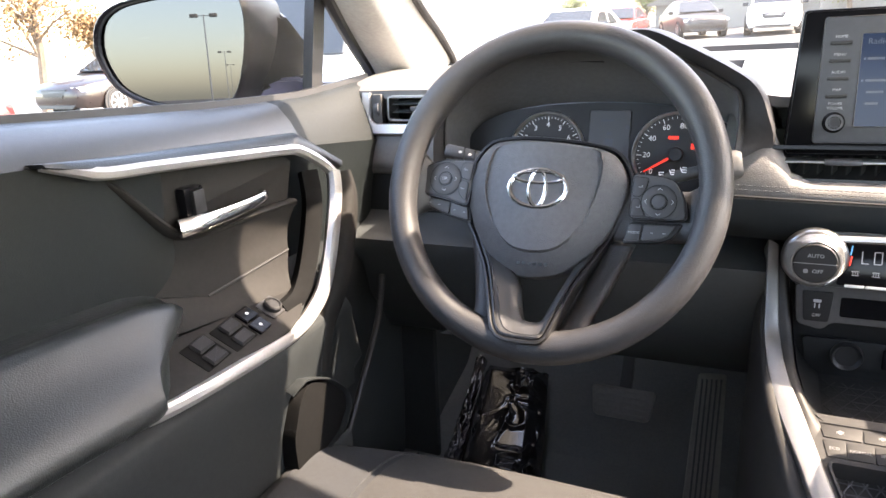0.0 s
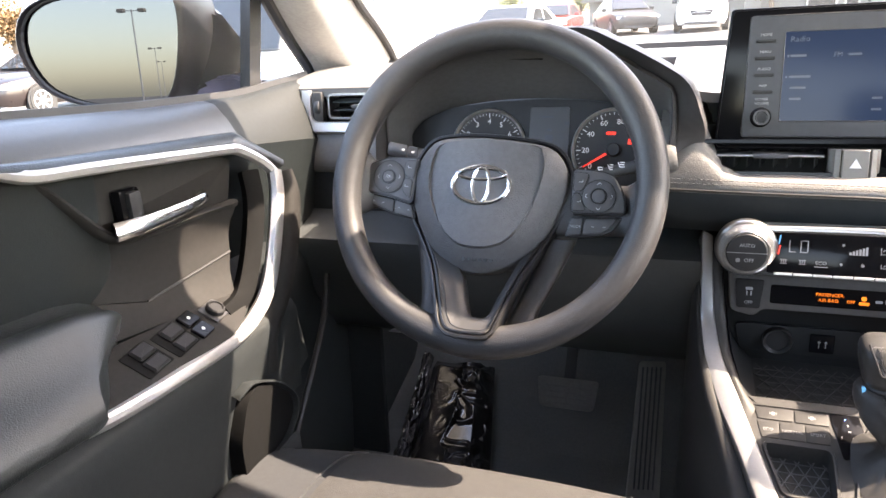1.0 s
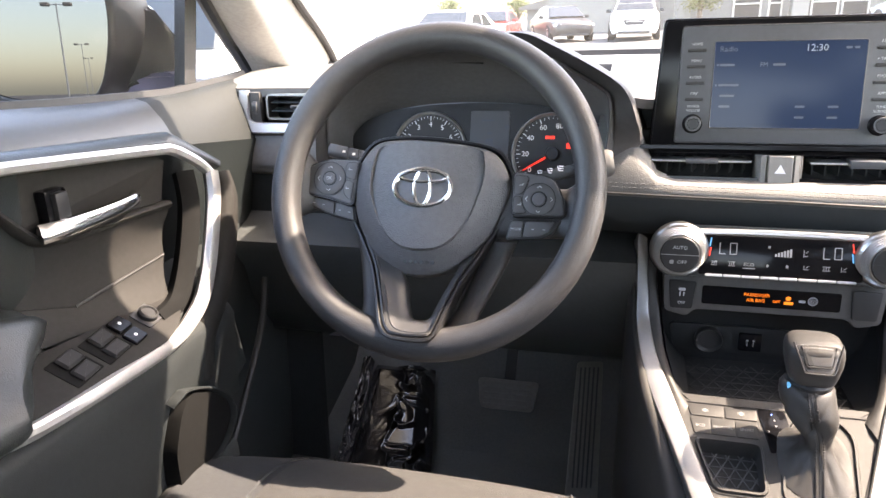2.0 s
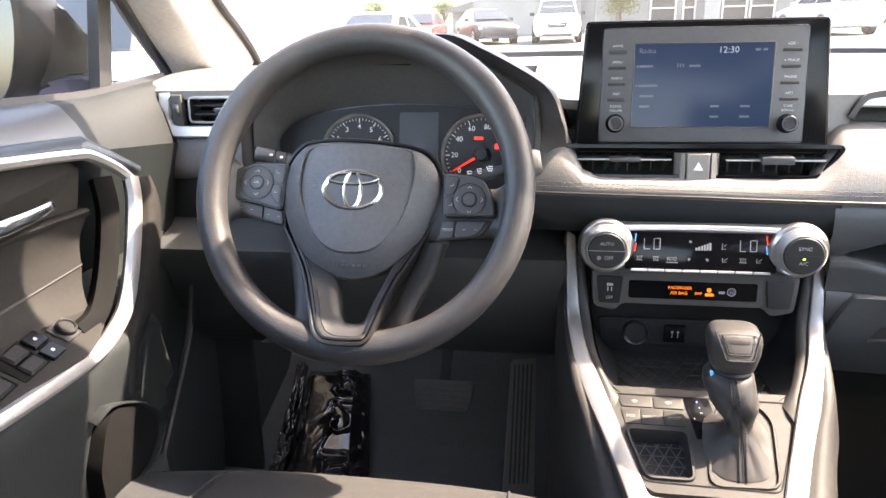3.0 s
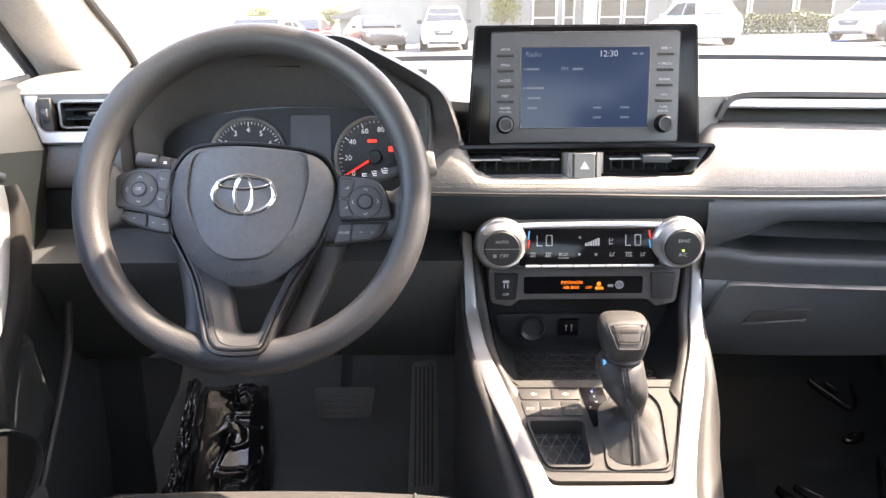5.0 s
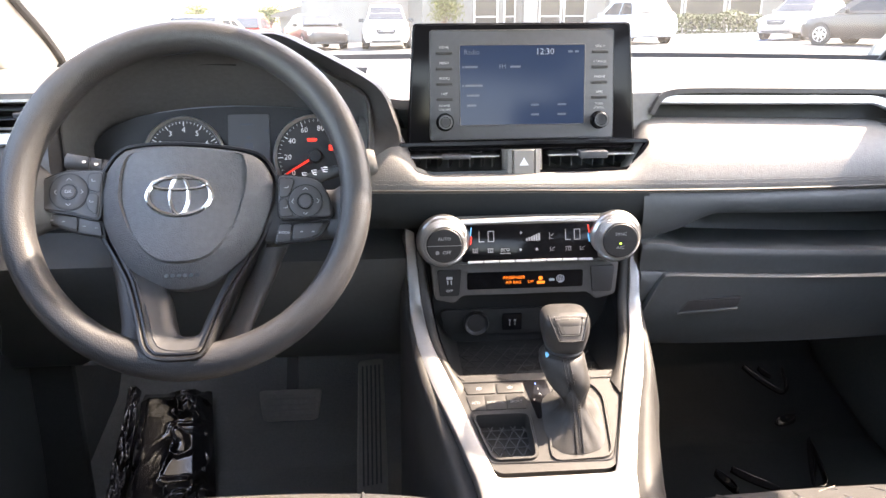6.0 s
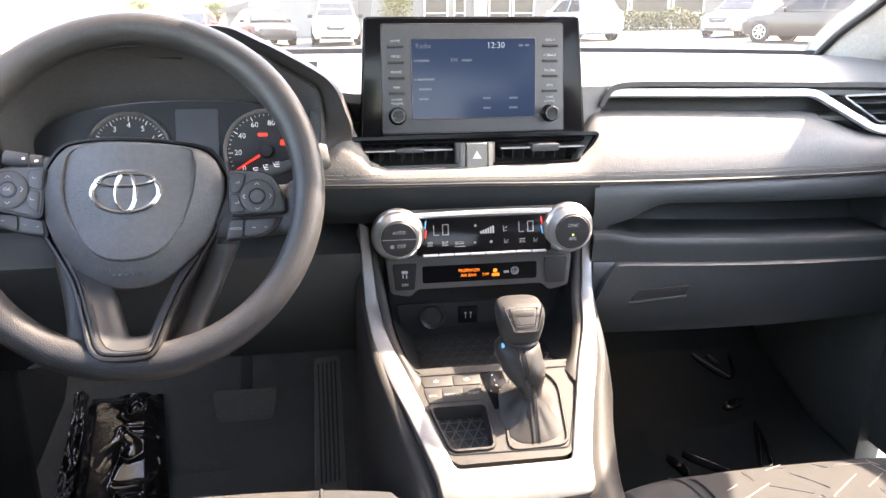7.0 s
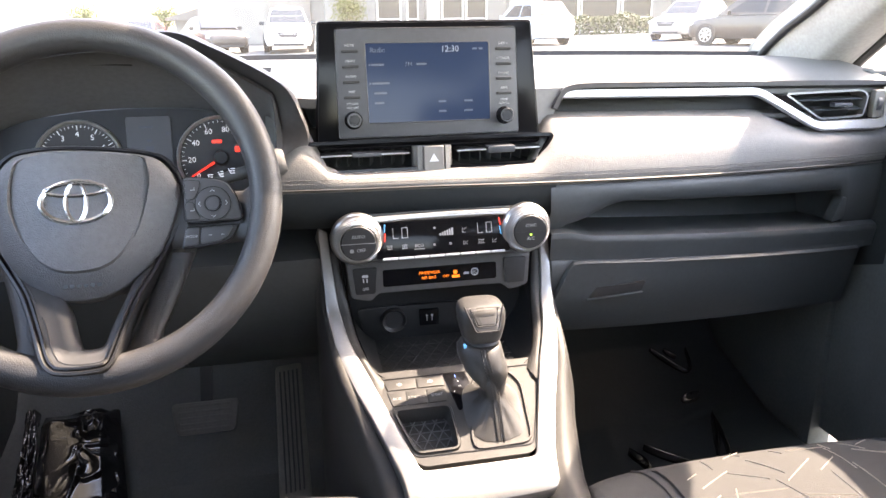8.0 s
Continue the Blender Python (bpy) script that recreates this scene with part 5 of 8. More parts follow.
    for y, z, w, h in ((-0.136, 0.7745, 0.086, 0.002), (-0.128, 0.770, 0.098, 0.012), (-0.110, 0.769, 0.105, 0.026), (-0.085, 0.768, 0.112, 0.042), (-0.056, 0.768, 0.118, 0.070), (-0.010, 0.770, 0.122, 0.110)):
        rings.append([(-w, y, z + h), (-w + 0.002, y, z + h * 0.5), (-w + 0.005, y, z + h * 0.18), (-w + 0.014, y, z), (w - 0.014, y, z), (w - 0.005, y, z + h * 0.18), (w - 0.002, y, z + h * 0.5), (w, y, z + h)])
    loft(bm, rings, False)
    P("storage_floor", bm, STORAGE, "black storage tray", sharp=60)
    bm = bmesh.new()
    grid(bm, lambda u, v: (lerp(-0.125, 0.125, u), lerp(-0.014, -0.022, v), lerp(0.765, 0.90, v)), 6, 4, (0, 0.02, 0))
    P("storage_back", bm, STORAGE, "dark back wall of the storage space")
    bm = bmesh.new()
    for a in (0, 60, 120):
        for k in range(-8, 9):
            d = Vector((math.cos(radians(a)), math.sin(radians(a)), 0))
            n = Vector((-d.y, d.x, 0))
            ins = [p for p in (n * k * 0.016 + d * s for s in np.linspace(-0.12, 0.12, 60)) if abs(p.x) < 0.086 and abs(p.y) < 0.045]
            if len(ins) > 2:
                sweep(bm, [(p.x, p.y - 0.072, 0.7690) for p in (ins[0], ins[-1])], [(-0.0008, 0), (-0.0004, 0.0006), (0.0004, 0.0006), (0.0008, 0)], (0, 0, 1))
    P("storage_mat_ribs", bm, BLACK, "raised triangle pattern")
    bm = bmesh.new()
    prism(bm, rounded([(-0.108, -0.020, 0.821), (-0.100, -0.020, 0.786), (0.030, -0.020, 0.784), (0.034, -0.020, 0.821)], 0.008, 4), (0, -0.005, 0), 0.0015)
    sock = P("socket_panel", bm, STORAGE)
    bm = bmesh.new()
    lathe(bm, [(0.0005, 0.004), (0.012, 0.004), (0.013, 0.006), (0.0155, 0.008), (0.0165, 0.006), (0.0165, 0), (0.0005, 0)], frame_of((-0.060, -0.025, 0.803), (1, 0, 0), (0, 0, 1)), 32)
    P("power_socket", bm, BLACK, "round power socket with lid", sock)
    bm = bmesh.new()
    box(bm, (-0.012, -0.0265, 0.803), (0.026, 0.006, 0.023), 0.002)
    P("usb_port", bm, GLOSS, "black USB port", sock)
    bm = bmesh.new()
    for dx in (-0.0035, 0.0035):
        box(bm, (-0.012 + dx, -0.0298, 0.803), (0.0008, 0.0006, 0.009))
        box(bm, (-0.012 + dx, -0.0298, 0.806), (0.0028, 0.0006, 0.0018))
    P("usb_mark", bm, GREYPRINT, "white USB marks", sock)
    return root


def inside(p, poly):
    c = False
    for i in range(len(poly)):
        a, b = poly[i - 1], poly[i]
        if (a[1] > p[1]) != (b[1] > p[1]) and p[0] < (b[0] - a[0]) * (p[1] - a[1]) / (b[1] - a[1]) + a[0]:
            c = not c
    return c


LEATHER_SMOOTH = material("smooth_grey_plastic", (0.070, 0.068, 0.066), 0.30, var=0.05)


def build_shifter():
    base = Vector((0.030, -0.195, CZ(-0.195)))
    root = thing("gear_shifter", base, "gear lever with grey leather knob and stitched leather boot", "gear lever")
    top = Vector((0.023, -0.165, 0.872)) - base
    # well frame
    bm = bmesh.new()
    well = rounded2([(0.019, -0.146), (0.060, -0.141), (0.074, -0.160), (0.066, -0.234), (-0.002, -0.236), (0.004, -0.188)], 0.012)
    sweep(bm, [on_panel(x, y, 0.0008).translation - base for x, y in well], [(-0.002, 0), (-0.001, 0.0014), (0.001, 0.0014), (0.0016, 0), (0.0, -0.03)], CM.to_3x3() @ Vector((0, 0, 1)), closed=True)
    part("boot_frame", bm, CONSOLE, root)
    bm = bmesh.new()
    mid = Vector((sum(p[0] for p in well) / len(well), sum(p[1] for p in well) / len(well)))
    loft(bm, [[on_panel(mid.x + (x - mid.x) * k, mid.y + (y - mid.y) * k, -d).translation - base for x, y in well] for k, d in ((1.0, 0.0005), (0.985, 0.003), (0.93, 0.008), (0.75, 0.012), (0.3, 0.013))])
    part("well", bm, CONSOLE, root, "smooth grey hollow round the boot", 60)
    # boot: rings from the well up to the collar, with folds
    bm = bmesh.new()
    rings = []
    n = 72
    cz = Vector((0.031, -0.192, CZ(-0.192))) - base
    S = (0, 0.04, 0.10, 0.16, 0.22, 0.30, 0.42, 0.55, 0.70, 0.85, 0.95, 1)
    for i in range(30):
        s = (i / 29) ** 1.5
        c = lerp(cz, top + Vector((0, 0, -0.043)), s) + Vector((0.003 * math.sin(s * 5), -0.006 * math.sin(math.pi * s), 0))
        ra = spline1(S, (0.0345, 0.0300, 0.0245, 0.0195, 0.0150, 0.0120, 0.0140, 0.0190, 0.0245, 0.0264, 0.0258, 0.0225), s)
        rb = spline1(S, (0.0400, 0.0350, 0.0285, 0.0225, 0.0175, 0.0140, 0.0155, 0.0190, 0.0235, 0.0248, 0.0245, 0.0212), s)
        ring = []
        for j in range(n):
            a = j * 2 * math.pi / n
            low = max(0, 1 - abs(s - 0.10) / 0.14)
            mid = max(0, 1 - abs(s - 0.58) / 0.36)
            pleat = -0.0028 * low * (1 - abs(math.sin(a * 3.0 + 0.6))) ** 2 * 1.5
            drape = 0.0070 * mid * (abs(math.sin(a * 1.5 + s * 3.2 + 0.5)) - 0.5) - 0.0042 * mid * max(0, 1 - abs(math.sin(a * 2 - s * 6.5 + 1.2)) * 3)
            fold = pleat + drape
            pw = lerp(0.7, 1.0, min(1, s * 2))
            ca, sa = math.cos(a), math.sin(a)
            x = (ra + fold) * math.copysign(abs(ca) ** pw, ca)
            y = (rb + fold) * math.copysign(abs(sa) ** pw, sa)
            slope = 0.45 * (1 - s)
            ring.append(c + Vector((x, y * (0.95 if s < 0.2 else 1), y * slope + 0.001 * (1 - s))))
        rings.append(ring)
    loft(bm, rings)
    boot = part("boot", bm, LEATHER, root, "creased grey leather boot", 70)
    # seam down the side that faces the seats
    bm = bmesh.new()
    for dx in (-0.0036, 0.0036):
        for i in range(29):
            a = rings[i][54] + Vector((dx, -0.0007, 0.0004))
            b = rings[i + 1][54] + Vector((dx, -0.0007, 0.0004))
            tube(bm, [lerp(a, b, 0.08), lerp(a, b, 0.74)], 0.0008, 5)
    tube(bm, [r[54] + Vector((0, 0.0001, 0.0002)) for r in rings], 0.0005, 5)
    part("seam", bm, BLACK, boot, "double black stitching")
    bm = bmesh.new()
    lathe(bm, [(0.0005, -0.006), (0.0200, -0.006), (0.0215, -0.004), (0.0215, 0.0005), (0.0195, 0.003), (0.0005, 0.003)], Matrix.Translation(top + Vector((0, 0, -0.042))) @ Matrix.Diagonal((1, 1.1, 1, 1)), 28)
    part("collar", bm, BLACK, root, "black collar ring")
    # knob: rounded block, wider at the top, leaning forward
    bm = bmesh.new()
    rings = []
    for z, wx, wy, dy in ((-0.040, 0.0175, 0.019, 0.0), (-0.037, 0.0215, 0.0225, 0.0), (-0.029, 0.0238, 0.0240, 0.001), (-0.018, 0.0262, 0.0255, 0.001), (-0.009, 0.0270, 0.0252, 0.002), (-0.003, 0.0264, 0.0240, 0.002), (0.0010, 0.0240, 0.0210, 0.002), (0.0035, 0.0180, 0.0155, 0.002), (0.0045, 0.007, 0.006, 0.002)):
        rings.append([top + Vector((x, y + dy, z + 0.08 * y * (z > -0.03))) for x, y in oval(wx, wy, 36, 0.62)])
    loft(bm, rings)
    knob = part("knob", bm, LEATHER, root, "grey leather-wrapped knob", 60)
    # release key and its silver-grey surround at the face of the knob
    fm = frame_of(top + Vector((0, -0.0195, -0.009)), (1, 0, 0), (0, 0.62, 0.785)) @ Matrix.Diagonal((1, 0.85, 1, 1))
    bm = bmesh.new()
    prism(bm, [fm @ p for p in rounded([(-0.0215, 0.016, -0.004), (-0.012, -0.018, -0.004), (0.012, -0.018, -0.004), (0.0215, 0.016, -0.004)], 0.006, 4)], fm.to_3x3() @ Vector((0, 0, 0.0068)), 0.002)
    part("face_plate", bm, LEATHER_SMOOTH, knob, "smooth grey face plate")
    bm = bmesh.new()
    prism(bm, [fm @ p for p in rounded([(-0.0150, 0.012, 0), (-0.0105, -0.0095, 0), (0.0105, -0.0095, 0), (0.0150, 0.012, 0)], 0.003, 3)], fm.to_3x3() @ Vector((0, 0, 0.0042)), 0.0015)
    part("release_button", bm, LEATHER_SMOOTH, knob, "smooth grey release button")
    bm = bmesh.new()
    prism(bm, [fm @ p for p in rounded([(-0.0095, -0.0100, 0.0026), (0.0095, -0.0100, 0.0026), (0.0085, -0.0128, 0.0026), (-0.0085, -0.0128, 0.0026)], 0.001, 2)], fm.to_3x3() @ Vector((0, 0, 0.0008)), 0)
    part("button_gap", bm, BLACK, knob)
    for nm, pts in (("face_groove", ((-0.0222, 0.0175, 0.0022), (-0.0182, 0.0020, 0.0028), (-0.0130, -0.0180, 0.0028), (0.0130, -0.0180, 0.0028), (0.0182, 0.0020, 0.0028), (0.0222, 0.0175, 0.0022))), ("button_groove", ((-0.0156, 0.0135, 0.0030), (-0.0112, -0.0104, 0.0030), (0.0112, -0.0104, 0.0030), (0.0156, 0.0135, 0.0030)))):
        bm = bmesh.new()
        line = [fm @ Vector(p) for p in pts]
        soft = [line[0]]
        for i in range(1, len(line) - 1):
            soft += [lerp(line[i], line[i - 1], 0.16), line[i] * 0.6 + lerp(line[i], line[i - 1], 0.1) * 0.2 + lerp(line[i], line[i + 1], 0.1) * 0.2, lerp(line[i], line[i + 1], 0.16)]
        tube(bm, soft + [line[-1]], 0.0009, 6)
        part(nm, bm, BLACK, knob, "fine dark groove")
    bm = bmesh.new()
    box(bm, top + Vector((-0.0215, -0.012, -0.044)), (0.003, 0.006, 0.005), 0.0008)
    part("tag", bm, BLUE_MARK, root, "small blue tag")


# ---- steering wheel ----
WHEEL = frame_of((-0.371, -0.165, 1.017), (1, 0, 0), (0, 0.429, 0.903))


def even(pts, n, closed=False):
    """n points at even steps along a line of 2D or 3D points."""
    p = [np.array(q, float) for q in pts]
    if closed:
        p = p + [p[0]]
    d = np.concatenate([[0], np.cumsum([np.linalg.norm(b - a) for a, b in zip(p, p[1:])])])
    at = np.linspace(0, d[-1], n + 1)[:-1] if closed else np.linspace(0, d[-1], n)
    return [tuple(float(np.interp(s, d, [q[k] for q in p])) for k in range(len(p[0]))) for s in at]


def polar(pts, c, n):
    """A closed outline read at even angles round c."""
    soft = smooth_path([(x, y, 0) for x, y in pts], 5, True)
    a = np.array([math.atan2(p.y - c[1], p.x - c[0]) for p in soft])
    r = np.array([math.hypot(p.x - c[0], p.y - c[1]) for p in soft])
    o = np.argsort(a)
    t = np.linspace(-math.pi, math.pi, n + 1)[:-1]
    rr = np.interp(t, a[o], r[o], period=2 * math.pi)
    return [Vector((c[0] + q * math.cos(b), c[1] + q * math.sin(b), 0)) for b, q in zip(t, rr)]


def build_wheel():
    root = new("steering_wheel")
    root.empty_display_size = 0.05
    root.matrix_basis = WHEEL
    tagged(root, "dark grey urethane three-spoke steering wheel with a chrome emblem", "steering wheel")

    def P(name, bm, mat, parent=None, label="", sharp=38):
        return part(name, bm, mat, parent or root, label, sharp)

    # rim, fatter at the thumb rests and along the bottom
    bm = bmesh.new()
    n = 120
    rings = []
    for k in range(n + 1):
        a = k * 2 * math.pi / n
        d = Vector((math.cos(a), math.sin(a), 0))
        thumb = math.exp(-((a - radians(38)) / 0.28) ** 2) + math.exp(-((a - radians(142)) / 0.28) ** 2)
        low = math.exp(-((a - radians(270)) / 0.55) ** 2)
        R = 0.1690 - 0.0012 * low
        fat = 1.0 + 0.09 * thumb + 0.12 * low
        rings.append([d * (R + u * fat) + Vector((0, 0, v * fat)) for u, v in oval(0.0158, 0.0172, 20, 0.92)])
    loft(bm, rings, True, False)
    P("rim", bm, RIM, None, "grained dark urethane rim", 60)
    # side spokes, flaring out where they join the rim
    for sx in (-1, 1):
        bm = bmesh.new()
        rings = []
        for s in np.linspace(0, 1, 14):
            x = sx * lerp(0.070, 0.166, s)
            flare = 0.030 * max(0, (s - 0.72) / 0.28) ** 2.2
            cy = lerp(-0.002, 0.004, s) if sx < 0 else lerp(-0.012, -0.018, s)
            h = lerp(0.034, 0.024, s) + flare
            z0 = lerp(-0.040, -0.004, max(0, (s - 0.55) / 0.45) ** 3)
            t = lerp(0.010, 0.012, s ** 3)
            rings.append([(x, cy + u, z0 + v) for u, v in oval(h, t, 22, 0.72)])
        loft(bm, rings)
        P("spoke", bm, RIM, None, "grained dark side spoke", 60)
    # lower spokes that carry the V-shaped trim
    for sx, x0, x1 in ((-1, -0.080, -0.050), (1, 0.074, 0.034)):
        bm = bmesh.new()
        rings = []
        for s in np.linspace(0, 1, 14):
            y = lerp(-0.050, -0.166, s)
            x = lerp(x0, x1, s)
            w = lerp(0.016, 0.012, s) + 0.026 * max(0, (s - 0.70) / 0.30) ** 2
            z0 = lerp(-0.050, -0.006, s ** 1.8)
            rings.append([(x + u + sx * 0.014 * max(0, (s - 0.7) / 0.3) ** 2, y, z0 + v) for u, v in oval(w, 0.012, 20, 0.8)])
        loft(bm, rings)
        P("spoke", bm, RIM, None, "grained dark lower spoke", 60)
    # V-shaped lower trim under the airbag cover
    vz = lambda y: -0.036 + 0.48 * max(0.0, -0.05 - y)
    edge = [(0.0774, -0.0220), (0.0640, -0.0490), (0.0526, -0.0735), (0.0417, -0.0947), (0.0327, -0.1206), (0.0242, -0.1501), (0.0209, -0.1576), (0.0147, -0.1618), (-0.0026, -0.1630), (-0.0205, -0.1620), (-0.0302, -0.1583), (-0.0386, -0.1477), (-0.0481, -0.1232), (-0.0639, -0.0861), (-0.0828, -0.0569), (-0.0993, -0.0280)]
    hole = [(0.050, -0.030), (0.034, -0.070), (0.0255, -0.0950), (0.0175, -0.1170), (0.0128, -0.1331), (0.0080, -0.1391), (-0.0064, -0.1391), (-0.0131, -0.1328), (-0.0184, -0.1192), (-0.0273, -0.0947), (-0.048, -0.066), (-0.080, -0.030)]
    soft = lambda pts: [(p.x, p.y) for p in smooth_path([(x, y, 0) for x, y in pts], 4)]
    # corners of the two outlines correspond: right arm, bottom, left arm
    def three(pts, a, b):
        return even(soft(pts[:a + 1]), 16)[:-1] + even(soft(pts[a:b + 1]), 13)[:-1] + even(soft(pts[b:]), 16)
    outer, inner = three(edge, 6, 10), three(hole, 4, 7)
    up = Vector((0, 0.25, 0.97))
    def vring(o, i):
        o, i = Vector((*o, vz(o[1]))), Vector((*i, vz(i[1])))
        return [o - up * 0.014, o - up * 0.0016, lerp(o, i, 0.03) + up * 0.0004, lerp(o, i, 0.28) + up * 0.0012, lerp(o, i, 0.34) - up * 0.0006, lerp(o, i, 0.65) - up * 0.0020, lerp(o, i, 0.94) - up * 0.0060, i - up * 0.0085, i - up * 0.026]
    bm = bmesh.new()
    loft(bm, [vring(o, i) for o, i in zip(outer, inner)], False)
    trim = P("lower_trim", bm, TRIM_GREY, None, "smooth dark V-shaped trim", 50)
    bm = bmesh.new()
    sweep(bm, [lerp(Vector((*o, vz(o[1]))), Vector((*i, vz(i[1]))), 0.31) + up * 0.0006 for o, i in zip(outer[10:-10], inner[10:-10])], [(-0.0008, -0.001), (-0.0006, 0.0006), (0.0006, 0.0006), (0.0008, -0.001)], up)
    P("trim_line", bm, BLACK, trim, "fine black line in the trim")
    # one black bead round the cover and the V together, with a second line inside it
    head = [(-0.1019, 0.0225), (-0.0921, 0.0421), (-0.083, 0.0539), (-0.0702, 0.0605), (-0.0376, 0.0638), (0.0079, 0.0613), (0.053, 0.0543), (0.0712, 0.0442), (0.0827, 0.024), (0.0850, 0.002)]
    shield = smooth_path([(x, y, vz(y) + 0.004) for x, y in head + edge] + [(-0.1045, 0.003, -0.032)], 4, True)
    bm = bmesh.new()
    sweep(bm, shield, [(-0.0021, -0.020), (-0.0021, 0.0006), (-0.0012, 0.0018), (0.0012, 0.0018), (0.0021, 0.0006), (0.0021, -0.020)], (0, 0.1, 1), closed=True)
    P("shield_bead", bm, BEAD, None, "black bead round the cover and the trim")
    bm = bmesh.new()
    n = len(shield)
    inset = []
    for i, p in enumerate(shield):
        d = (shield[(i + 2) % n] - shield[i - 2]).normalized()
        inset.append(p + Vector((d.y, -d.x, 0)) * 0.0050 - Vector((0, 0, 0.0014)))
    sweep(bm, inset, [(-0.0010, -0.012), (-0.0010, 0.0006), (0.0010, 0.0006), (0.0010, -0.012)], (0, 0.1, 1), closed=True)
    P("shield_line", bm, BEAD, None, "thin black line inside the bead")
    # back cover between hub and column
    bm = bmesh.new()
    prism(bm, [(x, y, -0.040) for x, y in rounded2([(-0.085, 0.045), (0.080, 0.045), (0.075, -0.05), (0.03, -0.085), (-0.045, -0.085), (-0.08, -0.05)], 0.02)], (0, 0, -0.045), 0.006)
    P("back_cover", bm, LOWER)
    # hub: airbag cover, its flanks falling away from a raised shield
    hub = [(-0.0880, 0.0400), (-0.0795, 0.0505), (-0.0685, 0.0568), (-0.0376, 0.0600), (0.0079, 0.0575), (0.0515, 0.0505), (0.0685, 0.0405), (0.0785, 0.0225), (0.0808, 0.0020), (0.0738, -0.0220), (0.0600, -0.0490), (0.0400, -0.0715), (0.0200, -0.0860), (0.0000, -0.0925), (-0.0185, -0.0940), (-0.0440, -0.0890), (-0.0640, -0.0740), (-0.0795, -0.0545), (-0.0930, -0.0275), (-0.1003, 0.0030), (-0.0975, 0.0210)]
    face = [(-0.0607, 0.0473), (-0.0700, 0.0328), (-0.0725, 0.0046), (-0.0680, -0.0140), (-0.0604, -0.0324), (-0.0512, -0.0476), (-0.0412, -0.0578), (-0.0252, -0.0653), (-0.0036, -0.0661), (0.0146, -0.0615), (0.0292, -0.0491), (0.0421, -0.0278), (0.0511, -0.0003), (0.0555, 0.0242), (0.0529, 0.0396), (0.0471, 0.0458), (0.0147, 0.0500), (-0.0293, 0.0518)]
    c = (-0.009, -0.010)
    a, b = polar(hub, c, 96), polar(face, c, 96)
    C = Vector((*c, 0))
    def ring(k, z, s=1.0):
        return [C + (lerp(p, q, k) - C) * s + Vector((0, 0, z)) for p, q in zip(a, b)]
    def dome(s, z):
        return [C + (q - C) * s + Vector((0, 0, z - 0.16 * (abs(q.x - c[0]) * s) ** 2 / 0.06)) for q in b]
    bm = bmesh.new()
    loft(bm, [ring(0, -0.048), ring(0, -0.030), ring(0.05, -0.0262), ring(0.14, -0.0238), ring(0.40, -0.0185), ring(0.70, -0.0135), ring(0.95, -0.0105), dome(1.0, -0.0045), dome(0.985, -0.0040), dome(0.8, -0.0034), dome(0.5, -0.0028), dome(0.2, -0.0025), dome(0.01, -0.0025)], True, True)
    cover = P("airbag_cover", bm, HUB, None, "grained dark airbag cover", 17)
    # emblem: chrome ovals, the inner two crossing
    e = Vector((-0.0100, 0.0008, -0.0042))
    for rx, ry, ox, oy, w, nm in ((0.0348, 0.0235, 0, 0, 0.0030, "emblem_ring"), (0.0118, 0.0222, 0, 0, 0.0026, "emblem_oval"), (0.0300, 0.0085, 0, 0.0120, 0.0024, "emblem_oval")):
        bm = bmesh.new()
        pts = [e + Vector((ox + (rx - w) * math.cos(k * math.pi / 36), oy + (ry - w) * math.sin(k * math.pi / 36), 0)) for k in range(72)]
        sweep(bm, pts, [(-w, -0.001), (-w * 0.75, 0.0016), (0, 0.0026), (w * 0.75, 0.0016), (w, -0.001)], (0, 0, 1), closed=True)
        P(nm, bm, CHROME, cover, "polished chrome oval")
    bm = bmesh.new()
    for x, y, w, h in ((-0.012, -0.056, 0.010, 0.0007), (-0.012, -0.0605, 0.010, 0.0007), (-0.0167, -0.0582, 0.0007, 0.005)):
        plate(bm, Matrix.Translation((x, y, -0.0052)), w, h, 0.0006, 0.0002, 0)
    for k in range(6):
        plate(bm, Matrix.Translation((-0.026 + k * 0.0062, -0.0795, -0.0165)), 0.0042, 0.0036, 0.0010, 0.001, 0)
    P("moulded_mark", bm, LOWER, cover, "faint moulded marks")
    # key pads
    for sx in (-1, 1):
        if sx < 0:
            o = [(-0.092, 0.0325), (-0.1292, 0.0325), (-0.1421, 0.0290), (-0.1590, 0.0205), (-0.1755, 0.0030), (-0.1745, -0.0036), (-0.1260, -0.0106), (-0.096, -0.0190)]
            dc, r = (-0.1257, 0.0105), 0.0188
            keys = [[(-0.0930, 0.0295), (-0.1045, 0.0295), (-0.1068, 0.0255), (-0.1062, 0.0130), (-0.0950, 0.0095)], [(-0.0965, 0.0070), (-0.1050, 0.0095), (-0.1085, 0.0020), (-0.1060, -0.0070), (-0.0980, -0.0140)]]
            flaps = [[(-0.1570, -0.0092), (-0.1195, -0.0150), (-0.1195, -0.0292), (-0.1460, -0.0205), (-0.1530, -0.0160)], [(-0.1175, -0.0154), (-0.0965, -0.0210), (-0.0940, -0.0355), (-0.1175, -0.0298)]]
            fl = [(-0.1640, -0.0070), (-0.1190, -0.0125), (-0.0940, -0.0185), (-0.0905, -0.0375), (-0.1180, -0.0318), (-0.1480, -0.0225)]
        else:
            o = [(0.0865, 0.0240), (0.1184, 0.0210), (0.1300, 0.0160), (0.1384, 0.0002), (0.1427, -0.0215), (0.0865, -0.0225)]
            dc, r = (0.1148, -0.0050), 0.0172
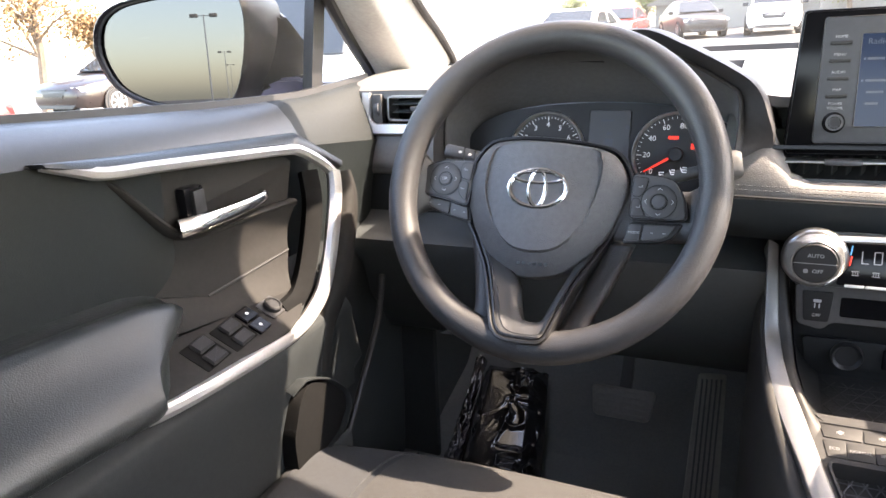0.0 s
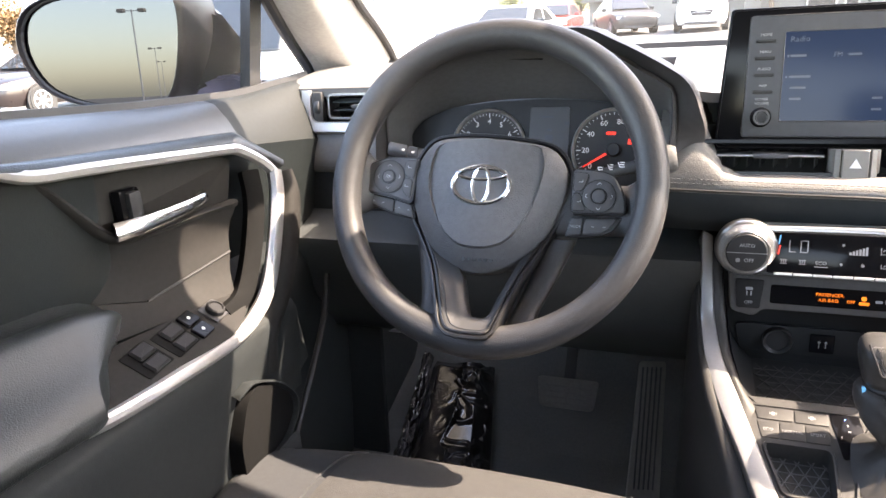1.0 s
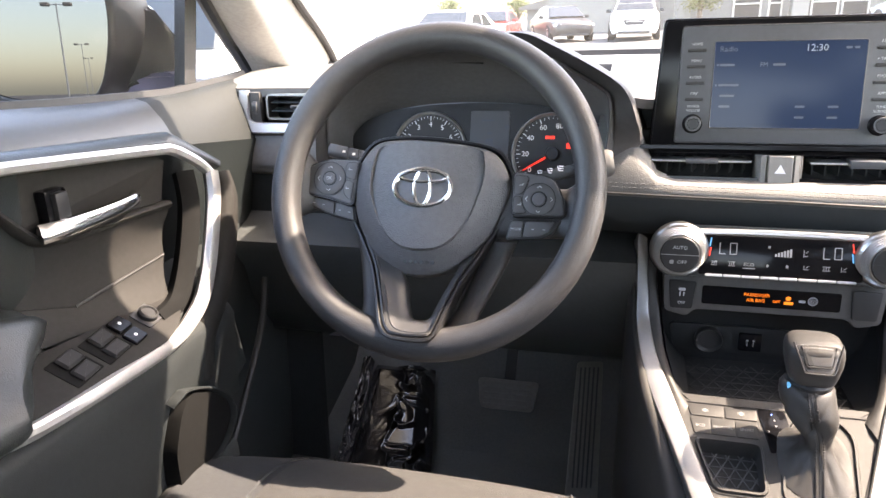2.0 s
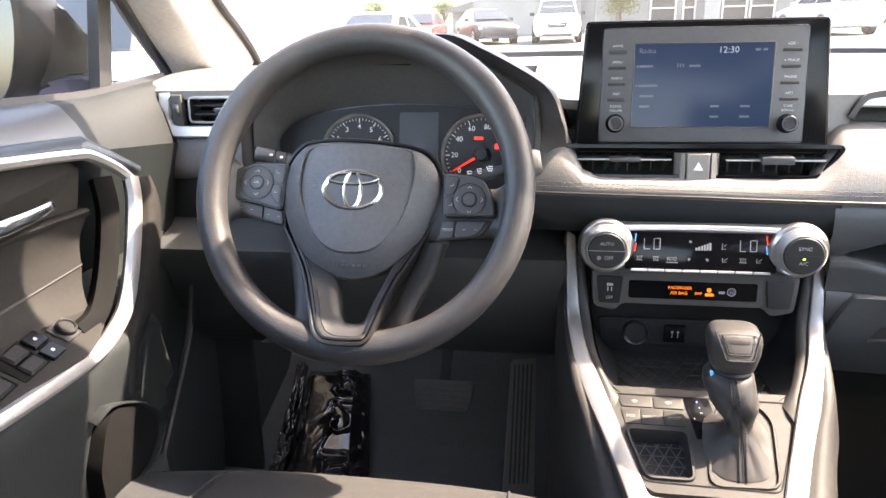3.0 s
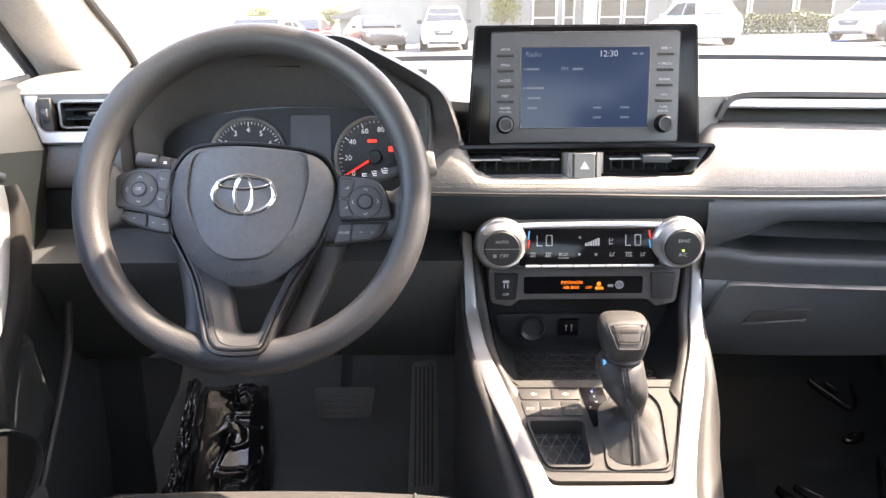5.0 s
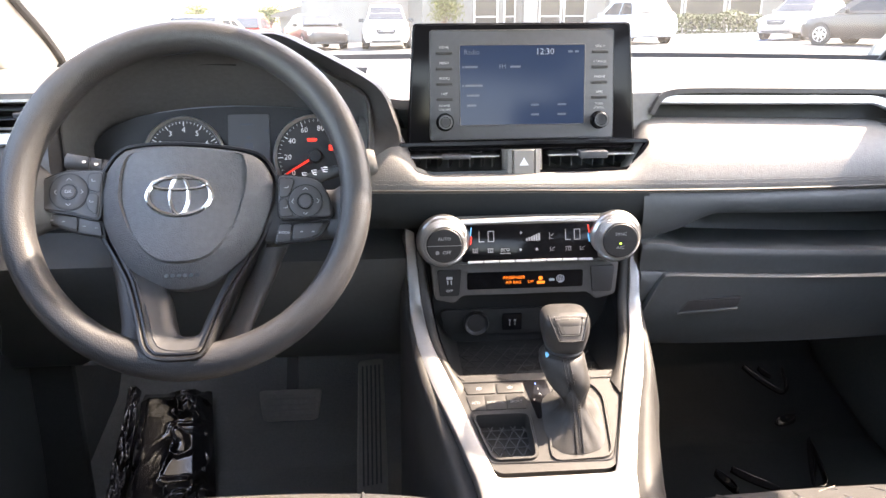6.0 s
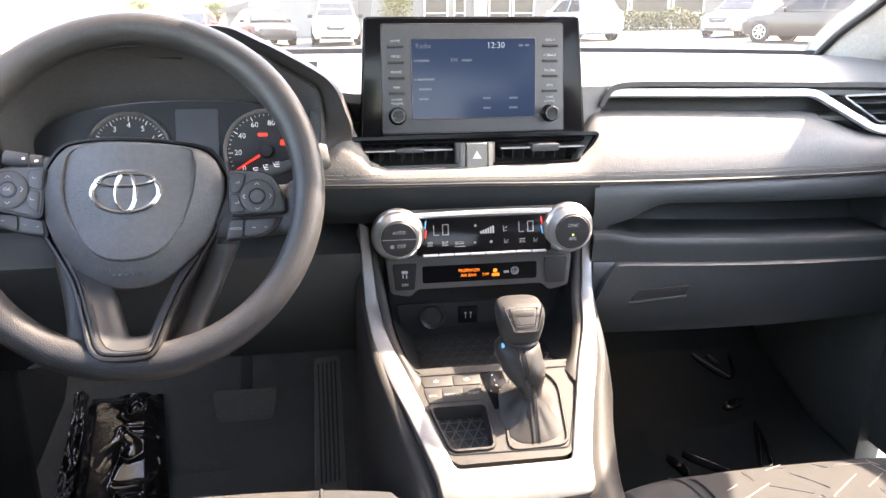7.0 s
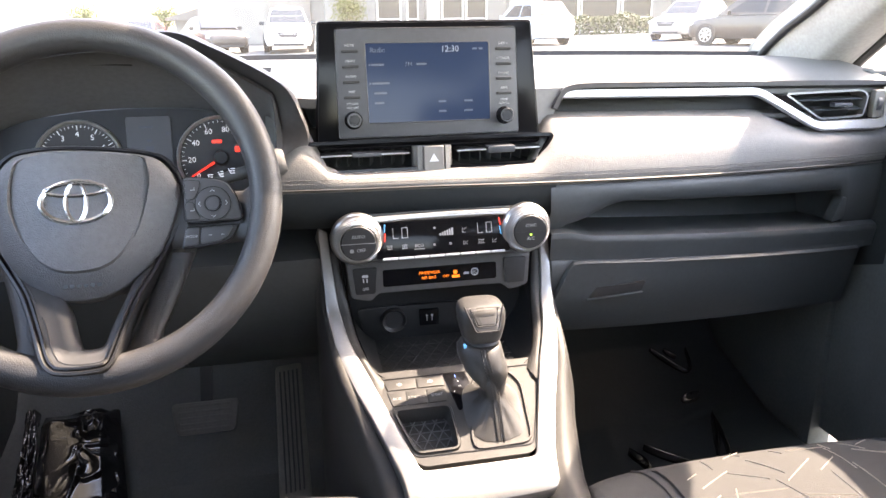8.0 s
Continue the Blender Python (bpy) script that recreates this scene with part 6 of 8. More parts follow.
            keys = [[(0.0880, 0.0205), (0.1030, 0.0190), (0.1005, 0.0090), (0.0965, 0.0005), (0.0880, 0.0000)], [(0.0880, -0.0025), (0.0955, -0.0025), (0.0975, -0.0120), (0.1020, -0.0200), (0.0880, -0.0205)]]
            flaps = [[(0.0868, -0.0280), (0.0995, -0.0280), (0.0975, -0.0450), (0.0825, -0.0465)], [(0.1015, -0.0280), (0.1330, -0.0272), (0.1262, -0.0385), (0.1180, -0.0430), (0.0995, -0.0448)]]
            fl = [(0.0860, -0.0255), (0.1400, -0.0250), (0.1300, -0.0400), (0.1185, -0.0455), (0.0805, -0.0490)]
        face_at = Matrix.Translation((0, 0, -0.0190))
        bm = bmesh.new()
        prism(bm, [face_at @ Vector((x, y, -0.012)) for x, y in rounded2(o, 0.006, 4)], (0, 0, 0.0120), 0.0016, 3)
        pad = P("key_pad", bm, KEY_MAT, None, "dark grey panel of wheel keys")
        bm = bmesh.new()
        sweep(bm, [face_at @ Vector((x, y, -0.0024)) for x, y in rounded2(o, 0.006, 4)], [(-0.0014, -0.010), (-0.0014, 0.0010), (0.0014, 0.0010), (0.0014, -0.010)], (0, 0, 1), closed=True)
        P("pad_edge", bm, BEAD, pad, "black edge of the key panel")
        dm = face_at @ Matrix.Translation((*dc, 0))
        bm = bmesh.new()
        lathe(bm, [(0.0005, 0.0), (r, 0.0), (r, 0.0014), (r - 0.001, 0.0020), (0.009, 0.0012), (0.0082, 0.0003), (0.0005, 0.0003)], dm, 44)
        P("ring_key", bm, BUTTON, pad, "round four-way key")
        bm = bmesh.new()
        lathe(bm, [(r - 0.0002, 0.0002), (r - 0.0002, 0.0017), (r + 0.0006, 0.0017), (r + 0.0006, 0.0002)], dm, 48)
        P("ring_gap", bm, BEAD, pad, "black gap round the key")
        bm = bmesh.new()
        lathe(bm, [(0.0072, 0.0004), (0.0072, 0.0017), (0.0086, 0.0017), (0.0086, 0.0004)], dm, 32)
        P("ring_edge", bm, BEAD, pad)
        bm = bmesh.new()
        lathe(bm, [(0.0005, 0.0003), (0.0071, 0.0003), (0.0071, 0.0022), (0.0063, 0.0029), (0.0005, 0.0031)], dm, 28)
        P("centre_key", bm, KEY_MAT, pad)
        if sx < 0:
            text("key_label", "OK", 0.0048, at2(dm, 0, 0, 0.0032), GREYPRINT, pad)
        bm = bmesh.new()
        for k in range(4):
            t2 = at2(dm, 0, 0, 0.0020) @ Matrix.Rotation(k * math.pi / 2, 4, "Z") @ Matrix.Translation((0.0130, 0, 0))
            for s in (-1, 1):
                q = [t2 @ Vector(p) for p in ((0.0016, 0, 0), (0.0008, 0, 0), (-0.0012, s * 0.0024, 0), (-0.0004, s * 0.0024, 0))]
                bm.faces.new([bm.verts.new(p) for p in q])
        P("arrow_marks", bm, GREYPRINT, pad, "small pale arrows")
        for o in keys:
            bm = bmesh.new()
            prism(bm, [face_at @ Vector((x, y, -0.001)) for x, y in rounded2(o, 0.003, 4)], (0, 0, 0.0024), 0.0006)
            P("side_key", bm, BUTTON, pad, "small dark key")
            bm = bmesh.new()
            sweep(bm, [face_at @ Vector((x, y, 0.0006)) for x, y in rounded2(o, 0.003, 4)], [(-0.0007, -0.001), (-0.0007, 0.0004), (0.0007, 0.0004), (0.0007, -0.001)], (0, 0, 1), closed=True)
            P("key_gap", bm, BEAD, pad, "black gap round the key")
            cx, cy = sum(p[0] for p in o) / len(o), sum(p[1] for p in o) / len(o)
            bm = bmesh.new()
            q = face_at @ Matrix.Translation((cx, cy, 0.0014))
            plate(bm, q, 0.0042, 0.0006, 0.0001, 0.0002, 0)
            plate(bm, at2(q, 0.0018 * sx, 0.0012), 0.0006, 0.0024, 0.0001, 0.0002, 0)
            P("key_mark", bm, GREYPRINT, pad)
        bm = bmesh.new()
        prism(bm, [(x, y, -0.036) for x, y in rounded2(fl, 0.003)], (0, 0, 0.0095), 0.0015)
        P("lower_flap", bm, BEAD, pad, "black lower key carrier")
        for o in flaps:
            bm = bmesh.new()
            prism(bm, [(x, y, -0.0275) for x, y in rounded2(o, 0.0025, 3)], (0, 0, 0.0030), 0.0008)
            P("flap_key", bm, BUTTON, pad, "small dark key")
            cx, cy = sum(p[0] for p in o) / len(o), sum(p[1] for p in o) / len(o)
            if sx > 0 and cx < 0.1:
                text("key_label", "MODE", 0.0040, Matrix.Translation((cx, cy, -0.0244)), GREYPRINT, pad)
            else:
                bm = bmesh.new()
                for k in (-1, 1):
                    plate(bm, Matrix.Translation((cx + k * 0.006, cy - k * 0.001 * (sx < 0), -0.0245)), 0.003, 0.0007, 0.0001, 0.0002, 0)
                P("key_mark", bm, GREYPRINT, pad)


def build_column():
    root = thing("steering_column", (-0.371, -0.05, 0.97), "dark steering column shroud with two control stalks", "steering column")
    bm = bmesh.new()
    m = WHEEL
    rings = []
    for z, s in ((-0.07, 1.0), (-0.12, 1.08), (-0.20, 1.15), (-0.26, 1.1)):
        rings.append([m @ Vector((x * s, y * s - 0.01, z)) for x, y in oval(0.062, 0.055, 20, 0.7)])
    loft(bm, rings)
    part("shroud", local(root, bm), LOWER, root, "dark column shroud")
    # right stalk: wiper lever with a fat grey tip; left stalk: ring markings
    bm = bmesh.new()
    p = [m @ Vector(q) for q in ((0.06, 0.02, -0.085), (0.11, 0.033, -0.082), (0.152, 0.044, -0.078))]
    tube(bm, p, 0.007, 10)
    part("stalk_arm", local(root, bm), LOWER, root)
    bm = bmesh.new()
    sweep(bm, [m @ Vector(q) for q in ((0.148, 0.043, -0.078), (0.162, 0.046, -0.077), (0.183, 0.051, -0.076), (0.188, 0.052, -0.076))], lambda s: oval(0.0155 - 0.003 * (s > 0.9), 0.012 - 0.003 * (s > 0.9), 14, 0.8), (0, -0.9, 0.4))
    part("stalk_tip", local(root, bm), DASH, root, "grey lever tip")
    bm = bmesh.new()
    sweep(bm, [m @ Vector(q) for q in ((-0.06, 0.037, -0.07), (-0.115, 0.050, -0.07), (-0.142, 0.0555, -0.07), (-0.152, 0.0575, -0.07))], oval(0.0085, 0.0075, 14, 0.8), (0, -0.9, 0.4))
    part("stalk_arm", local(root, bm), KEY_MAT, root, "dark grey light lever")
    for k in range(3):
        bm = bmesh.new()
        c = m @ Vector((-0.098 - k * 0.014, 0.0460 + k * 0.0030, -0.07))
        box(bm, c, (0.0010, 0.0165, 0.0155), 0.0, m.to_3x3())
        part("lever_ring", local(root, bm), BLACK, root)
    bm = bmesh.new()
    for k in range(4):
        plate(bm, m @ Matrix.Translation((-0.092 - k * 0.013, 0.0450 + k * 0.003, -0.0622)), 0.004, 0.0026, 0.0004, 0.001, 0)
    part("lever_marks", local(root, bm), WHITE, root, "white printed symbols")
    bm = bmesh.new()
    for k in range(3):
        q = m @ Matrix.Translation((0.108 + k * 0.011, 0.036 + k * 0.003, -0.072))
        for dy in (-0.0026, 0.0, 0.0026):
            plate(bm, at2(q, 0.0008 * (k - 1), dy), 0.0050 - 0.0012 * (k == 1), 0.0009, 0.0004, 0.0003, 0)
        plate(bm, at2(q, -0.0026, 0) @ Matrix.Rotation(0.4, 4, "Z"), 0.0009, 0.0060, 0.0004, 0.0003, 0)
    part("lever_marks", local(root, bm), WHITE, root, "white printed symbols")


# ---- seats ----
def build_seat(cx, name_label, dz=0.0):
    root = thing("car_seat", (cx, -0.55, 0.40), name_label, "car seat", group="front seats")
    def cushion(u, v, w, inset=0.0):
        x = lerp(-w, w, u)
        y = lerp(-0.190, -0.80, v)
        side = abs(u - 0.5) * 2
        front = max(0, 1 - v / 0.22)
        z = 0.702 + 0.018 * side ** 3 - 0.045 * front ** 2.2 - 0.02 * v
        y -= 0.050 * side ** 4 * front + 0.006 * math.sin(u * 9) * 0
        return Vector((cx + x * (1 - 0.04 * front), y, z + dz))
    bm = bmesh.new()
    grid(bm, lambda u, v: cushion(u, v, 0.262), 30, 26, (0, 0, -0.13))
    bmesh.ops.bevel(bm, geom=[e for e in bm.edges if len(e.link_faces) == 2 and e.calc_face_angle(0) > radians(60)], offset=0.028, segments=4, profile=0.6, affect="EDGES")
    part("cushion", local(root, bm), SEAT, root, "dark woven fabric cushion", 70)
    bm = bmesh.new()
    grid(bm, lambda u, v: cushion(0.5 + (u - 0.5) * lerp(0.60, 0.68, v), lerp(0.030, 0.98, v), 0.255) + Vector((0, 0, 0.0035 + 0.006 * math.sin(math.pi * u) ** 0.5 - 0.004 * (v < 0.01))), 24, 24, (0, 0, -0.012))
    ins = part("insert", local(root, bm), SEAT_IN, root, "taupe fabric insert with pale dashes", 70)
    # pale woven dashes
    rnd = random.Random(4)
    bm = bmesh.new()
    for i in range(9):
        for j in range(7):
            u, v = (i + 0.5 + rnd.uniform(-0.25, 0.25)) / 9, (j + 0.5 + rnd.uniform(-0.25, 0.25)) / 12
            if cx < 0 and v < 0.5:
                continue
            a = math.radians(rnd.choice((28, 62, -30, -62, 90, 8)) + rnd.uniform(-6, 6))
            L = rnd.uniform(0.022, 0.034)
            pts = []
            for s in (-1, -0.33, 0.33, 1):
                uu, vv = u + s * L * math.cos(a) / 0.34, v + s * L * math.sin(a) / 0.54
                if 0.02 < uu < 0.98 and 0.02 < vv < 0.98:
                    pts.append(cushion(0.5 + (uu - 0.5) * lerp(0.60, 0.68, vv), lerp(0.030, 0.98, vv), 0.255) + Vector((0, 0, 0.0040 + 0.006 * math.sin(math.pi * uu) ** 0.5)))
            if len(pts) > 1:
                sweep(bm, pts, [(-0.0008, -0.0006), (0, 0.0005), (0.0008, -0.0006)], (0, 0, 1))
    part("dash_pattern", local(root, bm), DASH_THREAD, ins, "pale woven dashes")
    for s in (0.17, 0.83):
        bm = bmesh.new()
        tube(bm, [cushion(s, v, 0.255) + Vector((0, 0, 0.001)) for v in np.linspace(0.0, 0.98, 20)], 0.0018, 6)
        part("piping", local(root, bm), SEAT, root, "dark seam")
    bm = bmesh.new()
    grid(bm, lambda u, v: (cx + lerp(-0.24, 0.24, u) * (1 - 0.15 * v * v), -0.80 - 0.16 * v - 0.03 * math.cos(math.pi * (u - 0.5)) + 0.03, lerp(0.68, 1.24, v)), 14, 14, (0, -0.11, 0))
    part("backrest", local(root, bm), SEAT, root, "dark fabric backrest", 60)
    bm = bmesh.new()
    box(bm, (cx, -0.58, 0.50), (0.44, 0.44, 0.17), 0.02)
    part("seat_base", local(root, bm), LOWER, root)
    return root


DASH_THREAD = material("pale_seat_thread", (0.22, 0.20, 0.175), 0.9, var=0.1, noise_size=0.01)


# ---- pedals and footwell ----
def build_pedals():
    root = thing("brake_pedal", (-0.35, 0.25, 0.53), "black rubber brake pedal on a steel arm", "pedal")
    m = frame_of((-0.357, 0.245, 0.535), (1, 0, 0), (0, 0.45, 0.893))
    bm = bmesh.new()
    prism(bm, [m @ p for p in rounded([(-0.048, -0.028, 0), (0.048, -0.028, 0), (0.056, 0.026, 0), (-0.056, 0.026, 0)], 0.010, 4)], m.to_3x3() @ Vector((0, 0, 0.014)), 0.004)
    pad = part("pad", local(root, bm), PEDAL, root, "ribbed rubber pad")
    bm = bmesh.new()
    for k in range(5):
        plate(bm, at2(m, 0, -0.020 + k * 0.010, 0.0135), 0.085, 0.004, 0.0024, 0.001, 0.0008)
    part("ribs", local(root, bm), PEDAL, pad)
    bm = bmesh.new()
    sweep(bm, smooth_path([(-0.357, 0.255, 0.54), (-0.355, 0.30, 0.62), (-0.350, 0.34, 0.75), (-0.35, 0.34, 0.9)]), [(-0.010, -0.004), (0.010, -0.004), (0.010, 0.004), (-0.010, 0.004)], (0, -1, 0.3))
    part("arm", local(root, bm), BLACK, root)
    root = thing("accelerator_pedal", (-0.215, 0.10, 0.44), "long ribbed black accelerator pedal", "pedal")
    m = frame_of((-0.213, 0.135, 0.555), (0.97, 0.20, 0), (0.0, 0.62, 0.785))
    bm = bmesh.new()
    prism(bm, [m @ p for p in rounded([(-0.024, -0.115, 0), (0.026, -0.115, 0), (0.022, 0.105, 0), (-0.020, 0.105, 0)], 0.006, 3)], m.to_3x3() @ Vector((0, 0, 0.012)), 0.003)
    pad = part("pad", local(root, bm), PEDAL, root, "ribbed black pad")
    for k in range(5):
        bm = bmesh.new()
        plate(bm, at2(m, -0.014 + k * 0.007, 0, 0.0118), 0.0028, 0.19, 0.002, 0.001, 0.0006)
        part("rib", local(root, bm), LOWER, pad)


def crumpled(bm, fn, nu, nv, amp, seed):
    """A sheet fn(u, v) creased like plastic film."""
    off = Vector((seed * 3.1, seed * 1.7, 0))
    def g(u, v):
        p = Vector(fn(u, v))
        q = Vector((u * 3.2, v * (4.6 if seed == 3 else 3.2), 0)) + off
        warp = q + Vector((noise.noise(q * 1.3), noise.noise(q * 1.3 + Vector((9, 4, 0))), 0)) * 0.35
        crease = max(0, 1 - abs(noise.noise(warp * 0.8)) * 7) ** 1.5 * 0.9 + max(0, 1 - abs(noise.noise(warp * 1.7 + Vector((5, 1, 2)))) * 6) ** 1.5 * 0.45
        w = noise.noise(q * 0.5) * 1.0 + crease + noise.noise(q * 6) * 0.03
        return p + Vector((0, -0.35, 0.94)) * (w * amp)
    return grid(bm, g, nu, nv, (0, 0, -0.0015))


def build_film():
    root = thing("plastic_film", (-0.57, 0.27, 0.42), "crumpled shiny black plastic film on the driver's footrest", "plastic film", group="floor protection")
    def rest(u, v):
        x = lerp(lerp(-0.640, -0.470, u), lerp(-0.690, -0.538, u), v)
        return Vector((x, lerp(0.110, 0.398, v), 0.424 + 0.068 * max(0, v - 0.12) ** 1.2))
    def pillow(u, v):
        q = Vector((u * 3.0 + 4.0, v * 4.2, 1.3))
        w = q + Vector((noise.noise(q * 1.2), noise.noise(q * 1.2 + Vector((9, 4, 0))), 0)) * 0.5
        loose = min(1, max(0, (u - 0.42) / 0.25)) * (1 - 0.6 * max(0, (u - 0.88) / 0.12))
        fold = max(0, 1 - abs(noise.noise(w * 0.9)) * 6) ** 1.2 * 0.012 + max(0, 1 - abs(noise.noise(w * 1.9 + Vector((5, 1, 2)))) * 6) ** 1.2 * 0.005
        body = 0.030 * min(1, 4 * u) * min(1, 5 * (1 - u)) ** 0.6 * min(1, 8 * (1 - v))
        return rest(u, v) + Vector((0, -0.35, 0.94)) * (body + fold * (0.03 + 0.97 * loose) + 0.002 * noise.noise(q * 0.6))
    bm = bmesh.new()
    grid(bm, lambda u, v: pillow(0.14 + 0.86 * u, v), 80, 110, (0, 0, -0.0015))
    part("sheet", local(root, bm), FILM, root, "smooth puffed sheet with a crumpled edge", sharp=180)
    bm = bmesh.new()
    crumpled(bm, lambda u, v: rest(lerp(-0.06, 0.10, u), v) + Vector((0, 0, 0.008 + 0.010 * math.sin(math.pi * u))), 24, 110, 0.010, 3)
    part("edge_fold", local(root, bm), FILM, root, "gathered shiny edge", sharp=180)
    root = thing("plastic_film", (0.42, 0.16, 0.412), "thin shiny black plastic film on the passenger's floor mat", "plastic film", group="floor protection")
    rise = lambda y: spline1((-0.2, 0.10, 0.22, 0.42, 0.52), (0.414, 0.416, 0.424, 0.486, 0.590), y)
    def flat(u, v):
        x, y = lerp(0.135, 0.727, u), lerp(-0.16, 0.50, v)
        q = Vector((u * 2.2 + 3.7, v * 2.4 + 1.1, 0.4))
        w = q + Vector((noise.noise(q), noise.noise(q + Vector((7, 3, 0))), 0)) * 0.5
        ridge = max(0, 1 - abs(noise.noise(w * 1.1)) * 9) ** 1.6 * 0.008 * max(0, noise.noise(q * 0.9 + Vector((2, 8, 1))))
        return (x, y, rise(y) + ridge + 0.003 * noise.noise(q * 0.8))
    bm = bmesh.new()
    grid(bm, flat, 110, 130, (0, 0, -0.0015))
    part("sheet", local(root, bm), FILM_DULL, root, "flat sheet with a few raised creases", sharp=180)
    for run, r in ((((0.560, 0.404), (0.578, 0.372), (0.602, 0.338), (0.612, 0.330)), 0.0030), (((0.612, 0.330), (0.630, 0.352), (0.642, 0.396)), 0.0028), (((0.590, 0.398), (0.606, 0.372)), 0.0030), (((0.560, 0.256), (0.578, 0.264), (0.602, 0.266)), 0.0065), (((0.604, 0.218), (0.578, 0.160), (0.545, 0.100)), 0.0040), (((0.604, 0.218), (0.590, 0.160), (0.566, 0.098), (0.540, 0.092)), 0.0028), (((0.386, 0.138), (0.400, 0.112), (0.402, 0.086)), 0.0055), (((0.418, 0.144), (0.444, 0.118), (0.476, 0.086)), 0.0045)):
        bm = bmesh.new()
        line = smooth_path([(x, y, rise(y) + 0.004) for x, y in run], 6)
        sweep(bm, line, lambda k: [(a * (0.25 + 0.75 * math.sin(math.pi * min(0.97, max(0.03, k)))), b) for a, b in ((-1.9 * r, -0.004), (-1.3 * r, 0.5 * r), (-0.6 * r, 1.5 * r), (0.0, 2.0 * r), (0.5 * r, 1.5 * r), (1.2 * r, 0.4 * r), (1.9 * r, -0.004))], (0, -0.1, 1))
        part("crease", local(root, bm), FILM, root, "raised glossy crease", sharp=180)
    for cx, label in ((-0.43, "black ribbed floor mat under the pedals"), (0.42, "black floor mat on the passenger side")):
        root = thing("floor_mat", (cx, 0.0, 0.402), label, "floor mat", group="floor mats")
        bm = bmesh.new()
        box(bm, (cx, 0.0, 0.408), (0.56, 0.62, 0.010), 0.003)
        part("mat", local(root, bm), CARPET, root)


# ---- driver's door ----
def build_door():
    root = thing("car_door", (-0.72, -0.3, 0.45), "closed driver's door with grey leatherette panel, silver trim and window switches", "car door")

    def P(name, bm, mat, label="", parent=None, sharp=38):
        return part(name, local(root, bm), mat, parent or root, label, sharp)

    # main skin: profile from the glass line down to the pocket, along y
    def sill_z(y):
        return spline1((-1.0, -0.49, -0.25, -0.055, 0.11, 0.2), (1.155, 1.130, 1.112, 1.104, 1.112, 1.118), y)
    def crease_z(y):
        return spline1((-1.0, -0.60, -0.47, -0.175, -0.12, 0.05, 0.2), (1.116, 1.104, 1.095, 1.073, 1.050, 1.03, 1.02), y)
    bm = bmesh.new()
    ys = np.linspace(-0.98, 0.10, 55)
    rings = []
    for y in ys:
        zs, zc = sill_z(y), crease_z(y)
        rings.append([(-0.80, y, zs - 0.02), (-0.757, y, zs), (-0.745, y, zs + 0.001), (-0.728, y, zs - 0.004), (-0.712, y, lerp(zs, zc, 0.45)), (-0.700, y, lerp(zs, zc, 0.85)), (-0.697, y, zc)])
    # same panel cut in two; the front end is darkened to hold down sunlight
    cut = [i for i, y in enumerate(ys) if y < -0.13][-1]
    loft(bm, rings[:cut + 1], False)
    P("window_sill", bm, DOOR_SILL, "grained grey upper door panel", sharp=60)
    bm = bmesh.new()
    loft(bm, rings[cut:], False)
    P("sill_front_dimmed", bm, DOOR_LOW, "front end of the upper panel, darkened against the sun", sharp=60)
    bm = bmesh.new()
    rings = []
    for y in ys:
        zc = crease_z(y)
        rings.append([(-0.695, y, zc), (-0.697, y, zc - 0.012), (-0.700, y, 1.0), (-0.706, y, 0.955), (-0.712, y, 0.91)])
    loft(bm, rings, False)
    P("middle_panel", bm, DOOR_MAT, "dark leatherette door panel", sharp=60)
    bm = bmesh.new()
    rings = []
    front = lambda z: spline1((0.45, 0.60, 0.689, 0.731, 0.778, 0.807, 0.87), (-0.42, -0.320, -0.236, -0.186, -0.155, -0.168, -0.176), z)
    for y in ys:
        ring = [(-0.712, y, 0.915)]
        for x, z in ((-0.625, 0.866), (-0.621, 0.858), (-0.622, 0.835), (-0.625, 0.805), (-0.626, 0.78), (-0.628, 0.75), (-0.630, 0.72), (-0.632, 0.69), (-0.634, 0.65), (-0.635, 0.60), (-0.638, 0.54), (-0.645, 0.45)):
            k = min(1, max(0, (y - front(z)) / 0.045))
            ring.append((x - 0.078 * k * k * (3 - 2 * k), y, z))
        rings.append(ring)
    loft(bm, rings, False)
    P("lower_panel", bm, DOOR_LOW, "dark hard plastic lower panel", sharp=50)
    # outer skin and edge towards the dash
    bm = bmesh.new()
    rings = [[(-0.775, y, 1.095), (-0.80, y, 1.085), (-0.90, y, 1.00), (-0.925, y, 0.93), (-0.920, y, 0.70), (-0.90, y, 0.42), (-0.80, y, 0.40)] for y in np.linspace(-0.99, 0.30, 8)]
    loft(bm, rings, False)
    P("outer_skin", bm, BODY_PAINT, "violet-grey painted outer skin")
    bm = bmesh.new()
    prism(bm, [(-0.70, 0.112, 1.03), (-0.76, 0.112, 1.10), (-0.79, 0.112, 1.08), (-0.79, 0.112, 0.45), (-0.655, 0.112, 0.45), (-0.645, 0.112, 0.86), (-0.70, 0.112, 0.93)], (0, -0.014, 0), 0.004)
    P("door_edge", bm, DOOR_LOW)
    # padded cap strip over the silver trim
    bm = bmesh.new()
    top = [(-0.690, -0.505, 1.1005), (-0.690, -0.42, 1.092), (-0.689, -0.30, 1.083), (-0.688, -0.185, 1.074), (-0.684, -0.165, 1.069), (-0.662, -0.118, 1.032)]
    low = [(-0.690, -0.500, 1.098), (-0.682, -0.445, 1.0845), (-0.679, -0.33, 1.0765), (-0.676, -0.215, 1.0655), (-0.672, -0.19, 1.0600), (-0.655, -0.135, 1.025)]
    a, b = smooth_path(top, 5), smooth_path(low, 5)
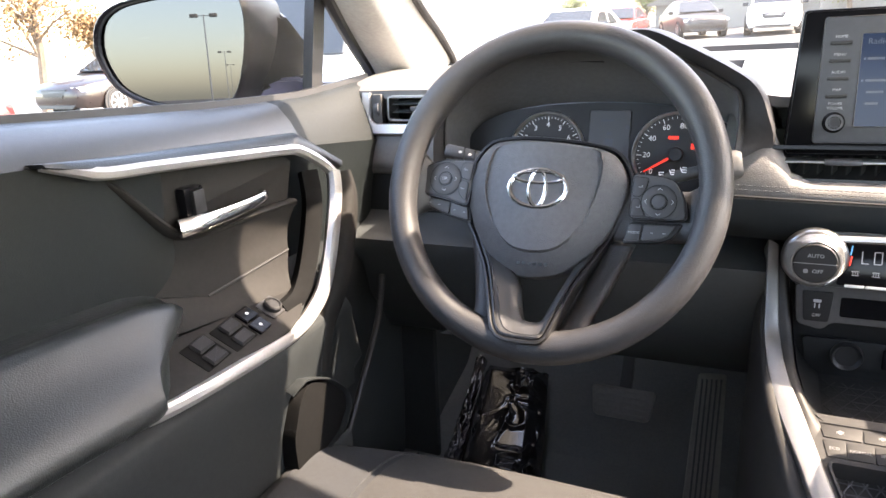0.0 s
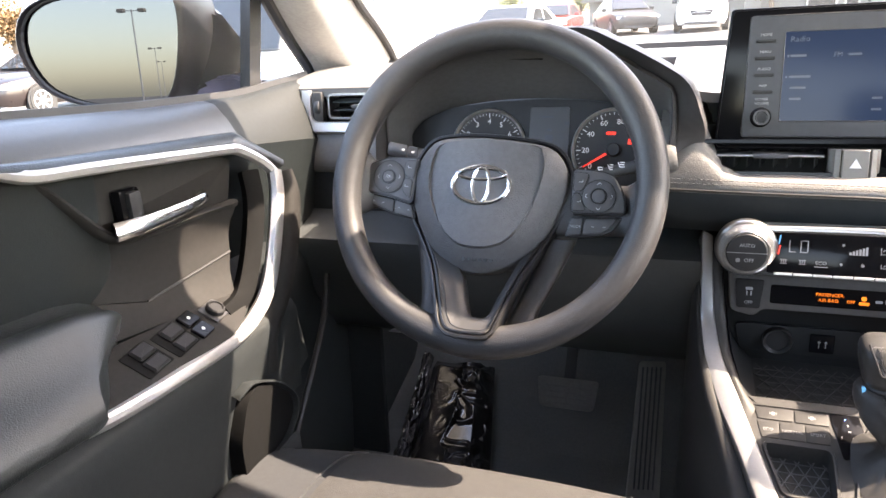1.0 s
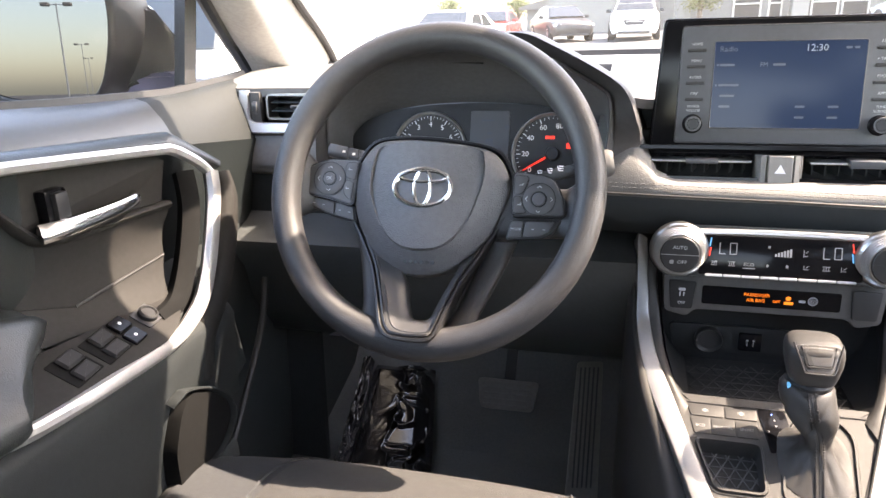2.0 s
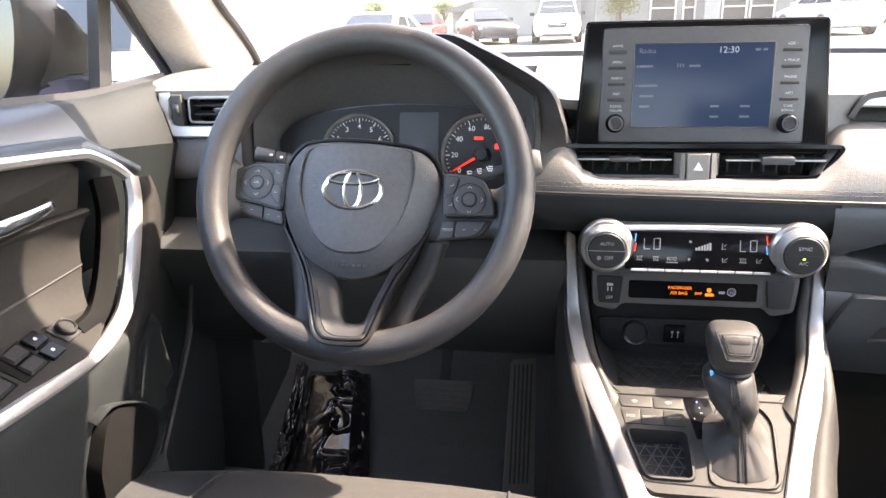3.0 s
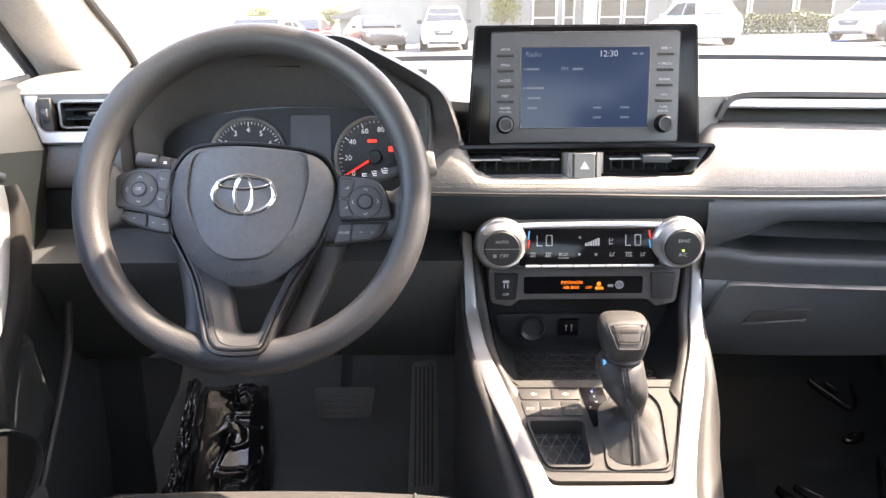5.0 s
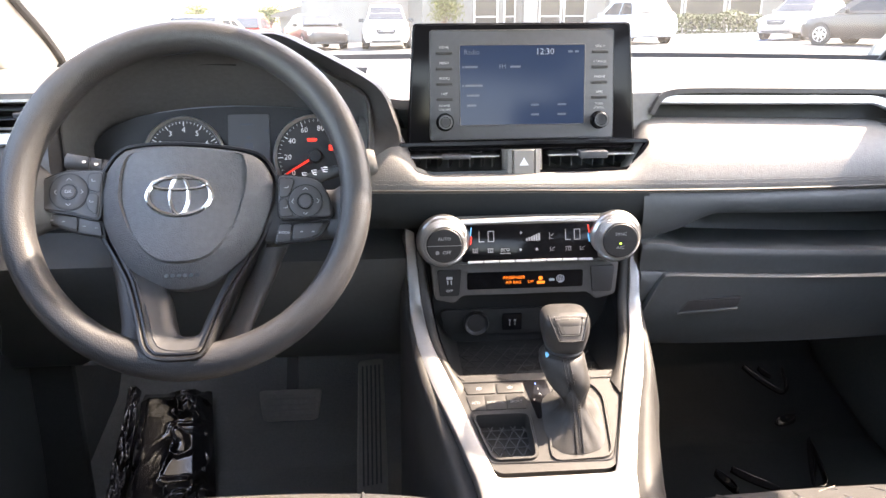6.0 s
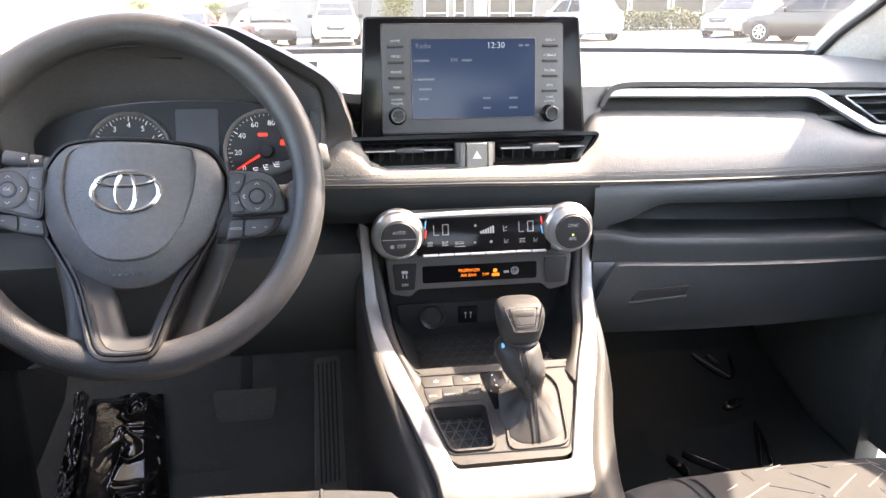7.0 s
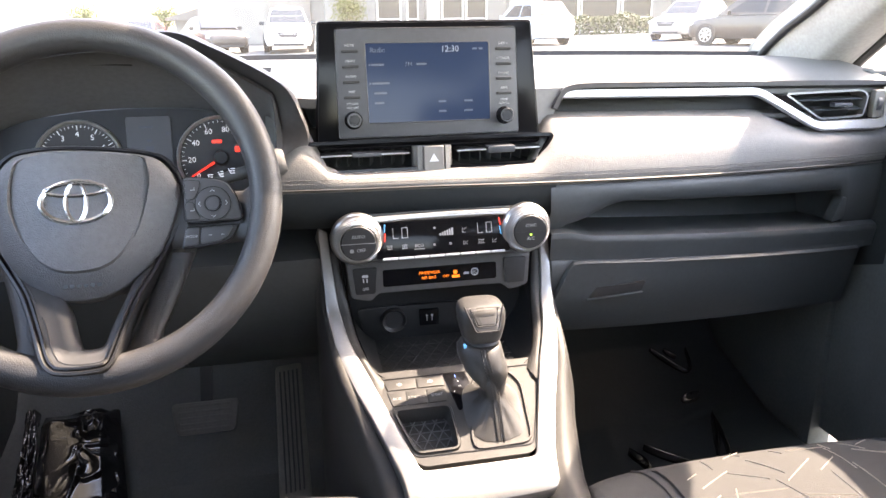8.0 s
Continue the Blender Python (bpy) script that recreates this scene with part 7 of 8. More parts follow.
    rings = [[p + Vector((-0.012, 0, 0.0)), p + Vector((0.003, 0, 0.001)), lerp(p, q, 0.3) + Vector((0.010, 0, 0.002)), lerp(p, q, 0.75) + Vector((0.011, 0, 0)), q + Vector((0.006, 0, -0.001)), q + Vector((-0.012, 0, -0.001))] for p, q in zip(a, b)]
    loft(bm, rings)
    P("cap_pad", bm, ARMREST, "grey padded cap strip", sharp=60)
    # silver trim: along under the cap, round the corner, down and back along the armrest
    run = smooth_path([(-0.688, -0.500, 1.0985), (-0.680, -0.470, 1.0890), (-0.676, -0.448, 1.0835), (-0.674, -0.40, 1.0795), (-0.671, -0.30, 1.0700), (-0.668, -0.215, 1.0615), (-0.664, -0.190, 1.0570), (-0.655, -0.160, 1.0370), (-0.647, -0.146, 1.0180)], 4)
    bm = bmesh.new()
    sweep(bm, run, lambda s: [(-0.0025 - 0.0035 * min(1, s * 6), -0.004), (-0.002 - 0.003 * min(1, s * 6), 0.003), (0.0, 0.0056), (0.002 + 0.003 * min(1, s * 6), 0.003), (0.0025 + 0.0035 * min(1, s * 6), -0.004)], (1, -0.15, 0.25))
    P("silver_trim", bm, SILVER, "satin silver trim strip")
    bm = bmesh.new()
    run2 = smooth_path([(-0.648, -0.148, 1.024), (-0.642, -0.158, 0.995), (-0.634, -0.190, 0.940), (-0.628, -0.222, 0.900), (-0.624, -0.255, 0.882), (-0.621, -0.300, 0.873), (-0.619, -0.40, 0.877), (-0.620, -0.470, 0.881), (-0.626, -0.500, 0.882)], 5)
    def sec2(s):
        k = 1 - 0.30 * max(0, s - 0.5) * 2
        return [(-0.0085 * k, -0.006), (-0.0075 * k, 0.003), (-0.002, 0.0062), (0.003 * k, 0.0062), (0.0080 * k, 0.002), (0.0085 * k, -0.006)]
    sweep(bm, run2, sec2, lambda s: (0.80 - 0.25 * s, -0.55 + 0.45 * s, 0.20 + 0.55 * s))
    P("silver_trim", bm, SILVER, "satin silver trim along the pull handle")
    # pull-handle post behind the silver, facing the dash
    bm = bmesh.new()
    post = smooth_path([(-0.650, -0.128, 1.018), (-0.640, -0.134, 0.985), (-0.632, -0.165, 0.930), (-0.628, -0.200, 0.885), (-0.630, -0.230, 0.850), (-0.632, -0.24, 0.80)], 5)
    sweep(bm, post, [(-0.014, -0.016), (-0.014, 0.004), (-0.008, 0.010), (0.008, 0.009), (0.014, 0.003), (0.014, -0.016)], (0.85, 0.25, 0.3))
    P("pull_post", bm, DOOR_LIT, "grey pull-handle post", sharp=60)
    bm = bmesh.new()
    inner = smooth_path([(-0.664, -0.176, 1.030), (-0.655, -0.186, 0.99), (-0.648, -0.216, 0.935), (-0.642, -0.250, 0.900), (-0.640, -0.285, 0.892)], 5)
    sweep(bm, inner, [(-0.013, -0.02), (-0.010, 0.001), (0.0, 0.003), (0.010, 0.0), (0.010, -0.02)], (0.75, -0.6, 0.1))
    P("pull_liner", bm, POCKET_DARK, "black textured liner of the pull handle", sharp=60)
    # recess round the handle: back plate, a raised lip below it, and the smooth face down to the switches
    lip = smooth_path([(-0.700, -0.440, 1.078), (-0.695, -0.418, 1.055), (-0.690, -0.384, 1.016), (-0.687, -0.366, 1.003), (-0.681, -0.335, 0.9985), (-0.674, -0.26, 0.9985), (-0.667, -0.205, 0.998)], 5)
    bm = bmesh.new()
    sweep(bm, lip, [(-0.006, -0.010), (-0.004, 0.000), (0.000, 0.0022), (0.003, 0.000), (0.004, -0.010)], (1, -0.1, 0.3))
    P("recess_lip", bm, DOOR_LIT, "soft grey lip under the handle", sharp=60)
    bm = bmesh.new()
    vs = [bm.verts.new(p) for p in ((-0.702, -0.440, 1.078), (-0.700, -0.384, 1.016), (-0.700, -0.360, 1.002), (-0.692, -0.26, 1.000), (-0.680, -0.205, 1.000), (-0.676, -0.195, 1.045), (-0.684, -0.23, 1.066), (-0.694, -0.33, 1.074))]
    bm.faces.new(vs)
    P("recess_back", bm, DOOR_LIT, "grey recess behind the handle")
    bm = bmesh.new()
    top_e = [(-0.7015, -0.374, 1.004), (-0.682, -0.335, 0.997), (-0.675, -0.26, 0.997), (-0.668, -0.205, 0.996)]
    mid_e = [(-0.7075, -0.400, 0.945), (-0.690, -0.345, 0.928), (-0.681, -0.285, 0.936), (-0.670, -0.228, 0.945)]
    low_e = [(-0.680, -0.440, 0.9165), (-0.667, -0.345, 0.9088), (-0.6625, -0.290, 0.9062), (-0.656, -0.248, 0.9030)]
    rows = [[lerp(Vector(p), Vector(q), k / 5) + Vector((-0.006 * math.sin(math.pi * k / 5), 0, 0)) for k in range(6)] for p, q in zip(top_e, mid_e)]
    loft(bm, rows, False)
    P("upper_bolster", bm, DOOR_LIT, "smooth grey panel under the handle", sharp=60)
    bm = bmesh.new()
    rows = [[lerp(Vector(p), Vector(q), k / 4) + Vector((-0.003 * math.sin(math.pi * k / 4), 0, -0.001)) for k in range(5)] for p, q in zip(mid_e, low_e)]
    loft(bm, rows, False)
    P("lower_bolster", bm, DOOR_LIT, "smooth grey panel above the switches", sharp=60)
    bm = bmesh.new()
    tube(bm, [Vector(p) + Vector((0.0005, 0, 0)) for p in mid_e[1:]], 0.0014, 6)
    P("bolster_seam", bm, BLACK, "thin dark seam")
    # door handle
    bm = bmesh.new()
    box(bm, (-0.692, -0.346, 1.029), (0.016, 0.027, 0.038), 0.004)
    cup = P("lock_housing", bm, GLOSS, "glossy black lock housing")
    bm = bmesh.new()
    box(bm, (-0.684, -0.345, 1.032), (0.012, 0.016, 0.026), 0.003)
    P("lock_lever", bm, BLACK, "black lock lever", cup)
    bm = bmesh.new()
    hp = smooth_path([(-0.684, -0.374, 1.011), (-0.677, -0.350, 1.0115), (-0.673, -0.31, 1.0125), (-0.672, -0.275, 1.0142), (-0.676, -0.250, 1.0160), (-0.686, -0.242, 1.0165)], 5)
    sweep(bm, hp, lambda s: [(a * (1 - 0.45 * s), b) for a, b in oval(0.0100, 0.005, 14, 0.8)], (1, 0.05, 0.25))
    P("door_handle", bm, CHROME_SATIN, "satin chrome door handle")
    # armrest: a ridge along the door, a hollowed face and a rounded end that falls back from the switches
    arm_z = lambda y: spline1((-1.0, -0.579, -0.506, -0.446, -0.414, -0.385), (0.985, 0.964, 0.959, 0.954, 0.946, 0.932), y)
    arm_b = lambda y: spline1((-1.0, -0.61, -0.49, -0.40), (0.893, 0.886, 0.878, 0.874), y)
    arm_end = lambda x: spline1((-0.706, -0.676, -0.660, -0.645, -0.630, -0.618, -0.610), (-0.388, -0.392, -0.418, -0.450, -0.474, -0.486, -0.490), x)
    prof = [(-0.706, -0.10), (-0.692, 0.0), (-0.681, -0.045), (-0.672, -0.035), (-0.665, 0.05), (-0.658, 0.17), (-0.649, 0.30), (-0.640, 0.41), (-0.631, 0.50), (-0.622, 0.60), (-0.614, 0.72), (-0.6105, 0.84), (-0.6115, 0.94), (-0.618, 1.0), (-0.66, 1.04), (-0.704, 1.0)]
    bm = bmesh.new()
    rings = []
    for s in list(np.linspace(0, 0.8, 17)) + list(np.linspace(0.83, 0.98, 8)) + [0.99, 0.997, 1.0, 1.002]:
        ring = []
        for x, d in prof:
            y = lerp(-1.0, arm_end(x), s)
            ring.append(Vector((x, y, lerp(arm_z(y), arm_b(y), d))))
        tuck = max(0.0, (s - 0.975) / 0.027)
        c = sum(ring, Vector()) / len(ring)
        rings.append([lerp(p, Vector((p.x - 0.004, p.y, c.z)), 0.16 * tuck ** 2.5) for p in ring])
    loft(bm, rings)
    P("armrest", bm, ARMREST, "padded dark leatherette armrest", sharp=60)
    # switch panel, sloping down towards the seat edge
    def on_sw(x, y, out=0.0):
        n = Vector((0.51, 0, 0.86)).normalized()
        return Vector((x, y, 0.509 - 0.6 * x)) + n * out
    bm = bmesh.new()
    q = [(-0.674, -0.436), (-0.666, -0.345), (-0.662, -0.290), (-0.656, -0.250), (-0.640, -0.250), (-0.626, -0.275), (-0.618, -0.310), (-0.620, -0.400), (-0.619, -0.494), (-0.630, -0.488), (-0.645, -0.475), (-0.660, -0.458)]
    prism(bm, rounded([on_sw(x, y) for x, y in q], 0.006, 2), (-0.006, 0, -0.010), 0.0015)
    P("switch_panel", bm, DOOR_LIT, "grey window switch panel")
    nrm = Vector((0.51, 0, 0.86)).normalized()
    def sw(c, along, w, h, out, mat, nm, lab, bev=0.0012, low=0.0):
        ax = Vector(along).normalized()
        ay = nrm.cross(ax).normalized()
        bm = bmesh.new()
        m4 = frame_of(on_sw(*c, low), ax, ay)
        plate(bm, m4, w, h, out, 0.002, bev)
        return P(nm, bm, mat, lab), m4
    run_y = (-0.006, 0.06, 0.0036)
    for c in ((-0.645, -0.405), (-0.6465, -0.362)):
        sw(c, run_y, 0.038, 0.036, 0.0008, POCKET_DARK, "switch_well", "black recessed switch well", 0.0003)
        for dx in (-0.0078, 0.0078):
            sw((c[0] + dx, c[1] + 0.003), run_y, 0.024, 0.0158, 0.0046, SWITCH, "window_switch", "dark window switch", 0.002)
    for dx in (-0.0085, 0.0085):
        sw((-0.6478 + dx, -0.3305), run_y, 0.021, 0.0175, 0.0040, GLOSS, "lock_switch", "black lock switch", 0.001)
        sw((-0.6478 + dx, -0.3305), run_y, 0.0036, 0.0036, 0.0044, WHITE, "switch_mark", "white printed mark", 0)
    sw((-0.650, -0.295), run_y, 0.030, 0.026, 0.0018, BLACK, "mirror_switch_base", "black base of the mirror switch", 0.0006)
    bm = bmesh.new()
    lathe(bm, [(0.0005, 0.001), (0.0105, 0.001), (0.0105, 0.006), (0.0095, 0.0072), (0.0080, 0.0076), (0.0070, 0.0060), (0.0005, 0.0060)], frame_of(on_sw(-0.650, -0.295), (0, 1, 0), nrm.cross(Vector((0, 1, 0)))), 28)
    P("mirror_switch", bm, SWITCH, "round mirror switch")
    # map pocket
    bm = bmesh.new()
    rings = []
    for s in np.linspace(0, 1, 14):
        y = lerp(-0.98, -0.225, s)
        zt = 0.69 + 0.02 * max(0, (s - 0.62) / 0.38) ** 1.5
        rings.append([(-0.630, y, zt - 0.012), (-0.615, y, zt), (-0.610, y, zt - 0.006), (-0.608, y, 0.62), (-0.612, y, 0.46)])
    loft(bm, rings, False)
    P("pocket_front", bm, DOOR_LOW, "dark door pocket", sharp=60)
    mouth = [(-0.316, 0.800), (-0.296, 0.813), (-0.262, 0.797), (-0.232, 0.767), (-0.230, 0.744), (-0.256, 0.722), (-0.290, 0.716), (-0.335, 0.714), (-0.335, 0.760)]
    # solid slab, coloured near-black in place of the shade inside the pocket
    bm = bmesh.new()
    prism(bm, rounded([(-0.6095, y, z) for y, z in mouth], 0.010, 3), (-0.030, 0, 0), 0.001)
    P("pocket_mouth_shade", bm, POCKET_DARK, "near-black slab for the shade in the door pocket's mouth")
    bm = bmesh.new()
    sweep(bm, smooth_path([(-0.614, -0.322, 0.808), (-0.610, -0.312, 0.815), (-0.607, -0.298, 0.818), (-0.606, -0.260, 0.799), (-0.606, -0.229, 0.768), (-0.606, -0.226, 0.742), (-0.606, -0.252, 0.719), (-0.606, -0.284, 0.716), (-0.606, -0.345, 0.712), (-0.607, -0.50, 0.712)], 5), [(-0.0016, -0.012), (-0.0015, -0.001), (-0.0008, 0.0004), (0.0008, 0.0004), (0.0015, -0.001), (0.0016, -0.012)], (1, 0.1, 0.1))
    P("pocket_rim", bm, DOOR_LOW, "grey moulded pocket rim", sharp=60)
    bm = bmesh.new()
    tube(bm, smooth_path([(-0.668, -0.020, 0.84), (-0.663, -0.050, 0.785), (-0.660, -0.085, 0.745), (-0.660, -0.116, 0.709), (-0.660, -0.168, 0.649), (-0.662, -0.25, 0.560)], 5), 0.005, 8)
    P("weatherstrip", bm, RUBBER, "black rubber weatherstrip")
    # window glass line seal, division bar, quarter pane frame
    bm = bmesh.new()
    sweep(bm, [(-0.756, y, sill_z(y) + 0.003) for y in np.linspace(-0.98, 0.13, 40)], [(-0.006, -0.004), (-0.006, 0.005), (0.004, 0.005), (0.006, -0.004)], (0, 0, 1))
    P("glass_seal", bm, RUBBER, "black rubber glass seal")
    bm = bmesh.new()
    sweep(bm, [(-0.762, -0.012, 1.095), (-0.762, 0.022, 1.235), (-0.75, 0.03, 1.28)], [(-0.013, -0.010), (-0.013, 0.006), (0.013, 0.006), (0.013, -0.010)], (1, 0, 0))
    P("division_bar", bm, RUBBER, "black bar between the panes")
    bm = bmesh.new()
    grid(bm, lambda u, v: (lerp(-0.772, -0.70, v), lerp(-0.98, 0.20, u), lerp(1.08, 1.47, v)), 4, 2)
    g = P("window_pane", bm, SIDE_GLASS, "clear side window")
    g.visible_shadow = False
    return root


CHROME_SATIN = material("satin_chrome", (0.70, 0.70, 0.70), 0.2, metal=1.0, var=0.03)


def build_right_door():
    root = thing("car_door", (0.74, -0.3, 0.45), "closed passenger's door with grey panel", "car door")
    bm = bmesh.new()
    rings = []
    for y in np.linspace(-0.98, 0.110, 26):
        b = min(0.105, 0.45 * max(0, y + 0.22))
        rings.append([(0.80, y, 1.08), (0.757 + b * 0.3, y, 1.108), (0.728 + b * 0.4, y, 1.103), (0.705 + b * 0.5, y, 1.06), (0.700 + b * 0.5, y, 0.95), (0.64 + b, y, 0.87), (0.635 + b, y, 0.70), (0.645 + b, y, 0.45)])
    loft(bm, rings, False)
    part("inner_panel", local(root, bm), KICK, root, "dark inner panel", sharp=50)
    bm = bmesh.new()
    box(bm, (0.80, -0.44, 0.78), (0.05, 1.10, 0.62), 0.02)
    part("outer_skin", local(root, bm), BODY_PAINT, root)
    bm = bmesh.new()
    grid(bm, lambda u, v: (lerp(0.772, 0.70, v), lerp(-0.98, 0.20, u), lerp(1.10, 1.47, v)), 4, 2)
    g = part("window_pane", local(root, bm), SIDE_GLASS, root, "clear side window")
    g.visible_shadow = False


MIRROR_N = Vector((0.225, -0.974, 0.042)).normalized()


def build_mirror():
    root = thing("wing_mirror", (-0.88, 0.0, 1.08), "dark door mirror housing on a violet-grey foot", "wing mirror")
    n = MIRROR_N
    ax = Vector((0, 0, 1)).cross(n).normalized() * -1
    if ax.x < 0:
        ax = -ax
    up = n.cross(ax).normalized()
    if up.z < 0:
        up = -up
    c = Vector((-0.918, -0.108, 1.168))

    def at(u, v, w=0.0):
        return c + ax * u + up * v + n * w
    shape = [(-0.098, 0.005), (-0.092, 0.040), (-0.066, 0.060), (-0.02, 0.068), (0.05, 0.072), (0.084, 0.070), (0.099, 0.058), (0.100, 0.020), (0.088, -0.030), (0.072, -0.056), (0.052, -0.064), (0.0, -0.062), (-0.045, -0.052), (-0.080, -0.032)]
    base = smooth_path([(u, v, 0) for u, v in shape], 3, True)

    def ring(s, w, du=0.0, dv=0.0):
        return [at(p.x * s + du, p.y * s + dv, w) for p in base]
    bm = bmesh.new()
    bm.faces.new([bm.verts.new(p) for p in ring(1.13, 0.0012)])
    bmesh.ops.solidify(bm, geom=bm.faces[:], thickness=0.003)
    part("mirror_glass", local(root, bm), MIRROR, root, "silvered mirror glass", 20)
    bm = bmesh.new()
    loft(bm, [ring(1.12, -0.004), ring(1.135, 0.008), ring(1.155, 0.013), ring(1.185, 0.010), ring(1.20, 0.0), ring(1.18, -0.03, 0.005), ring(1.05, -0.085, 0.02, 0.004), ring(0.75, -0.13, 0.03, 0.006), ring(0.3, -0.15, 0.04, 0.006)], True, True)
    part("housing", local(root, bm), MIRROR_BODY, root, "dark mirror housing", 60)
    bm = bmesh.new()
    tube(bm, ring(1.132, 0.004), 0.0026, 8, True)
    part("glass_rim", local(root, bm), RUBBER, root, "black rim round the glass")
    # inboard shell and the foot on the door
    bm = bmesh.new()
    loft(bm, [[(-0.830, -0.050, 1.110), (-0.830, -0.055, 1.235), (-0.88, 0.0, 1.250), (-0.90, 0.03, 1.11)], [(-0.795, 0.03, 1.132), (-0.808, 0.005, 1.215), (-0.85, 0.05, 1.225), (-0.86, 0.07, 1.12)], [(-0.788, 0.045, 1.136), (-0.792, 0.035, 1.17), (-0.82, 0.06, 1.17), (-0.82, 0.07, 1.13)]])
    bmesh.ops.bevel(bm, geom=bm.edges[:], offset=0.006, segments=2, affect="EDGES")
    part("inboard_shell", local(root, bm), MIRROR_BODY, root, "dark inboard end of the housing", 40)
    bm = bmesh.new()
    loft(bm, [[(-0.872, -0.045, 1.085), (-0.850, -0.05, 1.128), (-0.85, 0.05, 1.130), (-0.87, 0.06, 1.08)], [(-0.79, 0.005, 1.085), (-0.79, 0.00, 1.128), (-0.79, 0.07, 1.13), (-0.79, 0.08, 1.08)], [(-0.765, 0.015, 1.085), (-0.765, 0.012, 1.112), (-0.765, 0.07, 1.11), (-0.765, 0.08, 1.08)]])
    bmesh.ops.bevel(bm, geom=bm.edges[:], offset=0.005, segments=2, affect="EDGES")
    part("foot", local(root, bm), BODY_PAINT, root, "violet-grey painted foot", 60)


# ---- outside ----
def ground_z(x, y):
    return -0.05 + (0.030 if x < 0 else 0.0135) * max(-60, min(60, x)) + 0.0083 * max(-60, min(80, y))


ASPHALT = material("pale_asphalt", (0.105, 0.101, 0.097), 0.9, var=0.25, noise_size=1.2)
PAINT_LINE = material("white_road_paint", (0.70, 0.70, 0.68), 0.8, var=0.1)
PAINT_BLUE = material("blue_road_paint", (0.10, 0.22, 0.50), 0.8, var=0.15)
KERB = material("concrete_kerb", (0.42, 0.41, 0.39), 0.9, var=0.15, noise_size=0.4)
STUCCO = material("greige_stucco", (0.22, 0.212, 0.195), 0.9, var=0.08, noise_size=0.8)
STONE = material("taupe_wall_panel", (0.22, 0.20, 0.18), 0.85, var=0.1, noise_size=0.6)
SHOP_GLASS = material("dark_shop_glass", (0.04, 0.045, 0.045), 0.06, var=0.0, spec=0.25)
TYRE = material("tyre_rubber", (0.025, 0.025, 0.025), 0.8)
WHEEL_RIM = material("alloy_rim", (0.62, 0.62, 0.63), 0.3, metal=0.8, var=0.03)
CAR_GLASS = material("tinted_car_glass", (0.02, 0.025, 0.03), 0.05, var=0.0, spec=0.3)
LAMP_GLASS = material("lamp_glass", (0.75, 0.76, 0.78), 0.12, var=0.0)
TAIL = material("tail_lamp_red", (0.45, 0.02, 0.02), 0.2, var=0.0)
BARK = material("grey_bark", (0.16, 0.12, 0.09), 0.9, var=0.2, grain=0.6, grain_size=0.03)
STEEL = material("grey_steel_pole", (0.45, 0.45, 0.46), 0.4, metal=0.6)
PAINTS = {
    "white": material("white_car_paint", (0.80, 0.80, 0.80), 0.25, coat=0.35, var=0.02),
    "black": material("black_car_paint", (0.022, 0.021, 0.022), 0.25, coat=0.35, var=0.05),
    "brown": material("dark_brown_car_paint", (0.018, 0.012, 0.011), 0.3, coat=0.35, var=0.05),
    "red": material("maroon_car_paint", (0.22, 0.035, 0.03), 0.25, coat=0.35, var=0.05),
    "silver": material("silver_car_paint", (0.30, 0.29, 0.28), 0.32, metal=0.3, coat=0.35, var=0.03),
    "grey": material("dark_grey_car_paint", (0.040, 0.037, 0.035), 0.32, metal=0.2, coat=0.15, var=0.04),
    "blue": material("pale_blue_car_paint", (0.40, 0.48, 0.58), 0.28, metal=0.2, coat=0.35, var=0.04),
}


def leaf_material(name, c):
    m = material(name, c, 0.7, var=0.35, noise_size=0.5)
    return m


def build_ground():
    bm = bmesh.new()
    e = [-900, -200, -60, -30, -15, -6, 0, 6, 15, 30, 60, 80, 200, 900]
    vs = [[bm.verts.new((x, y, ground_z(x, y))) for y in e] for x in e]
    for i in range(len(e) - 1):
        for j in range(len(e) - 1):
            bm.faces.new((vs[i][j], vs[i + 1][j], vs[i + 1][j + 1], vs[i][j + 1]))
    tagged(part("ground", bm, ASPHALT), "pale sunlit asphalt of a car lot", "ground", kind="structure")


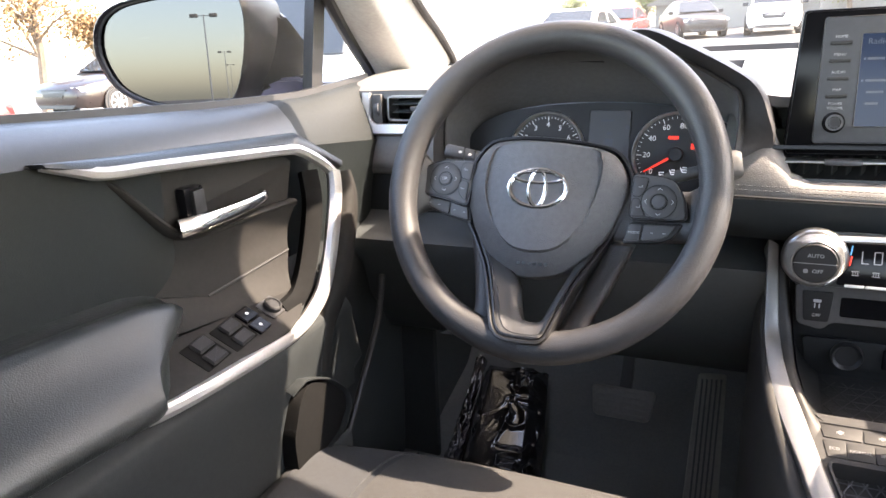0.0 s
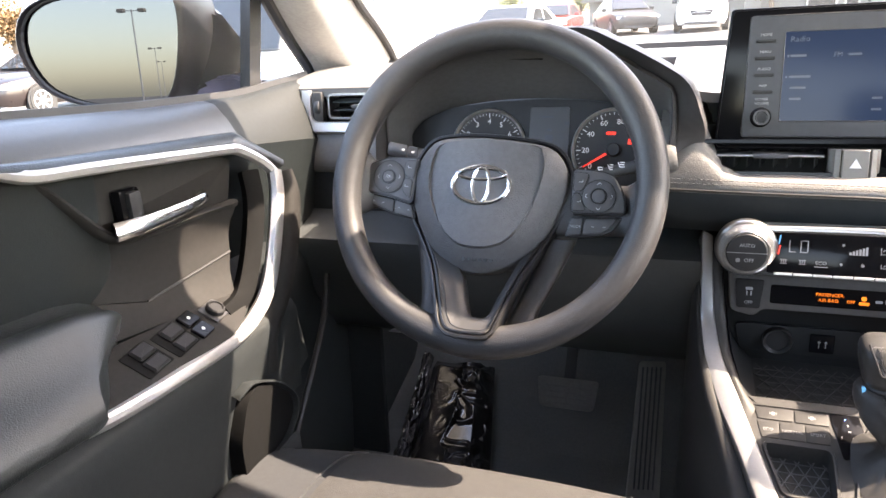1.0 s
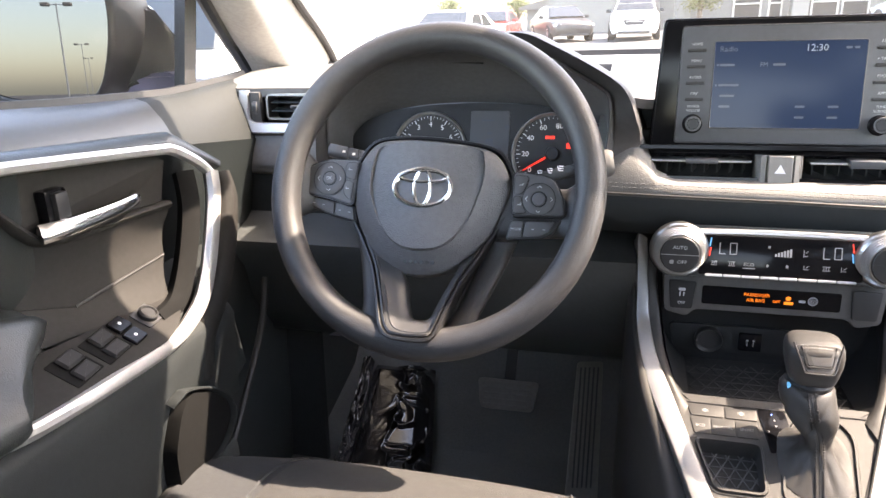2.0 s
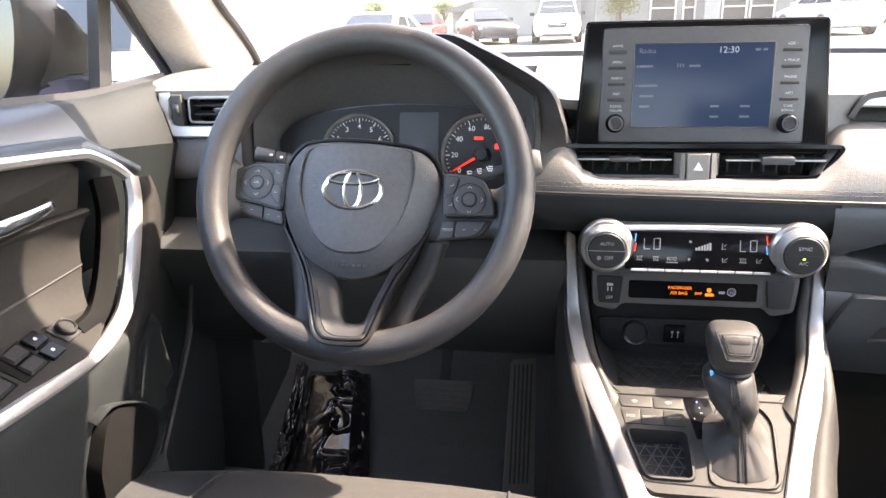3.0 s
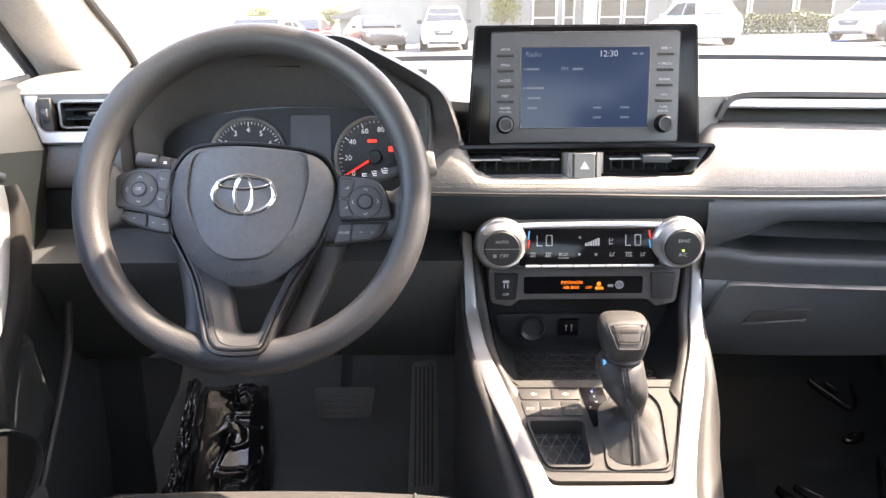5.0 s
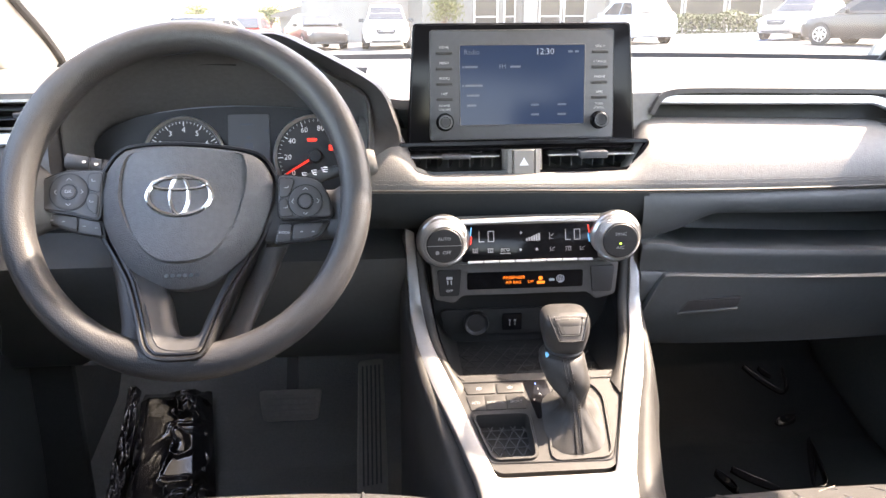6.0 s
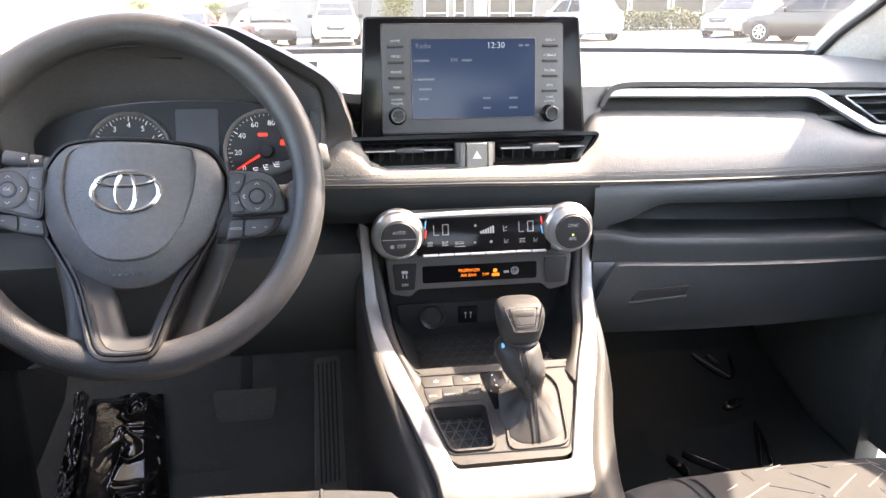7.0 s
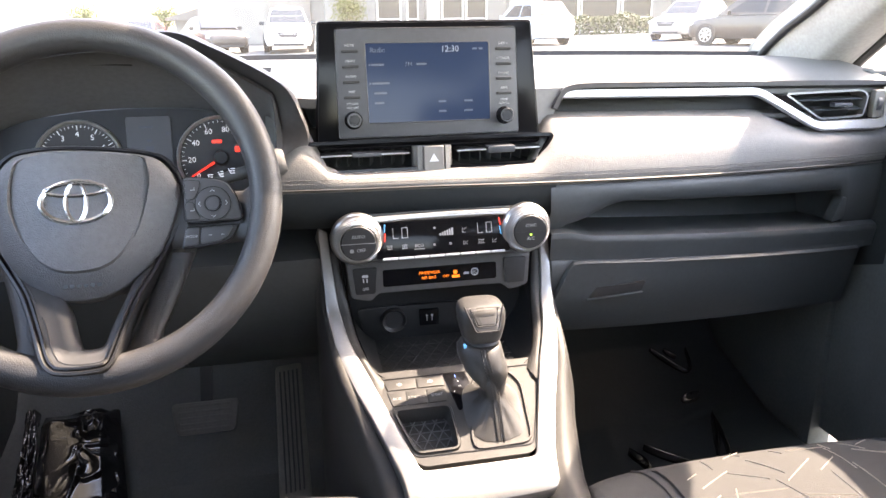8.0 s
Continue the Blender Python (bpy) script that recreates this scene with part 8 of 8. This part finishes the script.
def build_car(x, y, heading, paint, tall, label, group="cars in the lot"):
    """A parked car. heading: degrees, 0 faces along +y. tall: a high wagon, else a sedan."""
    root = new("parked_car")
    root.empty_display_size = 0.3
    root.matrix_basis = Matrix.Translation((x, y, ground_z(x, y))) @ pose(0, 0, 0, 0, 0, heading)
    tagged(root, label, "car", group)
    L, W, H = (4.65, 1.86, 1.68) if tall else (4.75, 1.83, 1.45)
    belt = 1.02 if tall else 0.94
    # lower body: stations along the length, rear to front
    st = [(-0.500, 0.80, 0.42, 0.86), (-0.485, 0.92, 0.30, 0.98), (-0.40, 1.0, 0.24, 1.0), (-0.10, 1.0, 0.22, 1.0), (0.16, 1.0, 0.22, 1.0), (0.24, 0.99, 0.22, 0.97), (0.36, 0.97, 0.24, 0.91), (0.45, 0.90, 0.26, 0.84), (0.488, 0.78, 0.30, 0.76), (0.500, 0.66, 0.40, 0.66)]
    bm = bmesh.new()
    rings = []
    for f, w, zb, zt in st:
        hw, top = W / 2 * w, belt * zt
        rings.append([(-hw * 0.90, f * L, zb), (-hw, f * L, lerp(zb, top, 0.30)), (-hw, f * L, lerp(zb, top, 0.62)), (-hw * 0.95, f * L, top - 0.04), (-hw * 0.86, f * L, top), (0, f * L, top + 0.03), (hw * 0.86, f * L, top), (hw * 0.95, f * L, top - 0.04), (hw, f * L, lerp(zb, top, 0.62)), (hw, f * L, lerp(zb, top, 0.30)), (hw * 0.90, f * L, zb)])
    loft(bm, rings)
    body = part("body", bm, PAINTS[paint], root, sharp=40)
    # cabin
    cab = [(-0.47, 0.02), (-0.40, 0.55), (-0.34, 0.93), (-0.20, 1.0), (-0.02, 1.0), (0.06, 0.93), (0.15, 0.50), (0.235, 0.0)] if tall else [(-0.42, 0.0), (-0.33, 0.50), (-0.24, 0.90), (-0.14, 1.0), (-0.02, 1.0), (0.05, 0.92), (0.14, 0.48), (0.225, 0.0)]
    bm = bmesh.new()
    rings = []
    for f, k in cab:
        z1 = lerp(belt, H, k)
        hw = W / 2 * lerp(0.86, 0.66, k)
        rings.append([(-W / 2 * 0.86, f * L, belt - 0.05), (-W / 2 * 0.86, f * L, belt), (-hw, f * L, z1 - 0.03 * k), (-hw * 0.85, f * L, z1), (hw * 0.85, f * L, z1), (hw, f * L, z1 - 0.03 * k), (W / 2 * 0.86, f * L, belt), (W / 2 * 0.86, f * L, belt - 0.05)])
    loft(bm, rings)
    part("cabin", bm, PAINTS[paint], root, sharp=30)
    # panes
    def side(f, k, sx, out=0.012):
        return Vector((sx * (W / 2 * lerp(0.86, 0.66, k) + out), f * L, lerp(belt, H, k) - 0.03 * k))
    for sx in (-1, 1):
        for a in (((-0.36, 0.12), (-0.30, 0.78), (-0.16, 0.84), (-0.15, 0.10)) if tall else ((-0.31, 0.12), (-0.22, 0.74), (-0.14, 0.82), (-0.12, 0.10)), ((-0.13, 0.10), (-0.14, 0.84), (0.01, 0.82), (0.15, 0.12)) if tall else ((-0.10, 0.10), (-0.12, 0.82), (0.01, 0.80), (0.15, 0.10))):
            bm = bmesh.new()
            prism(bm, [side(f, k, sx) for f, k in a], (-sx * 0.02, 0, 0))
            part("side_window", bm, CAR_GLASS, root)
    for fr, pts in (("windshield", ((0.215, 0.10), (0.075, 0.84))), ("rear_window", ((-0.455, 0.18), (-0.365, 0.84)) if tall else ((-0.40, 0.14), (-0.26, 0.82)))):
        (f0, k0), (f1, k1) = pts
        s = 1 if f0 > 0 else -1
        o = [Vector((u * W / 2 * lerp(0.80, 0.60, k), f * L + s * 0.02, lerp(belt, H, k) + 0.022)) for u, f, k in ((-1, f0, k0), (1, f0, k0), (1, f1, k1), (-1, f1, k1))]
        bm = bmesh.new()
        prism(bm, o, (0, -s * 0.03, -0.02))
        part(fr, bm, CAR_GLASS, root)
    # lamps, grille, plate, mirrors
    for sx in (-1, 1):
        bm = bmesh.new()
        box(bm, (sx * W * 0.36, 0.462 * L, belt * 0.72), (0.36, 0.16, 0.11), 0.03, Euler((0, 0, radians(-20 * sx))).to_matrix())
        part("headlight", bm, LAMP_GLASS, root)
        bm = bmesh.new()
        box(bm, (sx * W * 0.37, -0.478 * L, belt * 0.82), (0.34, 0.12, 0.15), 0.03, Euler((0, 0, radians(14 * sx))).to_matrix())
        part("tail_light", bm, TAIL, root)
        bm = bmesh.new()
        box(bm, (sx * W * 0.535, 0.12 * L, belt + 0.06), (0.20, 0.10, 0.14), 0.04)
        part("side_mirror", bm, CAR_GLASS if paint == "white" else PAINTS[paint], root)
    bm = bmesh.new()
    prism(bm, [(-0.42, 0.493 * L, belt * 0.74), (0.42, 0.493 * L, belt * 0.74), (0.30, 0.500 * L, belt * 0.56), (-0.30, 0.500 * L, belt * 0.56)], (0, 0.02, 0), 0.01)
    part("grille", bm, BLACK, root)
    bm = bmesh.new()
    prism(bm, [(-0.62, 0.488 * L, 0.36), (0.62, 0.488 * L, 0.36), (0.52, 0.492 * L, 0.27), (-0.52, 0.492 * L, 0.27)], (0, 0.03, 0), 0.01)
    part("lower_grille", bm, BLACK, root)
    bm = bmesh.new()
    box(bm, (0, -0.502 * L, belt * 0.66), (0.46, 0.02, 0.14), 0.008)
    part("plate", bm, WHITE, root)
    # wheels
    bm0 = bmesh.new()
    r = 0.345 if tall else 0.325
    turn = frame_of((0, 0, 0), (0, 1, 0), (0, 0, 1))
    lathe(bm0, [(r * 0.66, -0.10), (r * 0.95, -0.11), (r, -0.08), (r, 0.08), (r * 0.95, 0.11), (r * 0.66, 0.10)], turn, 28)
    tyre = None
    for sx in (-1, 1):
        for f in (-0.30, 0.305):
            w = thing_part("wheel", root, (sx * (W / 2 - 0.09), f * L, r))
            if tyre is None:
                tyre = part("tyre", bm0, TYRE, w)
                bm = bmesh.new()
                lathe(bm, [(0.02, 0.02), (r * 0.68, 0.02), (r * 0.70, 0.105), (r * 0.64, 0.108), (r * 0.60, 0.05), (0.02, 0.05)], turn, 28)
                for k in range(7):
                    q = turn @ Matrix.Rotation(k * 2 * math.pi / 7, 4, "Z")
                    box(bm, q @ Vector((r * 0.34, 0, 0.085)), (r * 0.62, 0.07, 0.03), 0.008, q.to_3x3())
                rim = part("rim", bm, WHEEL_RIM, w)
            else:
                for src in (tyre, rim):
                    o = new(src.name.split(".")[0], src.data)
                    o.parent = w
            for ch in w.children:
                if ch.data == rim.data and sx < 0:
                    ch.matrix_basis = pose(0, 0, 0, 0, 0, 180)
    # black arches behind the wheels
    for sx in (-1, 1):
        for f in (-0.30, 0.305):
            bm = bmesh.new()
            lathe(bm, [(0.01, 0), (r * 1.14, 0), (r * 1.14, 0.012), (0.01, 0.012)], Matrix.Translation((sx * (W / 2 - 0.008), f * L, r)) @ (turn if sx > 0 else turn @ pose(0, 0, 0, 180)), 28)
            part("wheel_arch", bm, TYRE, root)
    return root


def thing_part(name, parent, at):
    ob = new(name)
    ob.empty_display_size = 0.1
    ob.location = at
    ob.parent = parent
    return ob


def build_tree(x, y, h, spread, leaf, label, seed, trunk_h=None):
    rnd = random.Random(seed)
    z = ground_z(x, y)
    root = thing("tree", (x, y, z), label, "tree", "trees round the lot")
    th = trunk_h or h * 0.4
    bm = bmesh.new()
    rings = []
    for i in range(7):
        s = i / 6
        rr = lerp(0.16, 0.06, s)
        c = Vector((0.10 * math.sin(s * 3 + seed), 0.08 * math.sin(s * 2), s * th * 1.4))
        rings.append([c + Vector((rr * math.cos(a), rr * math.sin(a), 0)) for a in np.linspace(0, 2 * math.pi, 9)[:-1]])
    loft(bm, rings)
    tips = []
    for k in range(11):
        a, el = rnd.uniform(0, 6.28), rnd.uniform(0.3, 1.2)
        p0 = Vector((0, 0, th * rnd.uniform(0.75, 1.3)))
        d = Vector((math.cos(a) * math.cos(el), math.sin(a) * math.cos(el), math.sin(el)))
        ln = spread * rnd.uniform(0.6, 1.0)
        p1 = p0 + d * ln * 0.5 + Vector((0, 0, 0.1))
        p2 = p0 + d * ln
        sweep(bm, [p0, p1, p2], lambda s: oval(0.05 - 0.035 * s, 0.05 - 0.035 * s, 6), (0.2, 0.1, 0.97))
        tips += [p1, p2, (p1 + p2) / 2]
    part("trunk", bm, BARK, root, "grey-brown trunk and limbs")
    V, F = [], []
    top = Vector((0, 0, h * 0.66))
    for k in range(4200):
        b = rnd.choice(tips) if rnd.random() < 0.75 else top
        g = Vector((rnd.gauss(0, 1), rnd.gauss(0, 1), rnd.gauss(0, 0.75)))
        p = b + g * spread * 0.24
        if p.z < th * 0.7:
            continue
        n = Vector((rnd.gauss(0, 1), rnd.gauss(0, 1), rnd.gauss(0.5, 1))).normalized()
        t = n.orthogonal().normalized()
        q = n.cross(t)
        s = rnd.uniform(0.03, 0.075)
        i = len(V)
        V += [p - t * s, p + q * s * 0.55, p + t * s, p - q * s * 0.55]
        F.append((i, i + 1, i + 2, i + 3))
    me = bpy.data.meshes.new("crown")
    me.from_pydata([tuple(v) for v in V], [], F)
    me.materials.append(leaf)
    cr = new("crown", me)
    cr.parent = root
    tagged(cr, "loose leafy crown")
    return root


FACADE_Y = 40.0


def build_facade():
    root = thing("dealership_building", (15, FACADE_Y, 0.3), "pale stucco showroom with dark glass and taupe panels", "building")

    def P(name, bm, mat, parent=None, label=""):
        return part(name, local(root, bm), mat, parent or root, label)
    bm = bmesh.new()
    box(bm, (18.0, FACADE_Y + 4.2, 2.6), (46, 8, 6.4), 0.05)
    P("wall", bm, STUCCO, None, "pale stucco wall")
    bm = bmesh.new()
    box(bm, (18.0, FACADE_Y + 3.4, 5.9), (47, 9.8, 0.7), 0.06)
    P("parapet", bm, STUCCO, None, "flat overhanging parapet")
    bm = bmesh.new()
    box(bm, (-0.2, FACADE_Y + 0.1, 2.4), (2.2, 0.25, 5.6), 0.03)
    P("taupe_panel", bm, STONE, None, "taupe wall panel")
    for x0, x1 in ((4.6, 5.9), (6.3, 6.9), (8.3, 9.5), (9.7, 10.9), (14.2, 16.5), (16.7, 19.0), (19.3, 21.2), (24, 27), (27.4, 30.5)):
        win = thing_part("window", root, (0, 0, 0))
        bm = bmesh.new()
        box(bm, ((x0 + x1) / 2, FACADE_Y + 0.17, 2.0), (x1 - x0, 0.06, 4.2))
        P("pane", bm, SHOP_GLASS, win, "dark reflecting glass")
        bm = bmesh.new()
        for xx in (x0, x1):
            box(bm, (xx, FACADE_Y + 0.14, 2.0), (0.09, 0.14, 4.3), 0.01)
        for zz in (0.62, 1.45, 2.9):
            box(bm, ((x0 + x1) / 2, FACADE_Y + 0.15, zz), (x1 - x0, 0.10, 0.07), 0.01)
        P("frame", bm, SILVER, win, "pale metal frame")
    for xc in (2.0, 7.5, 12.2, 22.4):
        bm = bmesh.new()
        box(bm, (xc, FACADE_Y - 1.0, 2.6), (0.75, 0.75, 6.0), 0.04)
        P("column", bm, STUCCO, None, "square pale column")


def leafy_box(name, x0, x1, y0, y1, h, leaf, label, category, count, seed):
    rnd = random.Random(seed)
    V, F = [], []
    for k in range(count):
        p = Vector((rnd.uniform(x0, x1), rnd.uniform(y0, y1), 0))
        hh = h * (0.85 + 0.25 * noise.noise(Vector((p.x * 0.8, p.y, seed))))
        p.z = ground_z(p.x, p.y) + hh * (1 - rnd.random() ** 2.2)
        n = Vector((rnd.gauss(0, 1), rnd.gauss(-0.4, 1), rnd.gauss(0.5, 1))).normalized()
        t = n.orthogonal().normalized()
        q = n.cross(t)
        s = rnd.uniform(0.04, 0.10)
        i = len(V)
        V += [p - t * s, p + q * s * 0.6, p + t * s, p - q * s * 0.6]
        F.append((i, i + 1, i + 2, i + 3))
    me = bpy.data.meshes.new(name)
    me.from_pydata([tuple(v) for v in V], [], F)
    me.materials.append(leaf)
    tagged(new(name, me), label, category, kind="stuff")


def build_house():
    root = thing("house", (-3.5, 50, ground_z(-3.5, 50)), "pale house with a low gabled roof beyond the lot", "house")
    z = ground_z(-3.5, 50)
    bm = bmesh.new()
    box(bm, (-3.5, 52, z + 0.75), (8.0, 6, 1.5), 0.02)
    part("wall", local(root, bm), STUCCO, root)
    bm = bmesh.new()
    prism(bm, [(-8.0, 48.6, z + 1.45), (-3.6, 48.6, z + 2.75), (1.0, 48.6, z + 1.45), (1.0, 48.6, z + 1.30), (-8.0, 48.6, z + 1.30)], (0, 7.0, 0))
    part("roof", local(root, bm), STONE, root, "grey shingled gable roof")


def build_pole(x, y, h, label):
    z = ground_z(x, y)
    root = thing("lamp_post", (x, y, z), label, "lamp post", "lamp posts of the lot")
    bm = bmesh.new()
    lathe(bm, [(0.10, 0), (0.10, 0.02), (0.075, 0.3), (0.055, h), (0.01, h + 0.02)], Matrix(), 12)
    part("pole", bm, STEEL, root)
    bm = bmesh.new()
    lathe(bm, [(0.28, 0), (0.30, 0.04), (0.30, 0.65), (0.26, 0.70), (0.01, 0.70)], Matrix(), 16)
    part("footing", bm, KERB, root, "concrete footing")
    bm = bmesh.new()
    tube(bm, [(-0.75, 0, h - 0.1), (0.75, 0, h - 0.1)], 0.035, 8)
    part("cross_arm", bm, STEEL, root)
    for sx in (-1, 1):
        bm = bmesh.new()
        box(bm, (sx * 0.85, 0, h - 0.08), (0.62, 0.50, 0.30), 0.06)
        part("lamp_head", bm, STUCCO, root, "pale box lamp head")


def build_lot():
    build_ground()
    build_car(-0.3, 29.3, 180, "white", True, "white high wagon parked facing the lane")
    build_car(-3.4, 31.0, 200, "grey", False, "dark grey sedan parked beside the white wagon")
    build_car(-6.2, 30.5, 180, "red", False, "maroon sedan parked in the far row")
    build_car(-5.2, 19.0, 176, "white", False, "white sedan parked across the lane")
    build_car(9.6, 28.5, 10, "blue", True, "pale blue wagon seen from behind")
    build_car(16.9, 28.2, 124, "silver", True, "silver high wagon parked by the building")
    build_car(15.9, 22.1, 26, "grey", True, "dark grey high wagon parked by the building")
    build_car(-14.6, 12.2, 180, "brown", False, "dark brown sedan parked across the lot")
    build_car(-10.0, 2.9, 180, "red", False, "maroon sedan with a dusty tail")
    build_car(-3.7, 5.7, 0, "white", True, "white high wagon parked alongside")
    build_facade()
    build_house()
    green, yellow, autumn, hedge = leaf_material("green_leaves", (0.10, 0.13, 0.05)), leaf_material("yellow_green_leaves", (0.12, 0.125, 0.035)), leaf_material("autumn_leaves", (0.15, 0.085, 0.035)), leaf_material("hedge_leaves", (0.055, 0.070, 0.028))
    build_tree(-14.6, 55, 3.4, 1.9, green, "round green tree behind the far row", 1, 1.2)
    build_tree(-9.0, 55, 2.8, 1.9, green, "low green tree behind the far row", 2, 1.0)
    build_tree(2.9, 38.2, 4.5, 1.0, yellow, "slim yellow-green tree beside the showroom", 3, 1.2)
    build_tree(-18.6, 12.6, 5.2, 1.9, autumn, "autumn-brown tree at the edge of the lot", 5, 2.0)
    build_tree(-21.0, 16.4, 3.6, 1.0, autumn, "small autumn-brown tree at the edge of the lot", 6, 1.6)
    build_tree(-23.5, 30.0, 5.2, 1.3, autumn, "autumn-brown tree far across the lot", 7, 2.2)
    leafy_box("hedge", 11.2, 18.6, 34.0, 35.4, 1.15, hedge, "clipped green hedge along the showroom", "hedge", 5200, 11)
    bm = bmesh.new()
    sweep(bm, [(x, 33.4, ground_z(x, 33.4) + 0.06) for x in np.linspace(8, 30, 12)], [(-0.09, -0.08), (-0.08, 0.06), (0.08, 0.06), (0.09, -0.08)], (0, 0, 1))
    tagged(part("kerb", bm, KERB), "pale concrete kerb in front of the hedge", "kerb", kind="structure")
    bm = bmesh.new()
    for x in np.arange(8, 30, 2.8):
        p = [(x, 27.5), (x + 0.12, 27.5), (x + 0.12, 32.6), (x, 32.6)]
        bm.faces.new([bm.verts.new((a, b, ground_z(a, b) + 0.006)) for a, b in p])
    tagged(part("bay_lines", bm, PAINT_LINE), "worn white parking lines", "road marking", kind="structure")
    bm = bmesh.new()
    bm.faces.new([bm.verts.new((a, b, ground_z(a, b) + 0.010)) for a, b in ((13.4, 27.4), (16.0, 27.4), (15.4, 31.0), (13.6, 31.0))])
    tagged(part("blue_marking", bm, PAINT_BLUE), "blue painted parking bay", "road marking", kind="structure")
    build_pole(-19.8, -63.3, 9.2, "tall lamp post with twin box heads")
    build_pole(-37.3, -132.0, 10.6, "tall lamp post with twin box heads")
    build_pole(-57.0, -208.0, 12.0, "tall lamp post with twin box heads")


build_shell()
build_pillar(-1, "pillar_left")
build_pillar(1, "pillar_right")
build_windshield()
build_rear_view_mirror()
build_shade_visor()
build_dashboard()
build_cluster()
build_screen()
build_climate()
build_console()
build_shifter()
build_wheel()
build_column()
build_seat(-0.37, "driver's seat in dark fabric with a taupe insert", 0.012)
build_seat(0.37, "passenger seat in dark fabric with a taupe dashed insert", -0.018)
build_pedals()
build_film()
build_door()
build_right_door()
build_mirror()
build_lot()
